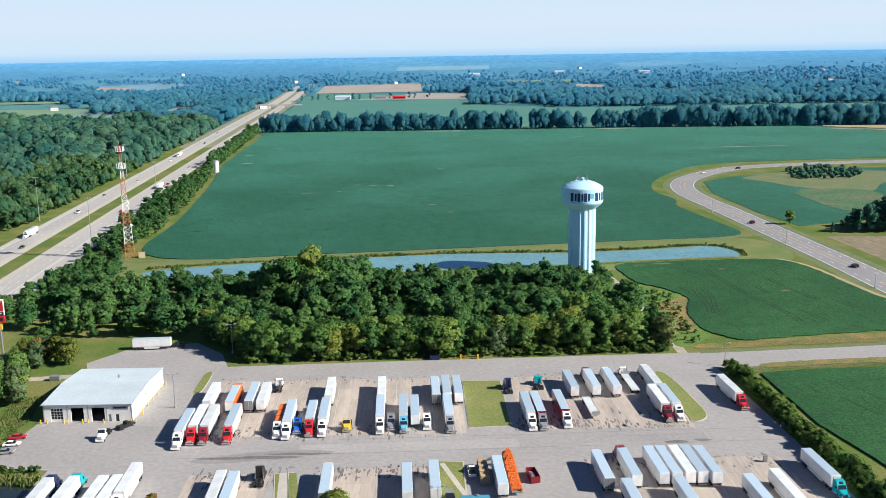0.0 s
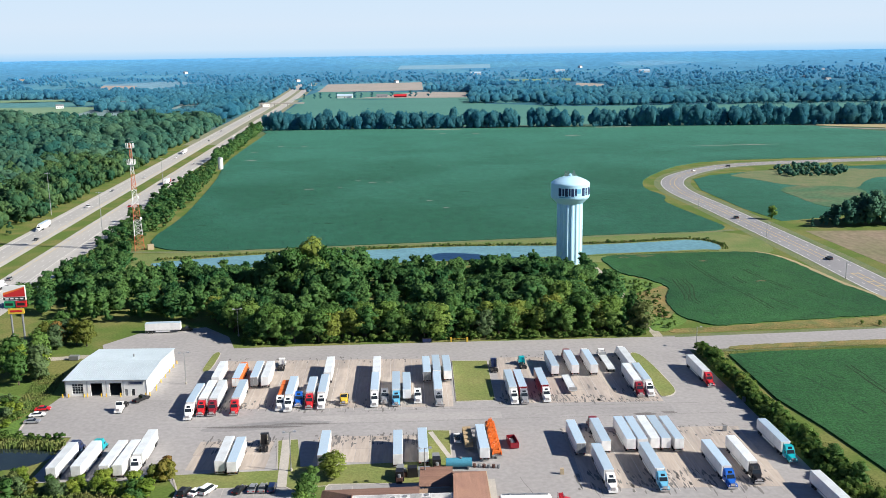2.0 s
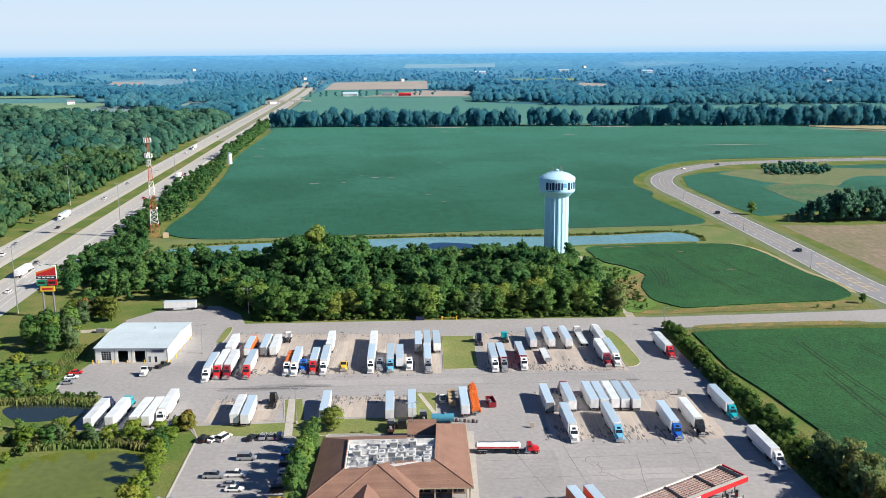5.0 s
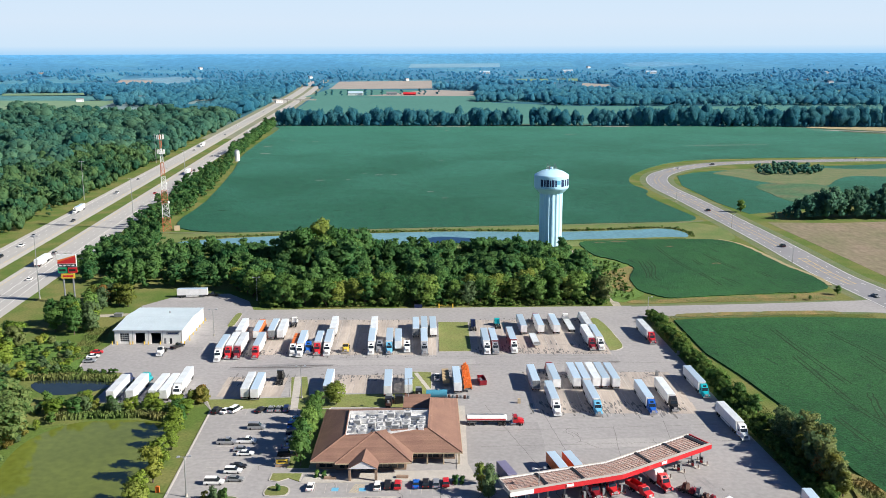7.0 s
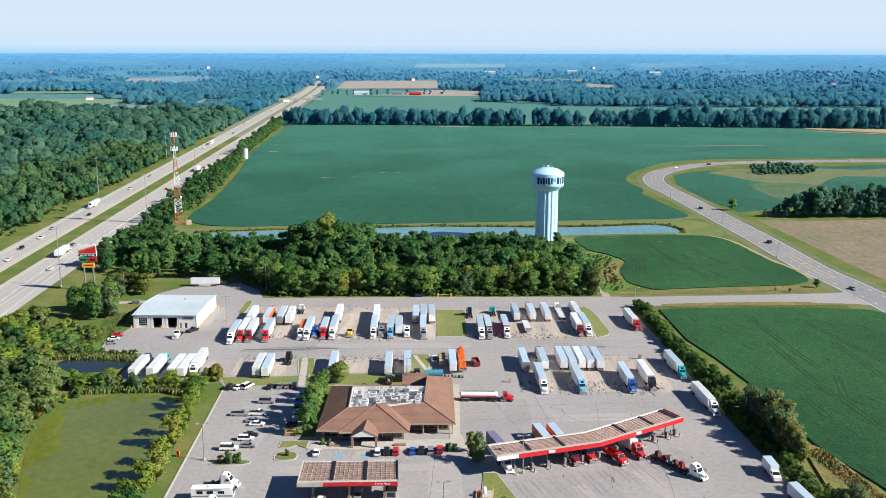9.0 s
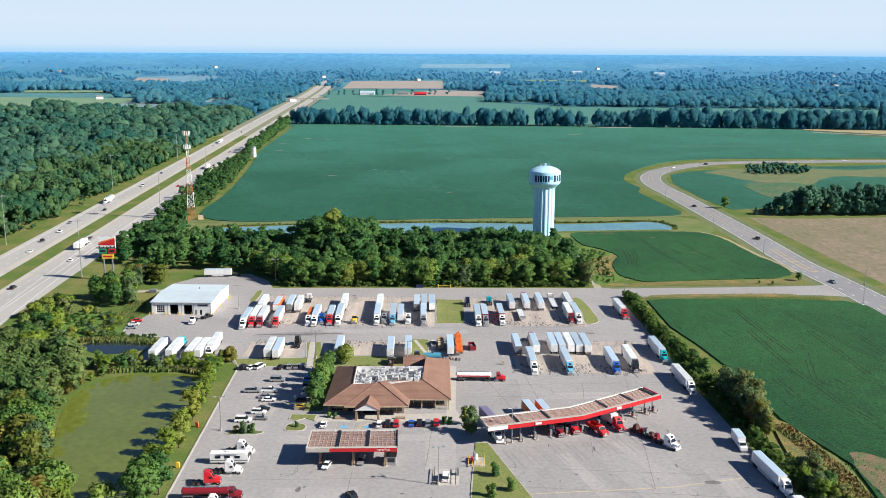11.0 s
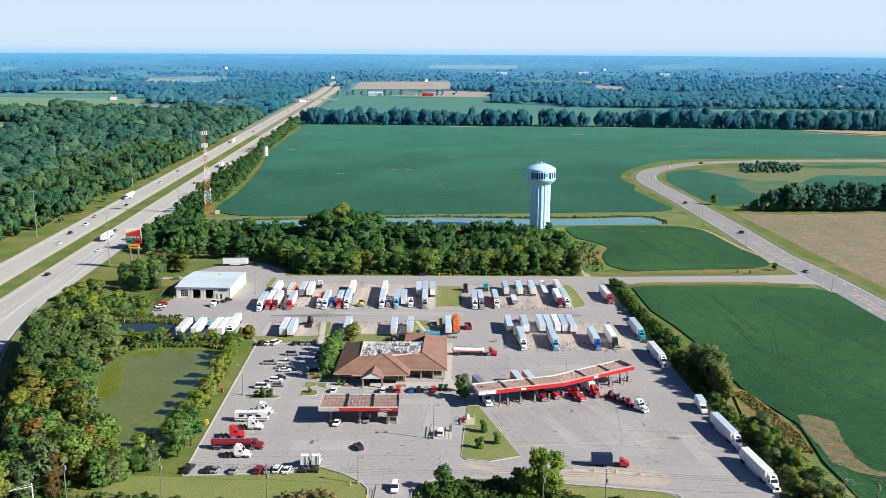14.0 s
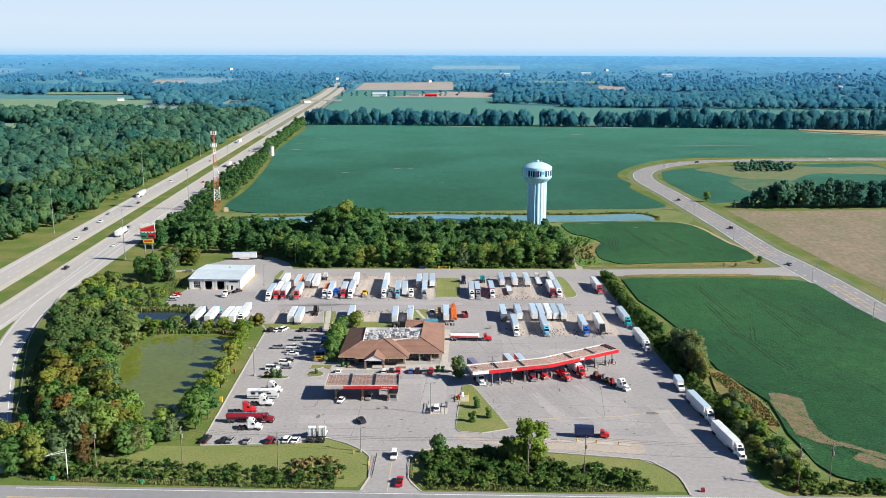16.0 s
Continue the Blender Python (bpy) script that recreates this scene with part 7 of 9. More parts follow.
def car(paint, shape="sedan"):
    L, Wd, H = dict(sedan=(4.7, 1.82, 1.45), suv=(4.7, 1.9, 1.75), van=(5.2, 2.0, 2.0), pickup=(5.7, 2.0, 1.85))[shape]

    def build(m):
        t = thing("car", m, "%s %s on the pavement" % (paint.replace("_", " ").replace("sky", "light"), shape if shape != "suv" else "sport utility car"), "car" if shape != "pickup" else "pickup", "parked cars")
        a, w = L / 2, Wd / 2
        z = {"sedan": 0.92, "suv": 1.05, "van": 1.1, "pickup": 1.1}[shape]
        c = M[paint]
        part("body", Geo().side([(-a, 0.35), (-a - 0.02, 0.7), (-a + 0.1, z - 0.05), (-a + 0.5, z), (a - 1.35, z), (a - 0.3, z - 0.16), (a, z - 0.35), (a + 0.02, 0.35)], -w, w, 0.08, 0.75), c, t, "painted car body")
        if shape == "sedan":
            g0, g1, r0, r1 = -a + 0.75, a - 1.25, -a + 1.35, a - 2.0
        elif shape == "pickup":
            g0, g1, r0, r1 = -0.3, a - 1.45, -0.1, a - 2.1
        else:
            g0, g1, r0, r1 = -a + 0.12, a - 1.15, -a + 0.35, a - 1.85
        gl = Geo()
        gl.v = [(g0, -w + 0.08, z), (g1, -w + 0.08, z), (g1, w - 0.08, z), (g0, w - 0.08, z), (r0, -w + 0.24, H - 0.04), (r1, -w + 0.24, H - 0.04), (r1, w - 0.24, H - 0.04), (r0, w - 0.24, H - 0.04)]
        gl.f = [(0, 1, 5, 4), (1, 2, 6, 5), (2, 3, 7, 6), (3, 0, 4, 7), (4, 5, 6, 7)]
        part("glazing", gl, M["glass"], t, "dark glass all round")
        part("roof", Geo().box(r0 - 0.08, r1 + 0.08, -w + 0.2, w - 0.2, H - 0.05, H, 0.1, 0.08), c, t)
        if shape == "pickup":
            part("bed_floor", Geo().box(-a + 0.15, -0.45, -w + 0.15, w - 0.15, z - 0.02, z + 0.01), M["black"], t, "dark open load bed")
        for s in (-1, 1):
            part("headlight", Geo().box(a - 0.12, a + 0.03, (w - 0.3) * s - 0.18, (w - 0.3) * s + 0.18, 0.6, 0.74), M["lamp_clear"], t)
            part("tail_light", Geo().box(-a - 0.04, -a + 0.08, (w - 0.25) * s - 0.16, (w - 0.25) * s + 0.16, 0.65, 0.85), M["lamp_red"], t)
            for x in (-a + 0.95, a - 0.9):
                wheel(t, x, (w - 0.1) * s, 0.34, 0.22, "steel", x > 0)
        part("bumper", Geo().box(a - 0.05, a + 0.06, -w + 0.1, w - 0.1, 0.32, 0.52), M["grey"], t)
        return t
    return build


for c_ in ("white", "black", "silver", "red", "dark_red", "blue", "sky_blue", "navy", "grey", "tan"):
    for s_ in ("sedan", "suv", "van", "pickup"):
        KINDS[c_ + "_" + s_] = car(c_, s_)
KINDS.update(box_truck_white=box_truck("white", "white"), box_truck_red=box_truck("red", "navy", 8.0, 2.0, "navy"), dump=dump_truck("red"))

put("box_truck_white", 100.2, 127.0, -89, "white box truck parked along the hedge")
put("box_truck_red", 65.6, 83.4, -2, "red truck with a dark blue cargo box")
put("dump", 59.6, 136.6, -62)
put("daycab_yellow", -28.4, 252.0, S, "yellow flatbed truck tractor")
put("daycab_white", -96.8, 248.0, S, "white service truck in front of the workshop")
put("black_pickup", -92.9, 254.5, 60)
put("red_sedan", -121.0, 247.5, 8)
put("white_sedan", -120.6, 242.6, 8)
put("silver_sedan", -120.0, 237.4, 8)
put("black_pickup", -99.2, 330.6, 3)
put("white_pickup", 6.4, 220.6, N)
# car park
for k, x, y, h in (("black_suv", -61.9, 190.2, 80), ("white_sedan", -58.9, 190.3, 65), ("white_van", -56.2, 191.2, 65), ("black_sedan", -48.3, 191.1, 70), ("silver_sedan", -45.2, 191.8, 90), ("grey_sedan", -42.7, 191.9, 90), ("navy_suv", -40.3, 191.9, 92), ("silver_van", -46.8, 177.5, 0), ("silver_pickup", -53.1, 166.7, 0), ("white_pickup", -47.5, 167.4, 0), ("silver_sedan", -47.6, 161.6, 0), ("white_sedan", -46.0, 158.9, 0), ("black_sedan", -46.2, 150.8, 0), ("white_suv", -46.9, 147.9, 0), ("grey_sedan", -45.3, 143.1, 0), ("white_van", -50.3, 141.2, 0), ("sky_blue_sedan", -35.6, 183.5, 8), ("blue_suv", -35.4, 178.5, 8), ("navy_suv", -34.9, 173.5, 8), ("silver_sedan", -34.6, 168.6, 8), ("navy_sedan", -34.4, 163.5, 8), ("black_suv", -34.6, 158.5, 8)):
    put(k, x, y, h)
for k, x, y, h in (("white_sedan", -24.8, 138.8, 91), ("white_suv", -7.5, 139.4, 91), ("black_suv", -4.9, 140.0, 91), ("red_suv", -2.3, 140.0, 91), ("blue_sedan", 2.4, 140.6, 91), ("black_suv", 4.9, 140.8, 91), ("silver_suv", 7.6, 140.8, 91), ("red_suv", 10.1, 141.4, 91), ("white_sedan", -19.5, 109.9, -100), ("silver_suv", -10.1, 113.0, -96), ("black_suv", -10.3, 92.1, 118), ("white_van", 2.9, 65.9, -90), ("red_pickup", 6.0, 48.8, 88), ("white_van", 13.9, 103.6, 88)):
    put(k, x, y, h)
for k, x, y, h in (("silver_sedan", -43.5, 74.6, 84), ("dark_red_suv", -36.5, 75.2, 84), ("silver_sedan", -33.8, 75.4, 84), ("white_suv", -31.4, 75.8, 84), ("white_sedan", -28.7, 75.6, 84), ("black_pickup", -56.6, 75.0, 84), ("black_sedan", -50.9, 74.8, 75), ("grey_sedan", -48.8, 74.9, 80)):
    put(k, x, y, h)
put("tractor_white", -24.1, 78.0, 90, "white tractor unit at the car park edge")
put("tractor_white", -20.9, 78.2, 90, "white tractor unit at the car park edge")


# highway and county road traffic, standing where it is most of the time
for k, off, y, up in (("white_sedan", -12, 380, 0), ("black_suv", -16, 410, 0), ("silver_sedan", -19.5, 470, 0), ("white_pickup", -15.6, 440, 0), ("black_sedan", -11.4, 520, 0), ("white_van", -15.4, 640, 0), ("grey_sedan", -19, 720, 0), ("white_sedan", -12, 800, 0), ("black_suv", 10.6, 300, 1), ("red_sedan", 14.5, 640, 1), ("white_sedan", 18.4, 360, 1), ("grey_suv", 10.4, 420, 1), ("white_sedan", 14.2, 900, 1), ("black_sedan", 18.4, 780, 1), ("white_suv", -16, 960, 0), ("white_van", 14, 1060, 1), ("grey_suv", -12, 1150, 0), ("white_van", -19, 1300, 0), ("black_suv", 18, 1250, 1), ("white_sedan", 14, 1400, 1), ("white_van", -15, 1600, 0), ("white_van", 12, 1700, 1)):
    put(k, HX(y) + off, y, 94.6 if up else -85.4, "", 0.08)
rig(HX(395) + 12.2, 395, 94.6, "box_white", "tractor_white", "white box trailer rolling on the highway")
rig(HX(560) - 19.6, 560, -85.4, "box_alu", "tractor_white", "white box trailer rolling on the highway")
rig(HX(760) + 16.4, 760, 94.6, "box_white", "tractor_red", "white box trailer rolling on the highway")
rig(HX(1010) - 15.6, 1010, -85.4, "box_white", "tractor_white", "white box trailer rolling on the highway")
rig(HX(1180) + 16.4, 1180, 94.6, "box_white", "tractor_blue", "white box trailer rolling on the highway")
for k, x, y, h in (("black_suv", 199.5, 440, 95), ("white_sedan", 224, 795, 40), ("black_suv", 262, 822, 200), ("white_sedan", 420, 866, 3), ("grey_sedan", 204, 330, -82), ("black_suv", 189, 560, 95)):
    put(k, x, y, h)


# machines and odd things
def camper(m):
    t = thing("motorhome", m, "white motorhome with dark side stripes", "motorhome")
    part("body", Geo().side([(-5.3, 0.6), (-5.3, 3.2), (4.6, 3.3), (5.2, 2.9), (5.4, 1.6), (5.4, 0.6)], -1.25, 1.25, 0.06, 2.8), M["white"], t)
    part("windshield", Geo().add([(5.23, -1.1, 2.85), (5.23, 1.1, 2.85), (5.44, 1.1, 1.65), (5.44, -1.1, 1.65)], [(0, 3, 2, 1)]), M["glass"], t)
    for s in (-1, 1):
        part("stripe", Geo().box(-5.2, 5.2, 1.26 * s - 0.015, 1.26 * s + 0.015, 1.0, 1.35), M["grey"], t)
        for x in (-3.8, -1.2, 1.6):
            part("window", Geo().box(x, x + 1.5, 1.26 * s - 0.02, 1.26 * s + 0.02, 1.8, 2.5), M["glass"], t)
        wheel(t, 3.7, 1.0 * s, 0.45, 0.3)
        wheel(t, -2.6, 1.0 * s, 0.45, 0.5)
    part("roof_unit", Geo().box(-1, 0.2, -0.4, 0.4, 3.25, 3.6, 0.1, 0.1), M["white"], t)
    part("awning", Geo().tube((-3.5, -1.35, 3.0), (2.5, -1.35, 3.0), 0.1, n=8), M["silver"], t)
    return t


camper(pose(-47.2, 111.8, 0.06, 0, 0, 3))


def crane_frame(m):
    t = thing("lifting_frame", m, "orange steel machine frames loaded on a trailer", "machinery")
    part("trailer_deck", Geo().box(-11, 11, -1.3, 1.3, 0.9, 1.2), M["grey"], t)
    for s in (-1, 1):
        part("main_beam", Geo().box(-10.8, 10.8, 1.15 * s - 0.16, 1.15 * s + 0.16, 1.2, 1.9), M["orange"], t)
        for x in (-6, -4.7, 5.0):
            wheel(t, x, 1.0 * s, 0.45, 0.4)
    for i in range(12):
        part("cross_member", Geo().box(-10.4 + 1.85 * i, -9.9 + 1.85 * i, -1.2, 1.2, 1.5, 2.3, 0.05, 0.2), M["orange"], t)
    for x, h in ((-9, 3.4), (-5.5, 3.8), (-2, 3.0), (2, 4.0), (6, 3.2), (9.4, 3.9)):
        part("upright", Geo().box(x - 0.3, x + 0.3, -0.9, 0.9, 1.9, h, 0.1, 0.45).tube((x - 0.8, -0.7, 2), (x + 0.9, -0.3, h), 0.12, n=6).tube((x + 0.8, 0.7, 2), (x - 0.9, 0.3, h), 0.12, n=6), M["orange"], t)
    return t


crane_frame(pose(16.4, 218.6, 0.06, 0, 0, S))


def skip(m):
    t = thing("skip_container", m, "red open skip half full of scrap", "skip")
    g = Geo().box(-2.8, 2.8, -1.15, 1.15, 0.2, 0.4)
    for s in (-1, 1):
        g.box(-2.8, 2.8, 1.15 * s - 0.06, 1.15 * s + 0.06, 0.2, 1.8)
        g.box(2.8 * s - 0.06, 2.8 * s + 0.06, -1.15, 1.15, 0.2, 1.8)
    part("tub", g, M["dark_red"], t)
    for i in range(6):
        part("scrap", Geo().box(-2.2 + 0.8 * i, -1.5 + 0.8 * i, -0.7 + 0.2 * (i % 3), 0.3 + 0.2 * (i % 3), 0.4, 1.1 + 0.15 * (i % 2), 0.1, 0.15), M["grey" if i % 2 else "silver"], t)
    return t


skip(pose(21.6, 217.0, 0.06, 0, 0, S + 6))


def lumber(m):
    t = thing("pallet_stack", m, "trailer stacked with pale wooden crates", "pallets")
    part("deck", Geo().box(-6, 6, -1.25, 1.25, 0.8, 1.05), M["grey"], t)
    for s in (-1, 1):
        for x in (-4, -2.8):
            wheel(t, x, 1.0 * s, 0.45, 0.4)
    for i in range(8):
        part("crate", Geo().box(-5.8 + 1.45 * i, -4.5 + 1.45 * i, -1.15, 1.15, 1.05, 2.3 + 0.25 * (i % 2)), M["wood"], t)
    return t


lumber(pose(9.3, 219.0, 0.06, 0, 0, S))


def storage_tank(m):
    t = thing("storage_tank", m, "blue horizontal storage tank on legs", "tank")
    part("tank", Geo().tube((-3.4, 0, 1.7), (3.4, 0, 1.7), 1.2, n=18), M["tank_blue"], t)
    for x in (-2.4, 2.4):
        part("saddle", Geo().box(x - 0.2, x + 0.2, -1, 1, 0, 1.0), M["grey"], t)
    part("manhole", Geo().tube((0.5, 0, 2.85), (0.5, 0, 3.15), 0.4, n=10), M["grey"], t)
    return t


M["tank_blue"] = mat("faded_blue_tank", (0.06, 0.25, 0.36), 0.5, vary=0.12, scale=0.6, fine=4)
storage_tank(pose(6.6, 202.6, 0.06, 0, 0, 2))


def machine(m):
    t = thing("compactor", m, "dark grey waste compactor and machinery", "machinery")
    part("hopper", Geo().box(-1.4, 1.4, -1.1, 1.1, 0, 2.6, 0.2, 0.1), M["black"], t)
    part("container", Geo().box(1.4, 4.6, -1.0, 1.0, 0.1, 2.1, 0.05, 0.05), M["grey"], t)
    part("frame", Geo().box(-2.4, -1.4, -0.8, 0.8, 0, 1.4), M["rust"], t)
    part("motor", Geo().tube((-1.9, 0, 1.4), (-1.9, 0, 2.2), 0.4, n=10), M["silver"], t)
    return t


for x, y, h in ((-5.4, 198.4, 5), (0.8, 203.4, 94), (-8.6, 196.6, 90)):
    spawn("compactor", machine, pose(x, y, 0.1, 0, 0, h))
for i in range(7):
    x, y = 9.4 + 1.25 * i, 203.4 - 0.15 * i
    d = thing("steel_drum", pose(x, y, 0.06, 0, 0, 30 * i), "rusty steel drum beside the trailer", "drum", "steel drums")
    part("shell", Geo().turned([(0.42, 0), (0.45, 0.3), (0.42, 0.32), (0.45, 0.62), (0.42, 0.64), (0.42, 0.95)], 12), M["rust" if i % 2 else "grey"], d)


def farm_machine(m):
    t = thing("farm_machine", m, "dismantled farm machine carried on a lowboy trailer", "machinery")
    part("lowboy", Geo().box(-6.5, 6.5, -1.25, 1.25, 0.6, 0.85), M["black"], t)
    for s in (-1, 1):
        for x in (-5.6, -4.4):
            wheel(t, x, 1.0 * s, 0.45, 0.4)
    for i, (x, h, c) in enumerate(((-4.4, 2.6, "rust"), (-2.2, 2.0, "dark_red"), (-0.2, 2.9, "grey"), (1.8, 2.2, "rust"), (4.0, 2.6, "dark_red"))):
        part("implement", Geo().box(x - 0.8, x + 0.8, -1.0 + 0.1 * i, 0.9, 0.85, h, 0.3, 0.35).tube((x, -1.2, 1.4), (x, 1.2, 1.6), 0.3, n=9), M[c], t)
        part("arm", Geo().tube((x - 0.8, 0.4, 1.2), (x + 0.7, -0.3, h + 0.5), 0.12, n=6), M["grey"], t)
    part("gooseneck", Geo().box(6.3, 8.2, -0.7, 0.7, 0.85, 1.35), M["black"], t)
    return t


farm_machine(pose(74.0, 134.0, 0.06, 0, 0, -55))
put("tractor_white", 78.6, 127.6, -50)


def propane(m):
    t = thing("propane_cage", m, "white propane tank inside a yellow post guard", "gas tank")
    part("pad", Geo().box(-2.4, 2.4, -3, 3, 0, 0.12), M["kerb"], t)
    part("tank", Geo().tube((0, -2.0, 1.2), (0, 2.0, 1.2), 0.55, n=14), M["white"], t)
    for x in (-2.2, 2.2):
        for y in (-2.8, -1.4, 0, 1.4, 2.8):
            part("guard_post", Geo().tube((x, y, 0.1), (x, y, 1.5), 0.1, n=7), M["yellow"], t)
    for x in (-1.1, 0, 1.1):
        part("guard_post", Geo().tube((x, -2.8, 0.1), (x, -2.8, 1.5), 0.1, n=7), M["yellow"], t)
    part("pump_box", Geo().box(-1.6, -0.9, -0.5, 0.5, 0.1, 1.5), M["red"], t)
    return t


propane(pose(22.3, 114.2, 0.2))


def lawn_sign(m):
    t = thing("lawn_sign", m, "low yellow and grey sign board on the corner lawn", "sign")
    part("base", Geo().box(-2.0, 2.0, -0.4, 0.4, 0, 0.5, 0.05, 0.05), M["brick"], t)
    board = part("board", Geo().box(-1.9, 1.9, -0.18, 0.18, 0.5, 2.3, 0, 0, 0.05), M["grey"], t)
    part("face", Geo().box(-1.6, 1.6, -0.22, -0.18, 0.75, 2.1), M["yellow"], board)
    part("lettering_bar", Geo().box(-1.1, 1.1, -0.25, -0.22, 1.2, 1.6), M["black"], board)
    return t


lawn_sign(pose(-34.3, 151.6, 0.2, 0, 0, 4))


def scale_island(m):
    t = thing("service_island", m, "service island with pipe rails and cabinets", "service island")
    part("pad", Geo().box(-3.6, 3.6, -5, 5, 0, 0.14, 0, 0, 0.6), M["kerb"], t)
    for x in (-3.2, 2.6):
        part("rail", Geo().box(x - 0.08, x + 0.08, -4.5, 4.5, 0.95, 1.1), M["black"], t)
        for y in (-4.5, -1.5, 1.5, 4.5):
            part("rail_post", Geo().tube((x, y, 0.14), (x, y, 1.05), 0.07, n=6), M["black"], t)
    part("cabinet", Geo().box(2.8, 3.5, 1.0, 2.2, 0.14, 2.2), M["grey"], t)
    part("bin", Geo().tube((-2.2, -3.8, 0.14), (-2.2, -3.8, 1.1), 0.35, n=10), M["rust"], t)
    return t


scale_island(pose(14.0, 104.5, 0.06))


# ---------------------------------------------------------------- trees
def ico(sub=1):
    bm = bmesh.new()
    bmesh.ops.create_icosphere(bm, subdivisions=sub, radius=1.0)
    v = np.array([p.co[:] for p in bm.verts])
    f = np.array([[p.index for p in q.verts] for q in bm.faces])
    bm.free()
    return v, f


ICO0, ICO1 = ico(1), ico(2)
if len(ICO0[0]) > 20:
    raise RuntimeError("template")
nr = np.random.RandomState(4)


def mesh_np(name, v, f, material, soft=False, normals=None):
    me = bpy.data.meshes.new(name)
    me.vertices.add(len(v))
    me.vertices.foreach_set("co", v.astype(np.float32).ravel())
    k = f.shape[1]
    me.loops.add(f.size)
    me.loops.foreach_set("vertex_index", f.astype(np.int32).ravel())
    me.polygons.add(len(f))
    me.polygons.foreach_set("loop_start", np.arange(0, f.size, k, dtype=np.int32))
    me.materials.append(material)
    if soft or normals is not None:
        me.polygons.foreach_set("use_smooth", np.ones(len(f), dtype=bool))
    me.update(calc_edges=True)
    if normals is not None:
        me.normals_split_custom_set_from_vertices(normals.astype(np.float32).tolist())
    return me


def unit(a):
    return a / np.maximum(np.linalg.norm(a, axis=1)[:, None], 1e-6)


def crown(height, spread, low, lobes, leaves, size, seed, shape="round"):
    """A crown of many leaf clumps round uneven lobes, hollow between them."""
    r = np.random.RandomState(seed)
    V, F, N = [], [], []
    base = 0
    mid = (height + low) / 2
    for k in range(lobes):
        a = r.uniform(0, 6.283)
        u = r.uniform(-1, 1) if k else 0.9
        if shape == "cone":
            w = (1 - (u + 1) / 2) * 0.95 + 0.08
        else:
            w = math.sqrt(max(0.0, 1 - 0.85 * u * u))
        d = spread * 0.78 * w * math.sqrt(r.uniform(0.15, 1))
        c = np.array([d * math.cos(a), d * math.sin(a), mid + u * (height - low) * 0.42])
        rad = spread * r.uniform(0.19, 0.36) * (0.75 if shape == "cone" else 1)
        # leaf quads over the lobe
        n = leaves
        dirs = r.normal(size=(n, 3))
        dirs[:, 2] = np.abs(dirs[:, 2]) * 0.8 - 0.25
        dirs /= np.linalg.norm(dirs, axis=1)[:, None]
        pos = c + dirs * rad * r.uniform(0.55, 1.32, (n, 1)) * np.array([1, 1, 1.05])
        nrm = unit(dirs + r.normal(scale=0.5, size=(n, 3)))
        nrm *= np.where((nrm * dirs).sum(1) < 0, -1.0, 1.0)[:, None]
        t1 = unit(np.cross(nrm, r.normal(size=(n, 3))))
        t2 = np.cross(nrm, t1)
        s = size * r.uniform(0.6, 1.2, (n, 1))
        q = np.stack([pos + t1 * s, pos - t1 * s * 0.5 + t2 * s * 0.87, pos - t1 * s * 0.6 - t2 * s * 0.8], 1).reshape(-1, 3)
        out = unit(pos - np.array([0, 0, mid]))
        N.append(np.repeat(unit(0.42 * dirs + 0.45 * out + 0.2 * nrm + np.array([0, 0, 0.35])), 3, 0))
        V.append(q)
        F.append(np.arange(3 * n).reshape(-1, 3) + base)
        base += 3 * n
    return np.concatenate(V), np.concatenate(F), np.concatenate(N)


def core(height, spread, low, lobes, seed, shape="round"):
    """The shaded inside of a crown: uneven blobs that stop the light."""
    r = np.random.RandomState(seed)
    V, F, N, base = [], [], [], 0
    for k in range(lobes):
        u = -0.8 + 1.5 * k / max(1, lobes - 1)
        w = math.sqrt(1 - 0.7 * u * u) if shape != "cone" else 0.9 * (1 - (u + 1) / 2) + 0.1
        a = r.uniform(0, 6.283)
        v = ICO0[0] * r.uniform(0.75, 1.15, (len(ICO0[0]), 1))
        v = v * np.array([spread * 0.42 * w, spread * 0.42 * w, (height - low) * 0.17])
        v = v + np.array([0.12 * spread * w * math.cos(a), 0.12 * spread * w * math.sin(a), (height + low) / 2 + u * (height - low) * 0.40])
        V.append(v)
        N.append(unit(ICO0[0] + np.array([0, 0, 0.1])))
        F.append(ICO0[1] + base)
        base += len(v)
    return np.concatenate(V), np.concatenate(F), np.concatenate(N)


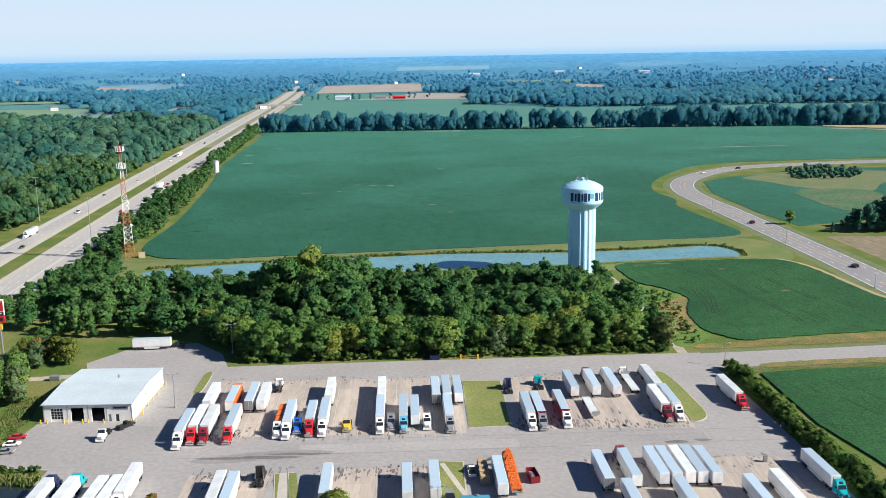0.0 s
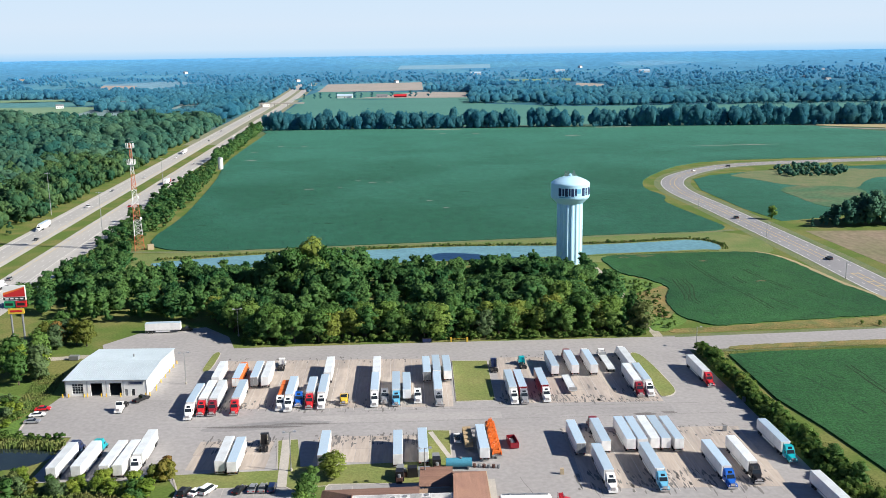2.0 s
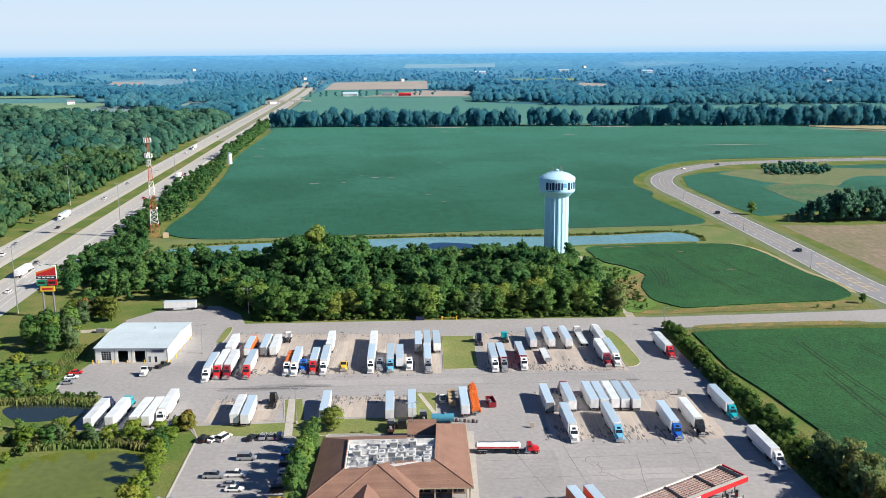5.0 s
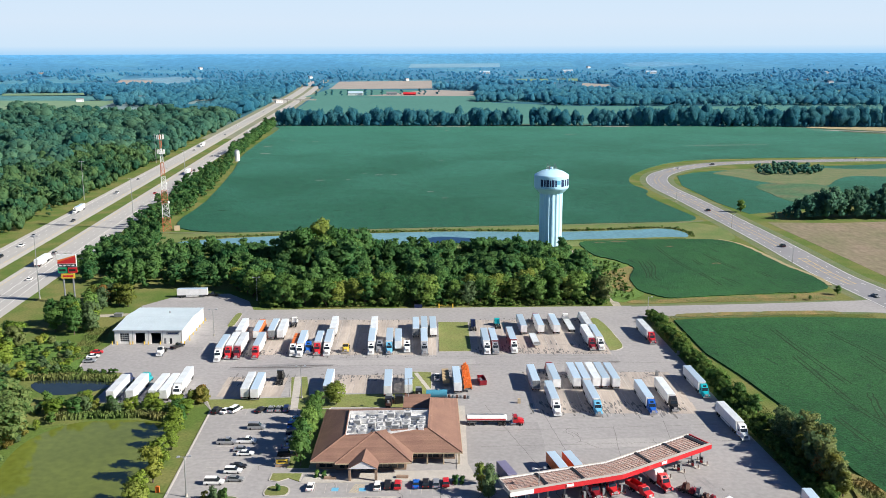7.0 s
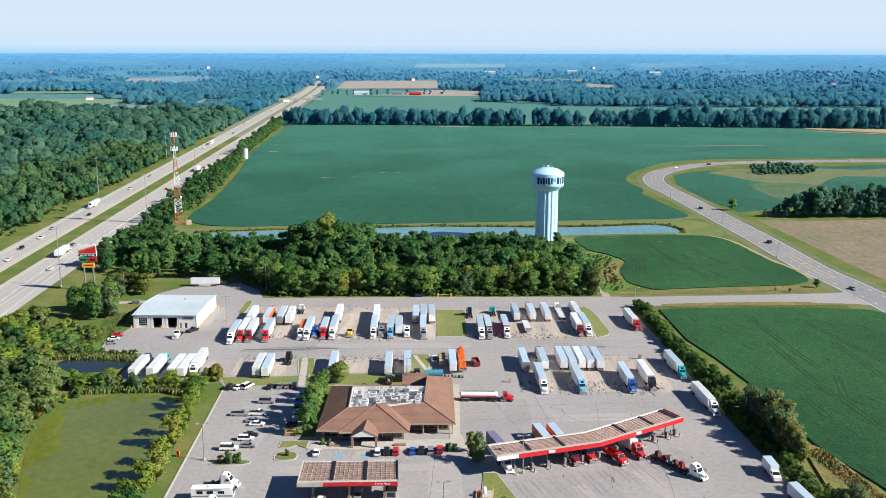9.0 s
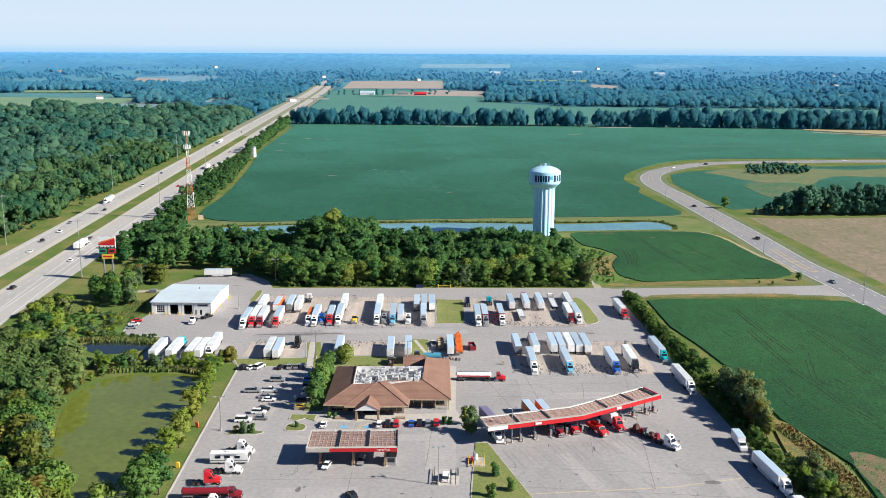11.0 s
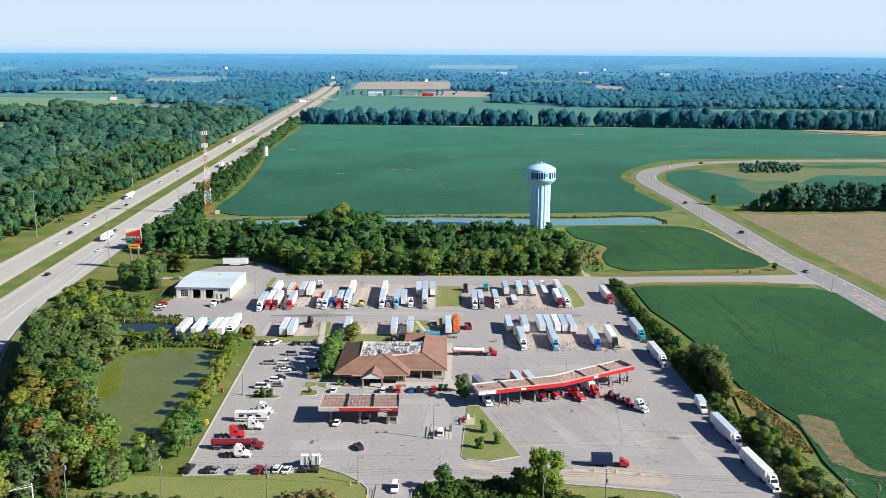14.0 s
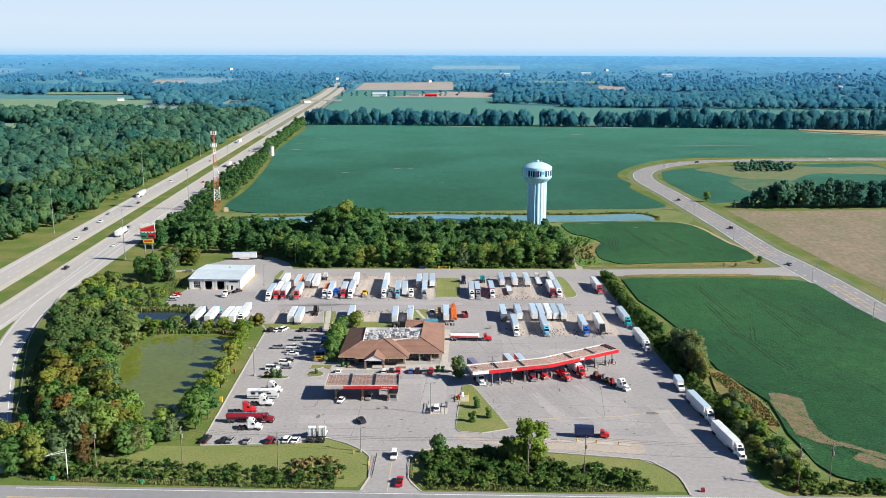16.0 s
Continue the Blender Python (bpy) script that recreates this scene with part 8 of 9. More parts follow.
def dome(height, spread, low, lobes, leaves, size, seed):
    """A closed rounded crown: one main swelling, smaller ones round it, and loose sprays of leaves at the rim."""
    r = np.random.RandomState(seed)
    V, F, N, base = [], [], [], 0
    deep = height - low
    mid = np.array([0, 0, low + 0.5 * deep])
    for k in range(lobes):
        if k == 0:
            c, rad = mid, np.array([0.66 * spread, 0.66 * spread, 0.46 * deep])
        else:
            a = 2.4 * k + r.uniform(-0.5, 0.5)
            u = r.uniform(-0.22, 0.34)
            d = spread * 0.56 * math.sqrt(1 - min(0.9, 2.2 * abs(u)))
            c = mid + np.array([d * math.cos(a), d * math.sin(a), u * deep])
            rad = np.array([spread * 0.42, spread * 0.42, deep * 0.24]) * r.uniform(0.75, 1.2)
        v = c + ICO0[0] * r.uniform(0.82, 1.2, (len(ICO0[0]), 1)) * rad
        V.append(v)
        N.append(unit(0.6 * ICO0[0] + 0.4 * unit(v - mid)))
        F.append(ICO0[1] + base)
        base += len(v)
        n = leaves
        if n:
            dirs = r.normal(size=(n, 3))
            dirs[:, 2] = np.abs(dirs[:, 2]) - 0.3
            dirs = unit(dirs)
            pos = c + dirs * rad * r.uniform(0.92, 1.22, (n, 1))
            nrm = unit(dirs + r.normal(scale=0.5, size=(n, 3)))
            t1 = unit(np.cross(nrm, r.normal(size=(n, 3))))
            t2 = np.cross(nrm, t1)
            s = size * r.uniform(0.6, 1.2, (n, 1))
            V.append(np.stack([pos + t1 * s, pos - t1 * s * 0.5 + t2 * s * 0.87, pos - t1 * s * 0.6 - t2 * s * 0.8], 1).reshape(-1, 3))
            N.append(np.repeat(unit(dirs * 0.7 + nrm * 0.3), 3, 0))
            F.append(np.arange(3 * n).reshape(-1, 3) + base)
            base += 3 * n
    return np.concatenate(V), np.concatenate(F), np.concatenate(N)


def trunk_geo(height, low, spread, r0, seed):
    r = random.Random(seed)
    g = Geo().tube((0, 0, 0), (0.15, 0.1, low + 1), r0, r0 * 0.7, 7).tube((0.15, 0.1, low + 1), (0.1, 0, height * 0.8), r0 * 0.7, r0 * 0.2, 6)
    for k in range(5):
        a, z = r.uniform(0, 6.28), low + r.uniform(-0.3, 0.3) * (height - low) * 0.3 + 1
        g.tube((0.1, 0.05, z), (spread * 0.6 * math.cos(a), spread * 0.6 * math.sin(a), z + (height - low) * 0.35), r0 * 0.35, r0 * 0.12, 5)
    return g


TREES = {}


def tree_kind(key, height, spread, low, lobes, leaves, size, seed, leaf="leaf", shape="round", label="broad green leafy tree", name="tree", category="tree", r0=None):
    def build(m):
        t = thing(name, m, label, category, "trees and bushes")
        part("trunk", trunk_geo(height, low, spread, r0 or 0.02 * height + 0.05, seed), M["bark"], t)
        v, f, nn = shape_of(key)
        part("crown", mesh_np("crown", v, f, M[leaf], True, nn), None, t)
        return t
    KINDS[key] = build
    TREES[key] = (height, (height, spread, low, lobes, leaves, size, seed, shape))


SHAPES = {}


def shape_of(key):
    """Leaves and shaded inside of one kind of crown, as triangles."""
    if key not in SHAPES:
        height, spread, low, lobes, leaves, size, seed, shape = TREES[key][1]
        if shape == "dome":
            SHAPES[key] = dome(height, spread, low, lobes, leaves, size, seed)
            return SHAPES[key]
        v, f, a = crown(height, spread, low, lobes, leaves, size, seed, shape)
        v2, f2, a2 = core(height, spread, low, 4 if leaves > 40 else 2 if leaves > 12 else 1, seed + 1, shape)
        SHAPES[key] = (np.concatenate([v, v2]), np.concatenate([f, f2 + len(v)]), np.concatenate([a, a2]))
    return SHAPES[key]


def joined(name, label, material, entries, flat=0.0, mean=(0, 0, 1)):
    """Trees that stand too close to be told apart, as one mass of leaves. Entries: kind, x, y, height, width.
    flat: how far the shading normals turn to mean instead of following each crown, which lowers contrast."""
    r = random.Random(len(entries))
    V, F, N, base = [], [], [], 0
    for kind, x, y, h, wide in entries:
        v, f, nn = shape_of(kind)
        k, a = h / TREES[kind][0], r.uniform(0, 6.283)
        c, q = math.cos(a) * k * wide, math.sin(a) * k * wide
        V.append(np.stack([x + v[:, 0] * c - v[:, 1] * q, y + v[:, 0] * q + v[:, 1] * c, v[:, 2] * k + gz(x, y)], 1))
        c, q = math.cos(a), math.sin(a)
        N.append(np.stack([nn[:, 0] * c - nn[:, 1] * q, nn[:, 0] * q + nn[:, 1] * c, nn[:, 2]], 1))
        F.append(f + base)
        base += len(v)
    N = unit(np.concatenate(N) * (1 - flat) + np.array(mean) * flat)
    ob = new(name, mesh_np(name, np.concatenate(V), np.concatenate(F), M[material], True, N))
    return tagged(ob, label, "woods", "", "stuff")


tree_kind("lite_a", 12, 4.6, 1.4, 23, 44, 0.62, 31)
tree_kind("lite_b", 12, 4.0, 1.0, 22, 44, 0.58, 32)
tree_kind("lite_c", 12, 3.4, 0.8, 20, 42, 0.56, 33, shape="cone")
tree_kind("mini_a", 12, 4.6, 0.8, 12, 17, 1.05, 41)
tree_kind("mini_b", 12, 4.0, 0.8, 12, 17, 1.0, 42)
tree_kind("shrub", 3, 2.0, 0.1, 8, 25, 0.41, 11)
for k_, h_ in enumerate((5.0, 4.5, 4.0, 5.4)):
    tree_kind("wood_" + "abcd"[k_], 12, h_, 0.2, 7, 14, 0.70, 60 + k_, shape="dome")
    tree_kind("micro_" + "abcd"[k_], 12, h_ + 0.2, 0.0, 4, 7, 0.95, 70 + k_, shape="dome")
    tree_kind("nano_" + "abcd"[k_], 12, h_ + 0.6, 0.0, 2, 0, 1.0, 80 + k_, shape="dome")
    tree_kind("haze_" + "abcd"[k_], 12, h_ + 0.4, 0.0, 3, 2, 1.2, 100 + k_, shape="dome")
    tree_kind("copse_" + "abcd"[k_], 12, h_, 0.1, 10, 16, 0.6, 90 + k_, shape="dome")
tree_kind("birch", 12, 3.8, 0.8, 26, 60, 0.4, 9, "leaf_lime", label="tall feathery pale green tree")
tree_kind("lime", 12, 4.4, 0.8, 26, 66, 0.45, 14, "leaf_lime", label="bright yellow-green leafy tree")
tree_kind("bush_lime", 3, 2.0, 0.1, 9, 72, 0.27, 15, "leaf_lime", label="low bright yellow-green bush", name="bush", category="bush", r0=0.08)
tree_kind("olive", 12, 4.2, 0.6, 28, 66, 0.42, 16, "leaf_pale", label="pale olive-green feathery tree")
tree_kind("rust", 12, 3.4, 0.8, 24, 64, 0.43, 8, "leaf_rust", shape="cone", label="tree with rust-brown autumn leaves")
tree_kind("oak_a", 12, 4.6, 1.6, 28, 68, 0.47, 1)
tree_kind("oak_b", 12, 4.2, 1.2, 26, 68, 0.45, 2)
tree_kind("oak_c", 12, 5.0, 1.5, 30, 66, 0.49, 3)
tree_kind("ash_a", 12, 3.2, 0.8, 24, 66, 0.42, 4, shape="cone", label="slender green pointed tree")
tree_kind("ash_b", 12, 3.6, 1.0, 24, 66, 0.44, 5, shape="cone", label="slender green pointed tree")
tree_kind("willow", 12, 5.0, 0.6, 30, 68, 0.46, 6, "leaf_blue", label="grey-green spreading willow tree")
tree_kind("gold", 12, 4.2, 1.0, 26, 66, 0.45, 7, "leaf_gold", label="tree with leaves turning yellow and brown")
tree_kind("bush", 3, 2.0, 0.1, 9, 72, 0.27, 10, label="low rounded green bush", name="bush", category="bush", r0=0.08)
tree_kind("bush_gold", 3, 2.0, 0.1, 9, 72, 0.27, 12, "leaf_gold", label="low rounded yellowing bush", name="bush", category="bush", r0=0.08)
tree_kind("bush_grey", 3, 2.0, 0.1, 9, 72, 0.27, 13, "leaf_blue", label="low rounded grey-green shrub", name="bush", category="bush", r0=0.08)
tr = random.Random(21)


def plant(kind, x, y, h, wide=1.0, z=0.0):
    base_h = TREES[kind][0]
    k = h / base_h
    m = pose(x, y, z, 0, 0, tr.uniform(0, 360)) @ Matrix.Diagonal((k * wide, k * wide, k, 1))
    if kind in PROTO:
        ob = copy_thing(PROTO[kind], pose(0, 0, 0))
    else:
        ob = PROTO[kind] = KINDS[kind](pose(0, 0, 0))
    ob.matrix_basis = m
    return ob


PLACED = []


def grove(poly, count, kinds, h0, h1, gap, wide=(0.85, 1.2), height_at=None, mass=None, single=None):
    """Trees at random inside an outline, no two nearer than gap."""
    xs, ys_ = [p[0] for p in poly], [p[1] for p in poly]
    made, tries = 0, 0
    while made < count and tries < count * 40:
        tries += 1
        x, y = tr.uniform(min(xs), max(xs)), tr.uniform(min(ys_), max(ys_))
        if not inside(x, y, poly) or any((x - a) ** 2 + (y - b_) ** 2 < gap * gap for a, b_ in PLACED[-900:]):
            continue
        PLACED.append((x, y))
        h = tr.uniform(h0, h1)
        if height_at:
            h *= height_at(x, y)
        kind, w = tr.choice(kinds), tr.uniform(*wide)
        if mass is None or (single and single(x, y)):
            plant(kind, x, y, h, w)
        else:
            mass.append((kind if kind in LITE + MINI + MICRO + WOODY + COPSE + ["shrub"] else tr.choice(LITE), x, y, h, w))
        made += 1


GREENS = ["oak_a", "oak_b", "oak_c", "oak_a", "oak_b", "ash_a", "ash_b", "willow", "oak_c", "oak_a", "oak_b", "gold"]
MINI = ["mini_a", "mini_b"]
MICRO = ["micro_a", "micro_b", "micro_c", "micro_d"]
WOODY = ["wood_a", "wood_b", "wood_c", "wood_d"]
FARRY = ["haze_a", "haze_b", "haze_c", "haze_d"]
NANO = ["nano_a", "nano_b", "nano_c", "nano_d"]
COPSE = ["copse_a", "copse_b", "copse_c", "copse_d"]
scrub, scrub_dry, hedge = [], [], []
LITE = ["lite_a", "lite_b", "lite_c", "lite_a"]
mid, belt, row, edge, grove_trees = [], [], [], [], []
# middle wood
TALL = lambda x, y: (1.5 if (x + 52) ** 2 + (y - 375) ** 2 < 500 else 1.2 if (x - 55) ** 2 + (y - 345) ** 2 < 500 else 1.0) * (0.8 if y > 395 else 1.0)
grove([(-92, 341), (-76, 322), (-74, 311.5), (-20, 314.5), (40, 317.5), (79, 320), (79, 328), (40, 326), (-20, 323), (-70, 320), (-72, 330), (-90, 348)], 62, GREENS[:-1], 10, 13.5, 4.2, (0.95, 1.3), TALL)
grove([(-132, 338), (-112, 336), (-90, 344), (-74, 326), (-20, 323), (40, 326), (79, 328), (79, 345), (76, 385), (60, 418), (20, 416), (-20, 414), (-70, 412), (-110, 415), (-150, 420), (-158, 380), (-150, 345)], 290, LITE, 8.5, 14.5, 4.6, (0.95, 1.35), TALL, mid)
for x, y, h in ((-64, 375, 23), (-56, 384, 25), (-47, 376, 23), (-52, 366, 21), (-40, 384, 18), (50, 338, 16), (58, 347, 16), (45, 350, 15), (66, 340, 13), (-61, 362, 16)):
    plant("oak_c", x, y, h, 0.95)
grove([(-74, 309.5), (80, 315), (80, 318), (-74, 312)], 70, ["shrub"], 1.4, 3.4, 1.7, (1.0, 1.4), None, scrub, lambda x, y: False)
grove([(-150, 418), (-100, 416), (60, 420), (75, 432), (-20, 430), (-100, 428), (-150, 428)], 55, LITE, 4, 8.0, 3.2, (0.85, 1.2), None, mid)
plant("ash_a", 48.3, 436, 9, 0.8)
# west of the workshop, ramp side
grove([(-150, 264), (-134, 266), (-130, 285), (-134, 292), (-146, 290), (-154, 280)], 9, ["oak_b", "willow", "oak_a", "lime"], 8, 13, 4.6, (0.9, 1.15))
grove([(-170, 262), (-158, 268), (-150, 240), (-146, 214), (-140, 204), (-152, 200), (-162, 226)], 34, ["oak_a", "willow", "lime", "oak_b", "bush_lime", "willow"], 4.0, 8.5, 3.2, (1.0, 1.3))
grove([(-150, 262), (-134, 262), (-126, 246), (-125, 228), (-136, 216), (-146, 206), (-150, 232)], 40, ["bush_lime", "bush", "bush_lime", "bush_grey"], 1.2, 3.4, 2.2, (1.0, 1.5))
grove([(-148, 308), (-131, 306), (-131, 318), (-146, 322)], 8, ["oak_b", "willow", "gold"], 9, 12, 3.6)
grove([(-180, 360), (-162, 345), (-152, 380), (-158, 440), (-160, 470), (-178, 470)], 42, LITE, 8, 13, 4.4, (0.95, 1.3), None, mid)
# belt between ramp and green pond
WEST_RAIL = [(-168, 203), (-161, 178), (-154, 160), (-143, 133), (-133, 110), (-125, 90), (-115, 68), (-110, 57)]


def rail_x(y):
    for (x0, y0), (x1, y1) in zip(WEST_RAIL, WEST_RAIL[1:]):
        if y1 <= y <= y0:
            return x0 + (x1 - x0) * (y - y0) / (y1 - y0)
    return -170.0 if y > 200 else -108.0


grove([(-166, 240), (-160, 250), (-157, 228), (-150, 200), (-136, 197), (-128, 196), (-118, 186), (-115, 160), (-112, 138), (-102, 112), (-92, 90), (-80, 80), (-84, 66), (-98, 60), (-104, 70), (-113, 90), (-121, 108), (-131, 132), (-141, 155), (-148, 175), (-156, 200)], 175, GREENS + ["willow", "gold", "lime", "lime", "gold"], 9, 14.5, 4.0, (0.95, 1.3), lambda x, y: (0.66 if y > 185 else 1.0) * (0.72 if x < rail_x(y) + 12 else 1.0), belt, lambda x, y: y < 132)
for x, y, h, k in ((-112, 86, 11, "gold"), (-88, 60, 12, "rust"), (-86.5, 54, 9.5, "rust"), (-84, 66, 8, "gold"), (-96, 95, 15, "gold"), (-100, 104, 14, "willow"), (-105, 62, 8, "rust")):
    plant(k, x, y, h, 1.05)
grove([(-112, 70), (-98, 60), (-92, 52), (-104, 47), (-118, 60)], 14, GREENS + ["gold"], 8, 13, 3.6)
grove([(-80, 80), (-70, 82), (-66, 78), (-72, 66), (-86, 64)], 10, ["oak_a", "bush", "oak_b", "willow"], 5, 8.5, 3.0)
for x, y, h in ((-62.5, 84, 13.5), (-61, 92, 12), (-64, 98, 11), (-65.5, 114, 9), (-64.5, 121, 10), (-66, 130, 8.5), (-66.6, 142, 10), (-67, 150, 9), (-68, 163, 8), (-69, 171, 9), (-70, 177, 8)):
    plant("oak_a" if y < 90 else tr.choice(["lime", "lime", "lime", "oak_b"]), x, y, h, 1.05)
grove([(-128, 184), (-110, 187), (-80, 188), (-70, 182), (-70, 196), (-100, 196), (-106, 199), (-126, 199)], 40, ["lime", "bush_lime", "bush", "willow", "oak_b", "lime"], 2.2, 5.2, 2.6, (1.0, 1.4))
grove([(-72, 196), (-66, 197), (-65, 204), (-72, 204)], 5, ["bush_gold", "willow"], 4, 5.5, 1.6)
grove([(-134, 232), (-125, 229), (-106, 225.5), (-106, 222.5), (-128, 225), (-136, 218)], 40, ["shrub"], 0.8, 1.9, 1.5, (1.0, 1.4), None, scrub, lambda x, y: False)
for k_ in range(22):
    y = 86 + 4.5 * k_
    x = float(np.interp(y, (86, 93, 113, 139, 161, 174, 184), (-86, -91.5, -100.5, -110.5, -114.5, -111.5, -104))) - tr.uniform(0.5, 3.0)
    plant(tr.choice(["lime", "bush_lime", "willow", "oak_b", "bush", "gold"]), x, y, tr.uniform(2.6, 6.4), 1.2)
# round the plaza
for x, y, h in ((-29.5, 152, 10), (-30, 158, 11), (-29.4, 164, 11.5), (-30, 170, 10), (-29.6, 176, 10), (-30, 182, 9), (-29.5, 188, 8)):
    plant("oak_b", x, y, h, 0.85)
plant("oak_a", -25.3, 197.0, 7.2, 1.35)
plant("oak_c", -27.2, 200.4, 5.6, 1.1)
plant("willow", 21.0, 134.0, 8.8, 0.72)
plant("gold", 19.4, 136.4, 5.0, 0.9)
plant("oak_b", 19.0, 141.5, 6, 0.9)
for x, y, h, k in ((12.8, 141.6, 2.4, "bush"), (14.5, 141.6, 2.2, "bush"), (-24, 145.2, 2, "bush"), (-22, 145.2, 1.8, "bush"), (-48, 132.6, 3.4, "bush_grey"), (-45.5, 132.7, 2.8, "bush"), (-50.5, 132.4, 2.2, "bush_gold"), (-33, 137.5, 1.8, "bush"), (27.2, 106, 3.6, "bush"), (31.2, 97.5, 3.4, "bush"), (26.4, 93.8, 3.4, "bush"), (-47, 119, 1.8, "bush")):
    plant(k, x, y, h, 0.9)
# along the front road
SCRUB_W = [(-84, 58), (-64, 57), (-46, 54.5), (-34, 54.5), (-23, 56.5), (-15, 59), (-11, 57.5), (-10, 50), (-12, 46.3), (-42, 46.4), (-72, 47.5), (-86, 49)]
SCRUB_E = [(12, 66), (16, 69), (30, 71), (42, 64.5), (53, 59.5), (66, 58), (72, 56.5), (76, 50), (52, 47.6), (12, 47.6)]
grove(SCRUB_W, 150, ["shrub"], 0.8, 2.3, 1.4, (1.0, 1.4), None, scrub, lambda x, y: False)
grove(SCRUB_E, 215, ["shrub"], 1.0, 3.1, 1.45, (1.0, 1.4), None, scrub, lambda x, y: False)
grove([(-150, 258), (-130, 256), (-124, 236), (-138, 214), (-150, 204), (-156, 230)], 26, ["shrub"], 0.9, 2.6, 2.5, (1.0, 1.5), None, scrub, lambda x, y: False)
grove([(-108, 60), (-84, 60), (-84, 47), (-96, 47), (-104, 51)], 80, ["shrub"], 1.2, 3.8, 1.6, (0.9, 1.3), None, scrub, lambda x, y: False)
grove([(-27, 60), (-15, 62), (-12, 59), (-12, 48), (-24, 50)], 30, ["shrub"], 1.4, 2.8, 1.6, (0.9, 1.2), None, scrub_dry, lambda x, y: False)
grove([(18, 69), (30, 70), (34, 67), (20, 66)], 10, ["shrub"], 1.4, 2.4, 1.6, (0.9, 1.2), None, scrub_dry, lambda x, y: False)
grove([(40, 66), (54, 62), (52, 59), (40, 62)], 10, ["shrub"], 1.4, 2.4, 1.6, (0.9, 1.2), None, scrub_dry, lambda x, y: False)
for x, y, h, k in ((16, 66.5, 7, "oak_a"), (42, 62, 14.5, "birch"), (45.5, 63.5, 13, "birch"), (39, 62, 9.5, "birch"), (36, 66, 7, "oak_b"), (-98, 54, 8, "willow"), (-101, 50, 6, "gold")):
    plant(k, x, y, h, 1.0)
# east hedge
grove([(93.5, 297), (97, 297), (100.5, 240), (104, 200), (107, 178), (102.5, 178), (98.5, 220), (96, 250)], 110, ["shrub"], 2.0, 4.4, 1.5, (1.0, 1.4), None, scrub, lambda x, y: False)
grove([(96.5, 240), (99.6, 178), (103.2, 139), (106.2, 104), (110, 104), (107, 139), (103, 178), (99.5, 240)], 110, ["shrub"], 1.4, 3.6, 1.5, (1.0, 1.4), None, scrub, lambda x, y: False)
for x, y, h in ((99.6, 232, 5.5), (101.5, 214, 6), (103, 200, 6.5), (97.6, 258, 5), (104.5, 188, 7)):
    plant("oak_b", x, y, h, 1.1)
grove([(104, 178), (109, 178), (112, 152), (109.5, 120), (105.5, 122), (104, 150)], 22, ["olive", "olive", "gold", "willow"], 6.5, 11.5, 3.0)
for x, y, h in ((110, 160, 13), (112, 152, 12.5), (109, 145, 11), (109.5, 137, 9)):
    plant("olive", x, y, h, 0.95)
grove([(106, 112), (113, 112), (116.5, 104), (117, 92), (119, 79), (121, 66), (123, 53), (118, 50), (112, 58), (110, 85)], 40, ["oak_b", "willow", "lime", "olive", "oak_c"], 3.6, 7.5, 2.5, (0.95, 1.25))
grove([(105.5, 122), (111, 118), (117, 95), (121, 75), (125, 55), (114, 50), (109, 80)], 60, ["shrub"], 1.6, 3.2, 1.8, (1.0, 1.4), None, scrub, lambda x, y: False)
grove([(116, 50), (124, 52), (190, 51), (190, 48), (116, 47)], 60, ["shrub"], 1.3, 2.8, 1.8, (1.0, 1.5), None, scrub, lambda x, y: False)
grove([(84.5, 322), (96, 326), (96, 340), (97, 372), (100, 385), (94, 400), (86, 402), (85, 350)], 70, ["shrub"], 0.6, 1.9, 1.5, (1.0, 1.5), None, scrub, lambda x, y: False)
for x, y, h in ((210, 555, 8.5), (188, 333, 4.5), (172, 324, 2.2), (166, 326, 1.8)):
    plant("oak_b", x, y, h, 1.2)
grove([(-150, 458), (-82, 474.5), (-43, 479.5), (0, 485.5), (66, 484.5), (104, 488.5), (140, 496), (153, 489), (156, 478), (158, 480), (155, 494), (141, 500), (104, 492), (66, 488), (0, 489), (-43, 483), (-82, 478), (-150, 462)], 120, ["shrub"], 0.7, 1.7, 1.0, (1.0, 1.5), None, scrub, lambda x, y: False)
# highway belt beside the big field
grove([(-186, 474), (-170, 498), (-177, 604), (-198, 775), (-208, 848), (-217, 848), (-213, 712), (-204, 600), (-195, 500)], 190, MINI, 5.5, 10, 3.6, (0.95, 1.3), None, edge)
grove([(-216, 885), (-224, 885), (-256, 1260), (-268, 1300), (-252, 1300)], 110, MINI, 8, 14, 4.4, (1.0, 1.4), None, edge)
# field hedgerow far off
for a, b_, n_ in ((-250, 108, 96), (126, 205, 22), (212, 660, 128)):
    for i in range(n_):
        x = a + (b_ - a) * (i + 0.5) / n_ + tr.uniform(-2.5, 2.5)
        if 186 < x < 214 and i % 2:
            continue
        h = tr.uniform(15, 28) * (1.12 if x > 260 else 1.0)
        row.append((tr.choice(COPSE), x, 1303 - 0.065 * max(0, x - 110) + tr.uniform(-7, 7), h, tr.uniform(0.75, 1.1)))
        row.append((tr.choice(MICRO), x + tr.uniform(-3, 3), 1298 - 0.065 * max(0, x - 110) + tr.uniform(-3, 3), tr.uniform(4, 9), tr.uniform(1.2, 1.8)))
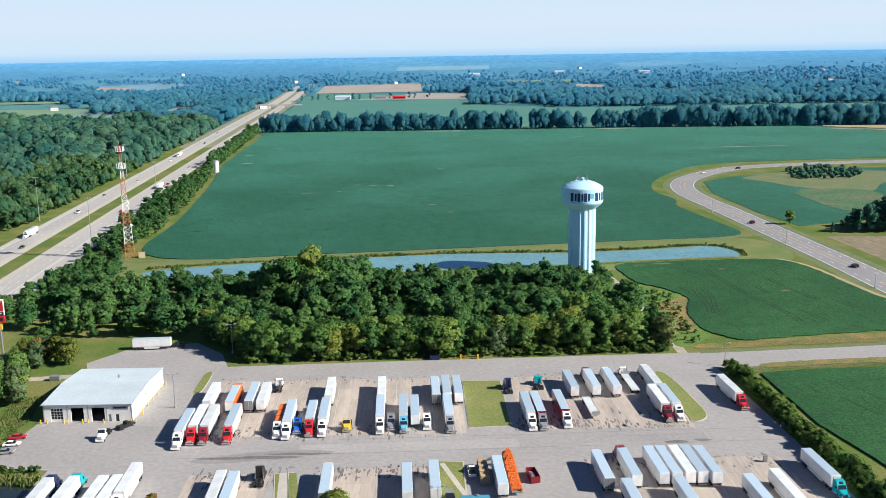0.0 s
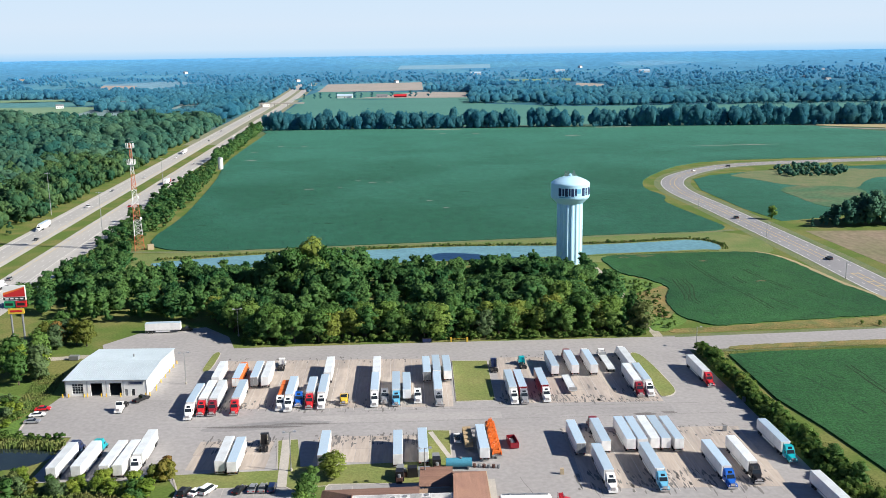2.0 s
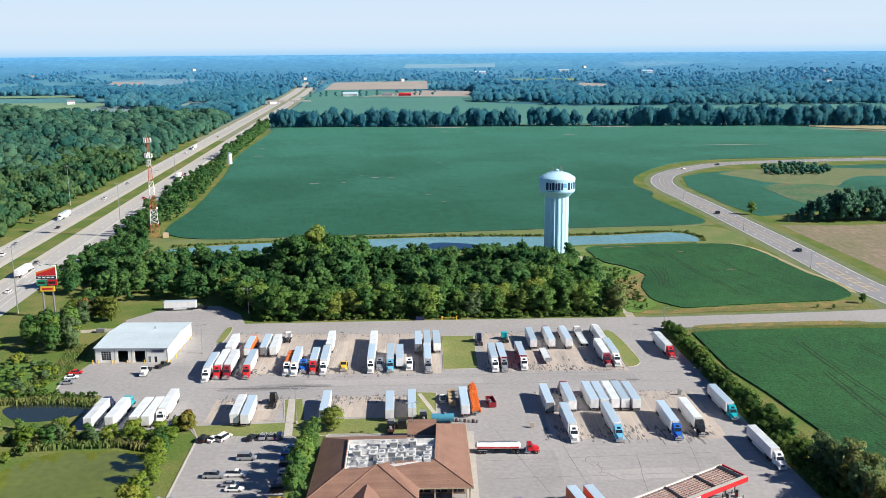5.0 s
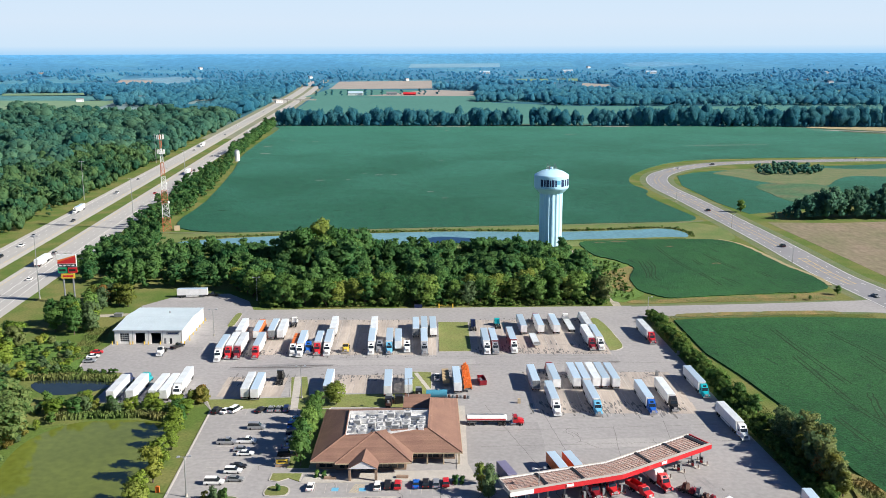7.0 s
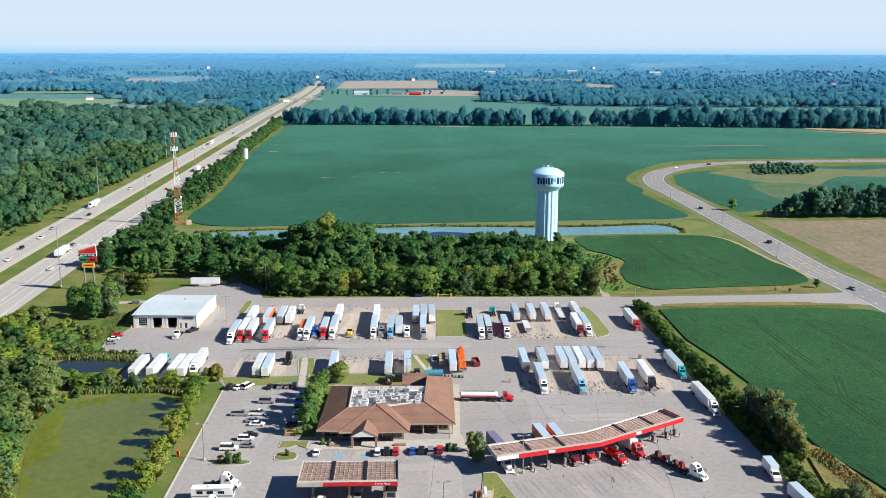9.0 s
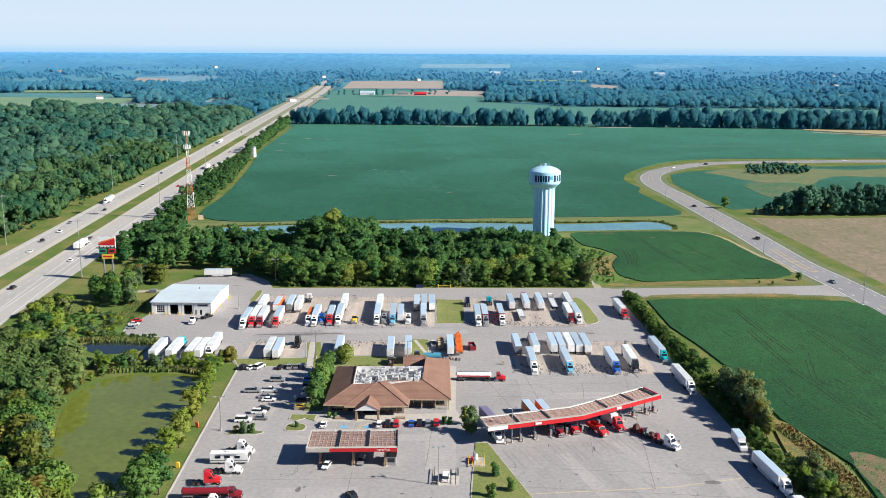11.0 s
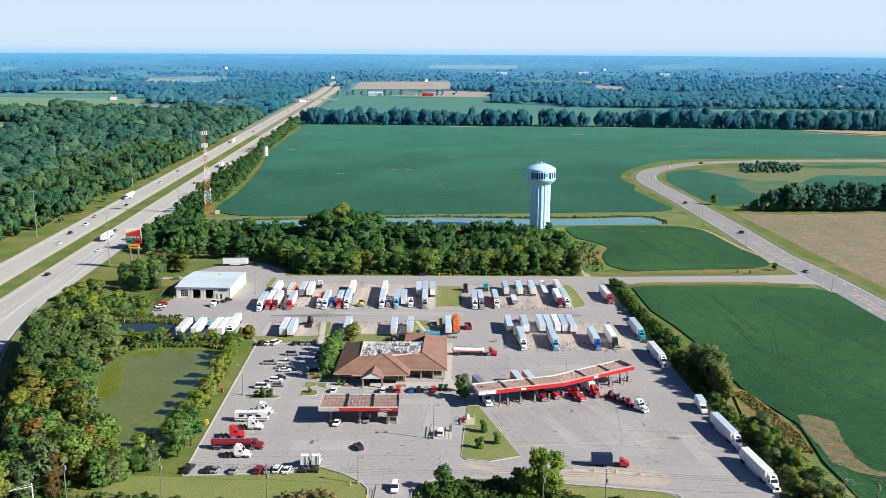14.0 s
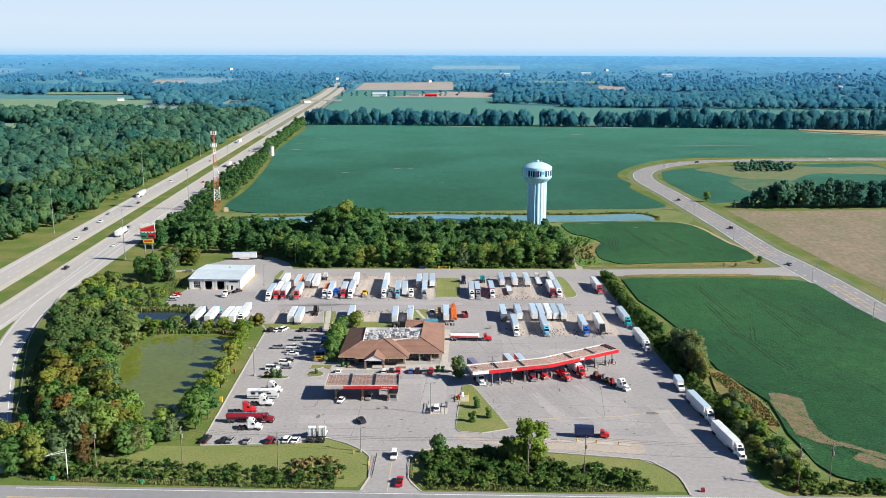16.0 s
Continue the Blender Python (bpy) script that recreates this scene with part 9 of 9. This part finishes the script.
# grove beside the ploughed field and scrub in the bend
grove([(222, 526), (250, 522), (330, 532), (440, 552), (440, 570), (320, 552), (238, 545)], 96, LITE[:3], 9, 15, 4.6, (0.8, 1.1), lambda x, y: 1.0 + 0.9 * max(0.0, 0.5 + noise.noise((x * 0.035, 2.0, 0))) if x > 241 else 0.6, grove_trees)
grove([(285, 752), (313, 745), (342, 752), (360, 799), (342, 820), (314, 820), (295, 798)], 90, WOODY, 2.4, 5.2, 3.2, (1.3, 1.8), None, grove_trees)
for i, (x, y, h) in enumerate(((-300, 2205, 11), (-286, 2210, 14), (-262, 2200, 12), (-205, 2210, 15), (-190, 2215, 13), (-165, 2225, 14), (-120, 2245, 13), (-75, 2250, 15), (-62, 2245, 12), (-30, 2255, 18), (-320, 2180, 13), (-250, 2235, 12))):
    row.append(("mini_a", x, y, h, 1.1))
# shading normal tilted off the sun, so far trees lose contrast as in haze
HAZE_NORMAL = (-0.3, -0.55, 0.75)
joined("wood_crowns", "dense mixed green trees of the wood", "woods_leaf", mid)
joined("belt_crowns", "dense green trees beside the ramp", "belt_leaf", belt)
joined("hedgerow_crowns", "hedgerow and grove trees across the fields, leaves tinted blue for haze", "row_leaf", row, 0.6, HAZE_NORMAL)
joined("grove_crowns", "dark green grove beside the ploughed field", "woods_near", grove_trees)
joined("thicket", "dense low green bushes and brambles", "thicket", scrub)
joined("dry_thicket", "dry brown and gold scrub among the bushes", "dry_weed", scrub_dry)
joined("roadside_crowns", "roadside trees and scrub", "woods_leaf", edge)


# woods that nobody could count
def scatter(n_, ok, box, seed):
    r = random.Random(seed)
    out = []
    while len(out) < n_:
        x, y = r.uniform(box[0], box[1]), r.uniform(box[2], box[3])
        if ok(x, y):
            out.append((x, y, gz(x, y)))
    return out


def west_ok(x, y):
    edge = HX(y) - 34 - (10 if y < 420 else 0) - 6 * noise.noise((y * 0.02, 0, 0))
    if x > edge or x < -0.62 * (y + 195) + 10:
        return False
    for q in CLEAR:
        if inside(x, y, q):
            return False
    return True


CLEAR = [[(-880, 1475), (-640, 1490), (-670, 1800), (-727, 1990), (-870, 2040), (-1160, 2020)], [(-650, 1075), (-600, 1130), (-590, 1225), (-612, 1270), (-780, 1310)], [(-425, 470), (-318, 452), (-298, 472), (-318, 512), (-352, 532), (-425, 520)], [(-500, 1640), (-430, 1645), (-505, 1990), (-560, 1990)]]
near_pts = scatter(860, lambda x, y: west_ok(x, y) and y < 900 and x > HX(y) - 130, (-420, -255, 300, 900), 32)
joined("west_wood_edge", "dense green trees along the highway", "woods_edge", [(random.Random(i).choice(WOODY + MINI), x, y, random.Random(i + 5).uniform(9, 18) * (0.65 if x > HX(y) - 46 else 1), random.Random(i + 3).uniform(0.85, 1.2)) for i, (x, y, _) in enumerate(near_pts)])
pts = scatter(3400, lambda x, y: west_ok(x, y) and not (y < 850 and x > HX(y) - 95), (-900, -255, 300, 1480), 31)
joined("west_woods", "dense green woods west of the highway", "woods_near", [(random.Random(i).choice(MICRO), x, y, random.Random(i + 5).uniform(9, 20) * (0.6 if x > HX(y) - 44 else 1) * (1 + 0.6 * noise.noise((x * 0.018, y * 0.018, 0))), random.Random(i + 3).uniform(0.85, 1.85)) for i, (x, y, _) in enumerate(pts)], 0.3, HAZE_NORMAL)


def far_mask(x, y):
    v = noise.noise((x * 0.0022, y * 0.0022, 3.1)) + 0.5 * noise.noise((x * 0.006, y * 0.006, 7.7))
    return v


FAR_CLEAR = [[(-730, 2330), (-500, 2370), (-505, 2440), (-750, 2410)], [(-1080, 2180), (-860, 2230), (-880, 2310), (-1120, 2270)], [(640, 1955), (900, 1925), (930, 2000), (660, 2030)], [(760, 2560), (980, 2530), (1000, 2600), (775, 2630)], [(180, 2900), (420, 2910), (430, 3020), (190, 3010)], [(-340, 2180), (-320, 2120), (80, 2100), (76, 2190), (70, 2430), (-45, 2500), (-58, 2970), (-365, 2910)], CLEAR[0], CLEAR[3], [(367, 2587), (436, 2446), (467, 2702), (400, 2782)], [(822, 2207), (1006, 2145), (1055, 2335), (886, 2357)], [(-996, 2704), (-887, 2725), (-939, 2892), (-1043, 2892)], [(-170, 3640), (190, 3660), (200, 3900), (-170, 3880)]]


def mid_ok(x, y):
    if y < 1480 or abs(x) > 0.56 * (y + 195) or math.hypot(x, y) > 4600:
        return False
    if y < 2640 and HX(y) - 34 < x < HX(y) + 30:
        return False
    if any(inside(x, y, q) for q in FAR_CLEAR):
        return False
    if x > 60 and 1790 - 0.06 * max(0, x - 250) + (120 if x < 200 else 0) < y < 2080:
        return True
    if x > HX(y) and y < 2120:
        return False
    if y < 2600 and HX(y) - 150 < x < HX(y) - 34:
        return True
    return far_mask(x, y) > (0.0 if x < HX(y) and y > 1900 else -0.2) and not (x < -500 and 1480 < y < 1780 and far_mask(x, y) < 0.15)


pts = scatter(4500, lambda x, y: y < 2500 and mid_ok(x, y), (-1500, 1500, 1480, 2500), 41) + scatter(3500, lambda x, y: mid_ok(x, y) and random.Random(int(x * 7 + y)).random() > (y - 2400) / 1250, (-2100, 2100, 2500, 3600), 42)
far_trees = []
for i, (x, y, _) in enumerate(pts):
    r = random.Random(i)
    lift = 1 + 0.4 * noise.noise((x * 0.01, y * 0.01, 4))
    if y < 2500:
        far_trees.append((r.choice(FARRY), x, y, r.uniform(11, 21) * lift, r.uniform(1.1, 1.75)))
    else:
        far_trees.append((r.choice(NANO), x, y, r.uniform(9, 16) * lift * (1.0 if y < 2800 else 0.75 if y < 3300 else 0.5), r.uniform(1.2, 1.8) * (1.0 if y < 3300 else 1.4)))
joined("middle_woods", "woods between distant fields, haze blue in the leaf colour", "woods_mid", far_trees, 0.7, HAZE_NORMAL)



# weeds and reeds along banks and verges
def weeds(name, line, width, n_, h, material, label, seed):
    r = np.random.RandomState(seed)
    V, F = [], []
    line = [Vector(p) for p in line]
    segs = [(a, b_, (b_ - a).length) for a, b_ in zip(line, line[1:])]
    total = sum(s[2] for s in segs)
    for i in range(2 * n_):
        d = r.uniform(0, total)
        for a, b_, L in segs:
            if d <= L:
                break
            d -= L
        p = a + (b_ - a) * (d / L)
        nrm = Vector((-(b_ - a).y, (b_ - a).x)).normalized()
        p = p + nrm * r.uniform(-width / 2, width / 2)
        k, s, a_ = h * r.uniform(0.5, 1.2), min(0.5, h * r.uniform(0.14, 0.34)), r.uniform(0, 3.14)
        c, q = math.cos(a_) * s, math.sin(a_) * s
        b0 = len(V)
        V += [(p.x - c, p.y - q, 0.05), (p.x + c, p.y + q, 0.05), (p.x + c * 0.5 + r.normal() * 0.2 * s, p.y + q * 0.5, k), (p.x - c * 0.6, p.y - q * 0.6 + r.normal() * 0.2 * s, k * 0.85)]
        F.append((b0, b0 + 1, b0 + 2, b0 + 3))
    ob = new(name, mesh_np(name, np.array(V), np.array(F), M[material]))
    tagged(ob, label, "weeds", "", "stuff")


weeds("reeds", [(-113, 184), (-100, 186.5), (-84, 187.5), (-72, 183)], 4, 900, 1.5, "weed", "green reeds along the pond edge", 1)
weeds("reeds", [(-136, 220), (-118, 221.5), (-104, 219)], 5, 800, 1.3, "weed", "green reeds round the small pond", 2)
weeds("bank_weeds", [(-150, 462), (-82, 476), (-43, 481), (0, 487), (66, 486), (104, 490), (140, 498), (151, 493), (157, 480), (155, 468)], 3.4, 2600, 0.9, "weed", "tall weeds on the pond bank", 3)
weeds("golden_weeds", [(117, 144), (119, 134), (121, 122), (123, 108), (122.6, 94)], 6, 1500, 1.0, "gold_weed", "tall dry golden weeds beside the crop", 7)
weeds("bank_weeds", [(-135, 438), (-20, 443), (76, 455), (115, 461), (150, 464)], 2.5, 1500, 0.5, "weed", "tall weeds on the pond bank", 4)
weeds("verge_weeds", [(96, 294), (140, 298), (190, 299)], 6, 1800, 0.3, "weed", "dry weeds along the link road", 5)
weeds("verge_weeds", [(100, 322), (180, 326)], 5, 1200, 0.3, "weed", "dry weeds along the link road", 6)
weeds("hedge_weeds", [(97, 290), (102, 235), (108, 190), (116, 150)], 6, 1200, 0.5, "weed", "weeds under the hedge", 7)
weeds("ditch_weeds", [(-74, 53), (-40, 51.5), (-12, 53)], 7, 500, 0.6, "weed", "tall weeds beside the front road", 8)
weeds("road_edge_weeds", [(-100, 47.5), (-60, 46), (-12, 45.8)], 3, 1500, 0.7, "weed", "tall grass along the front road", 14)
weeds("road_edge_weeds", [(13, 46.6), (50, 46.8), (78, 48.5)], 3, 1300, 0.7, "weed", "tall grass along the front road", 15)
weeds("ditch_weeds", [(14, 58), (45, 58), (74, 53)], 9, 600, 0.6, "weed", "tall weeds beside the front road", 9)
weeds("belt_weeds", [(-160, 240), (-155, 190), (-136, 130), (-110, 75), (-101, 52)], 7, 1600, 1.0, "weed", "weeds along the ramp", 10)
weeds("thicket", [(-132, 280), (-128, 262), (-128, 245), (-134, 230)], 9, 1600, 0.6, "weed", "rough grass beside the workshop", 11)
weeds("golden_weeds", [(116, 145), (118, 132), (121, 118), (123, 104), (122.5, 90)], 6, 1300, 0.35, "gold_weed", "tall dry golden weeds beside the crop", 12)
weeds("lodged_crop", [(129, 120), (133, 108), (132, 95), (134, 86), (140, 80), (146, 73), (150, 66)], 9, 420, 0.7, "crop_near", "ragged crop plants round the bare soil", 13)


# ---------------------------------------------------------------- poles, lamps, far farms
def lamp_post(h, heads=2):
    def build(m):
        t = thing("street_lamp", m, "tall slim grey lamp post", "street lamp", "lamp posts")
        part("base", Geo().tube((0, 0, 0), (0, 0, 0.8), 0.35, n=10), M["kerb"], t)
        part("pole", Geo().tube((0, 0, 0.8), (0, 0, h), 0.16 if h < 20 else 0.28, 0.1, n=8), M["steel"], t)
        for i in range(heads):
            a = 6.283 * i / heads
            q = part("arm", Geo().tube((0, 0, h - 0.3), (1.4 * math.cos(a), 1.4 * math.sin(a), h), 0.06, n=6), M["steel"], t)
            part("lamp_head", Geo().box(1.4 * math.cos(a) - 0.4, 1.4 * math.cos(a) + 0.4, 1.4 * math.sin(a) - 0.4, 1.4 * math.sin(a) + 0.4, h - 0.15, h + 0.12, 0.08, 0.08), M["silver"], q)
        return t
    return build


KINDS.update(lamp_tall=lamp_post(29, 4), lamp_yard=lamp_post(11, 2), lamp_small=lamp_post(8, 1))
for x, y in ((-267.3, 610), (-252.6, 401), (-197.7, 515), (-176.4, 325), (-213, 690), (-285, 840)):
    put("lamp_tall", x, y, 20, "very tall slim highway lamp mast", 0.0)
for x, y in ((-82.6, 269), (-37.2, 202.2), (-76.5, 321.7), (-2, 191), (33, 128), (-55.5, 134), (12, 100)):
    put("lamp_yard", x, y, 10, "", 0.1)
for x, y in ((94.5, 299.9), (-7.5, 69), (202.9, 290), (219, 327), (206.9, 222), (226, 257), (191, 400), (188, 500), (176, 600)):
    put("lamp_small", x, y, 0, "short slim lamp post beside the road", 0.05)


def utility_pole(m):
    t = thing("utility_pole", m, "weathered wooden utility pole with crossarms", "utility pole", "utility poles")
    part("pole", Geo().tube((0, 0, 0), (0, 0, 13.2), 0.17, 0.11, n=8), M["pole_wood"], t)
    for z in (12.4, 11.2):
        part("crossarm", Geo().box(-0.07, 0.07, -1.3, 1.3, z, z + 0.14), M["pole_wood"], t)
    for y in (-1.1, 0, 1.1):
        part("insulator", Geo().tube((0, y, 12.5), (0, y, 12.85), 0.06, n=6), M["silver"], t)
    part("transformer", Geo().tube((0.35, 0, 9.6), (0.35, 0, 10.8), 0.26, n=10), M["silver"], t)
    return t


POLES = [(-150, 52), (-82.6, 54.1), (-57.7, 55.3), (-29, 52), (42, 52.5), (58, 53), (117, 51), (126, 52), (190, 56)]
for x, y in POLES:
    spawn("utility_pole", utility_pole, pose(x, y, 0, 0, 0, 1))
for (xa, ya), (xb, yb) in zip(POLES, POLES[1:]):
    for oy, z in ((-1.1, 12.85), (0, 12.85), (1.1, 12.85), (0, 9.2)):
        q = [(xa + (xb - xa) * i / 8, ya + oy + (yb - ya) * i / 8, z - 1.0 * (1 - (2 * i / 8 - 1) ** 2)) for i in range(9)]
        r_ = 0.022
        g = Geo().add([(px, py + u * r_, pz + v * r_) for px, py, pz in q for u, v in ((1, 0), (0, 1), (-1, 0), (0, -1))], [(4 * i + k, 4 * i + (k + 1) % 4, 4 * i + 4 + (k + 1) % 4, 4 * i + 4 + k) for i in range(8) for k in range(4)])
        solid("overhead_wire", g, M["black"], "thin sagging overhead wire between poles", "cable", "overhead wires")


def gantry(m):
    t = thing("signal_mast", m, "white mast arm with a street light", "signal mast")
    part("mast", Geo().tube((0, 0, 0), (0, 0, 9.5), 0.18, 0.12, n=8), M["white"], t)
    part("arm", Geo().tube((0, 0, 8.6), (-5, -1.5, 8.0), 0.1, 0.07, n=6).tube((0, 0, 9.3), (-4.4, -1.3, 8.3), 0.05, n=5), M["white"], t)
    part("lamp_head", Geo().box(-5.4, -4.7, -1.7, -1.3, 7.8, 8.0), M["silver"], t)
    return t


gantry(pose(-87.6, 46.5, 0))
for x, y, h in ((-92, 46.4, 0), (-66, 45.4, 0), (90, 47.5, 0), (116, 49.8, 20)):
    q = thing("roadside_cabinet", pose(x, y, 0.05, 0, 0, h), "small utility box beside the road", "utility box", "roadside boxes")
    part("box", Geo().box(-0.5, 0.5, -0.4, 0.4, 0, 1.1, 0.04, 0.04), M["green" if x < 0 else "dark_red"], q)
for x, y in ((-9.5, 67.5), (-4.2, 60), (9.6, 62), (52.6, 80.2), (58.6, 79.4), (64.6, 78.6), (71.3, 77.6)):
    spawn("bollard", bollard, pose(x, y, 0.1))
for k, (p, q) in enumerate((((-2.4, 66), (-2.2, 52)), ((8.6, 64), (9.2, 52)))):
    t = thing("guard_fence", pose(0, 0, 0), "low dark pipe fence at the driveway", "fence", "driveway fences")
    for i in range(8):
        x, y = p[0] + (q[0] - p[0]) * i / 7, p[1] + (q[1] - p[1]) * i / 7
        part("post", Geo().tube((x, y, 0), (x, y, 1.2), 0.08, n=6), M["black"], t)
    for z in (0.5, 1.1):
        part("rail", Geo().tube((*p, z), (*q, z), 0.06, n=6), M["black"], t)
solid("concrete_apron", Geo().prism(closed_line([(22, 83.6), (40, 77), (52, 80.6), (75, 81.4), (79, 76), (76, 71.6), (60, 72.6), (47, 74.2), (40, 74.8), (22, 80.4)], 3), 0.0, 0.0705), M["apron"], "tan concrete apron beside the truck exit", "pavement", kind="structure")
t = thing("concrete_divider", pose(61, 79, 0.06, 0, 0, -6), "low concrete divider strip with yellow posts", "divider")
part("strip", Geo().box(-14, 14, -0.9, 0.9, 0, 0.25, 0.1, 0.1), M["kerb"], t)

t = thing("guardrail", pose(0, 0, 0), "galvanised steel guardrail along the ramp", "guardrail")
line = smooth_line([(-176, 238), (-168, 203), (-161, 178), (-153.5, 158), (-142.7, 133.4), (-132.7, 110.5), (-124.6, 90.3), (-115.2, 68.4), (-109.6, 56.6), (-104.5, 49.5), (-98, 45.8)], 6)
g = Geo()
for i, a in enumerate(line):
    d = (Vector(line[min(i + 1, len(line) - 1)]) - Vector(line[max(0, i - 1)])).normalized()
    g.v += [(a[0] - d.y * 0.05 * k, a[1] + d.x * 0.05 * k, z) for k, z in ((-1, 0.45), (1.5, 0.55), (-1, 0.65), (1.5, 0.75), (-1, 0.85))]
g.f = [(5 * i + k, 5 * i + 5 + k, 5 * i + 6 + k, 5 * i + 1 + k) for i in range(len(line) - 1) for k in range(4)]
part("beam", g, M["steel"], t, "corrugated steel beam")
for x, y in line[::1]:
    part("post", Geo().box(x - 0.08, x + 0.08, y - 0.08, y + 0.08, 0, 0.8), M["pole_wood"], t)

# gate at the wood's edge
t = thing("yard_gate", pose(9, 311, 0.06), "yellow barrier gate at the wood's edge", "gate")
for x in (-3.4, 2.6):
    part("gate_post", Geo().box(x - 0.3, x + 0.3, -0.3, 0.3, 0, 1.6), M["yellow"], t)
part("bar", Geo().tube((-3.4, 0, 1.1), (2.6, 0, 1.1), 0.1, n=6), M["yellow"], t)
t = thing("waste_bin", pose(-3.5, 311.2, 0.06), "dark blue steel waste container", "waste container")
part("tub", Geo().box(-1.6, 1.6, -0.9, 0.9, 0.1, 1.6, -0.1, -0.1), M["navy"], t)
part("lid", Geo().box(-1.75, 1.75, -1.05, 1.05, 1.6, 1.7), M["black"], t)
t = thing("waste_bin", pose(-130, 296, 0.06), "dark steel waste container beside the path", "waste container")
part("tub", Geo().box(-1.6, 1.6, -0.9, 0.9, 0.1, 1.6, -0.1, -0.1), M["grey"], t)
for x, y, c in ((-63.6, 136.5, "orange"), (-60.8, 108, "yellow"), (82.4, 224.5, "grey"), (33, 198.5, "tan"), (95, 247, "silver")):
    t = thing("utility_box", pose(x, y, 0.06), "small standing utility box on the edge", "utility box", "yard boxes")
    part("cabinet", Geo().box(-0.5, 0.5, -0.4, 0.4, 0, 1.6, 0.05, 0.05), M[c], t)

# silo and hut at the field's edge
t = thing("silo", pose(-208, 858, 0), "small white cylindrical silo at the field's edge", "silo")
part("shell", Geo().turned([(2.4, 0), (2.4, 10.4)], 20), M["white"], t)
part("cap", Geo().turned([(2.5, 10.4), (1.4, 11.4), (0.2, 11.8)], 20), M["silver"], t)
t = thing("hut", pose(-215, 850, 0), "small white hut beside the silo", "hut")
part("wall", Geo().box(-1.5, 1.5, -1.5, 1.5, 0, 2.6), M["white"], t)
part("roof", Geo().box(-1.8, 1.8, -1.8, 1.8, 2.6, 3.6, 0, 1.7), M["grey"], t)


# bridge over the highway and far farms
t = thing("road_bridge", pose(HX(1890), 1890, 0, 0, 0, 4), "concrete road bridge over the highway", "bridge")
part("deck", Geo().box(-60, 60, -5, 5, 6.2, 7.6), M["kerb"], t)
for x in (-27, 0, 27):
    part("pier", Geo().box(x - 0.8, x + 0.8, -4, 4, 0, 6.2), M["kerb"], t)
for s in (-1, 1):
    part("parapet", Geo().box(-60, 60, 4.8 * s - 0.2, 4.8 * s + 0.2, 7.6, 8.5), M["kerb"], t)


def farm_house(L, Wd, h, wall, roof):
    def build(m):
        t = thing("farm_building", m, "%s far farm building with a %s roof" % (wall.replace("_", " "), roof.replace("_", " ")), "building", "far farms")
        part("wall", Geo().box(-L / 2, L / 2, -Wd / 2, Wd / 2, 0, h), M[wall], t)
        g = Geo()
        g.v = [(x, y, z) for x in (-L / 2 - 0.6, L / 2 + 0.6) for y, z in ((-Wd / 2 - 0.6, h), (0, h + Wd * 0.3), (Wd / 2 + 0.6, h))]
        g.f = [(0, 3, 4, 1), (1, 4, 5, 2), (0, 1, 2), (5, 4, 3), (0, 2, 5, 3)]
        part("roof", g, M[roof], t)
        for k in (-0.3, 0.0, 0.3):
            part("window", Geo().box(k * L - 0.6, k * L + 0.6, -Wd / 2 - 0.05, -Wd / 2 + 0.05, h * 0.35, h * 0.6), M["glass"], t)
        return t
    return build


KINDS.update(barn_red=farm_house(30, 12, 4, "dark_red", "red"), barn_white=farm_house(36, 14, 6, "white", "alu"), barn_grey=farm_house(26, 12, 5, "silver", "grey"), house_white=farm_house(15, 10, 6, "white", "grey"), house_tan=farm_house(16, 10, 6, "tan", "grey"))
for k, x, y, h in (("barn_red", -98, 2226, 2), ("barn_white", -230, 2225, 2), ("barn_grey", -142, 2235, 2), ("house_white", -560, 1800, 20), ("house_white", -575, 1815, 100), ("house_tan", -700, 2050, 10), ("house_white", -640, 2300, 0), ("house_white", -360, 1905, 30), ("barn_white", -760, 1430, 5), ("house_white", 480, 2090, 0), ("house_white", 545, 2095, 40), ("house_tan", 640, 2080, 10), ("barn_grey", 820, 2060, 5), ("house_white", 905, 2040, 0), ("house_white", 300, 2700, 0), ("barn_white", 120, 3300, 0), ("barn_white", 420, 3350, 4), ("barn_white", 700, 3250, 0), ("house_white", -900, 2500, 0), ("barn_white", -1150, 2450, 0), ("house_tan", -480, 2150, 0), ("house_white", -800, 1950, 30), ("house_white", -425, 1240, 12)):
    put(k, x, y, h, "", gz(x, y) - 0.1)
for i in range(16):
    r = random.Random(900 + i)
    y = r.uniform(1900, 3600)
    x = r.uniform(-0.5, 0.5) * y
    if HX(y) - 60 < x < 90 and y < 2800:
        continue
    put(r.choice(["house_white", "house_tan", "barn_grey", "house_white"]), x, y, r.uniform(0, 90), "", gz(x, y) - 0.1)
# concrete panels of the truck rows
panels(-75.5, 4.0, 246.0, 292.0, 21, 5)
panels(20.0, 69.0, 248.0, 292.0, 13, 4)
panels(36.5, 87.0, 190.0, 228.0, 13, 4)
panels(-66, -45.0, 203.5, 222.0, 5, 2)
panels(-33, -3.4, 207.2, 224.5, 8, 2)
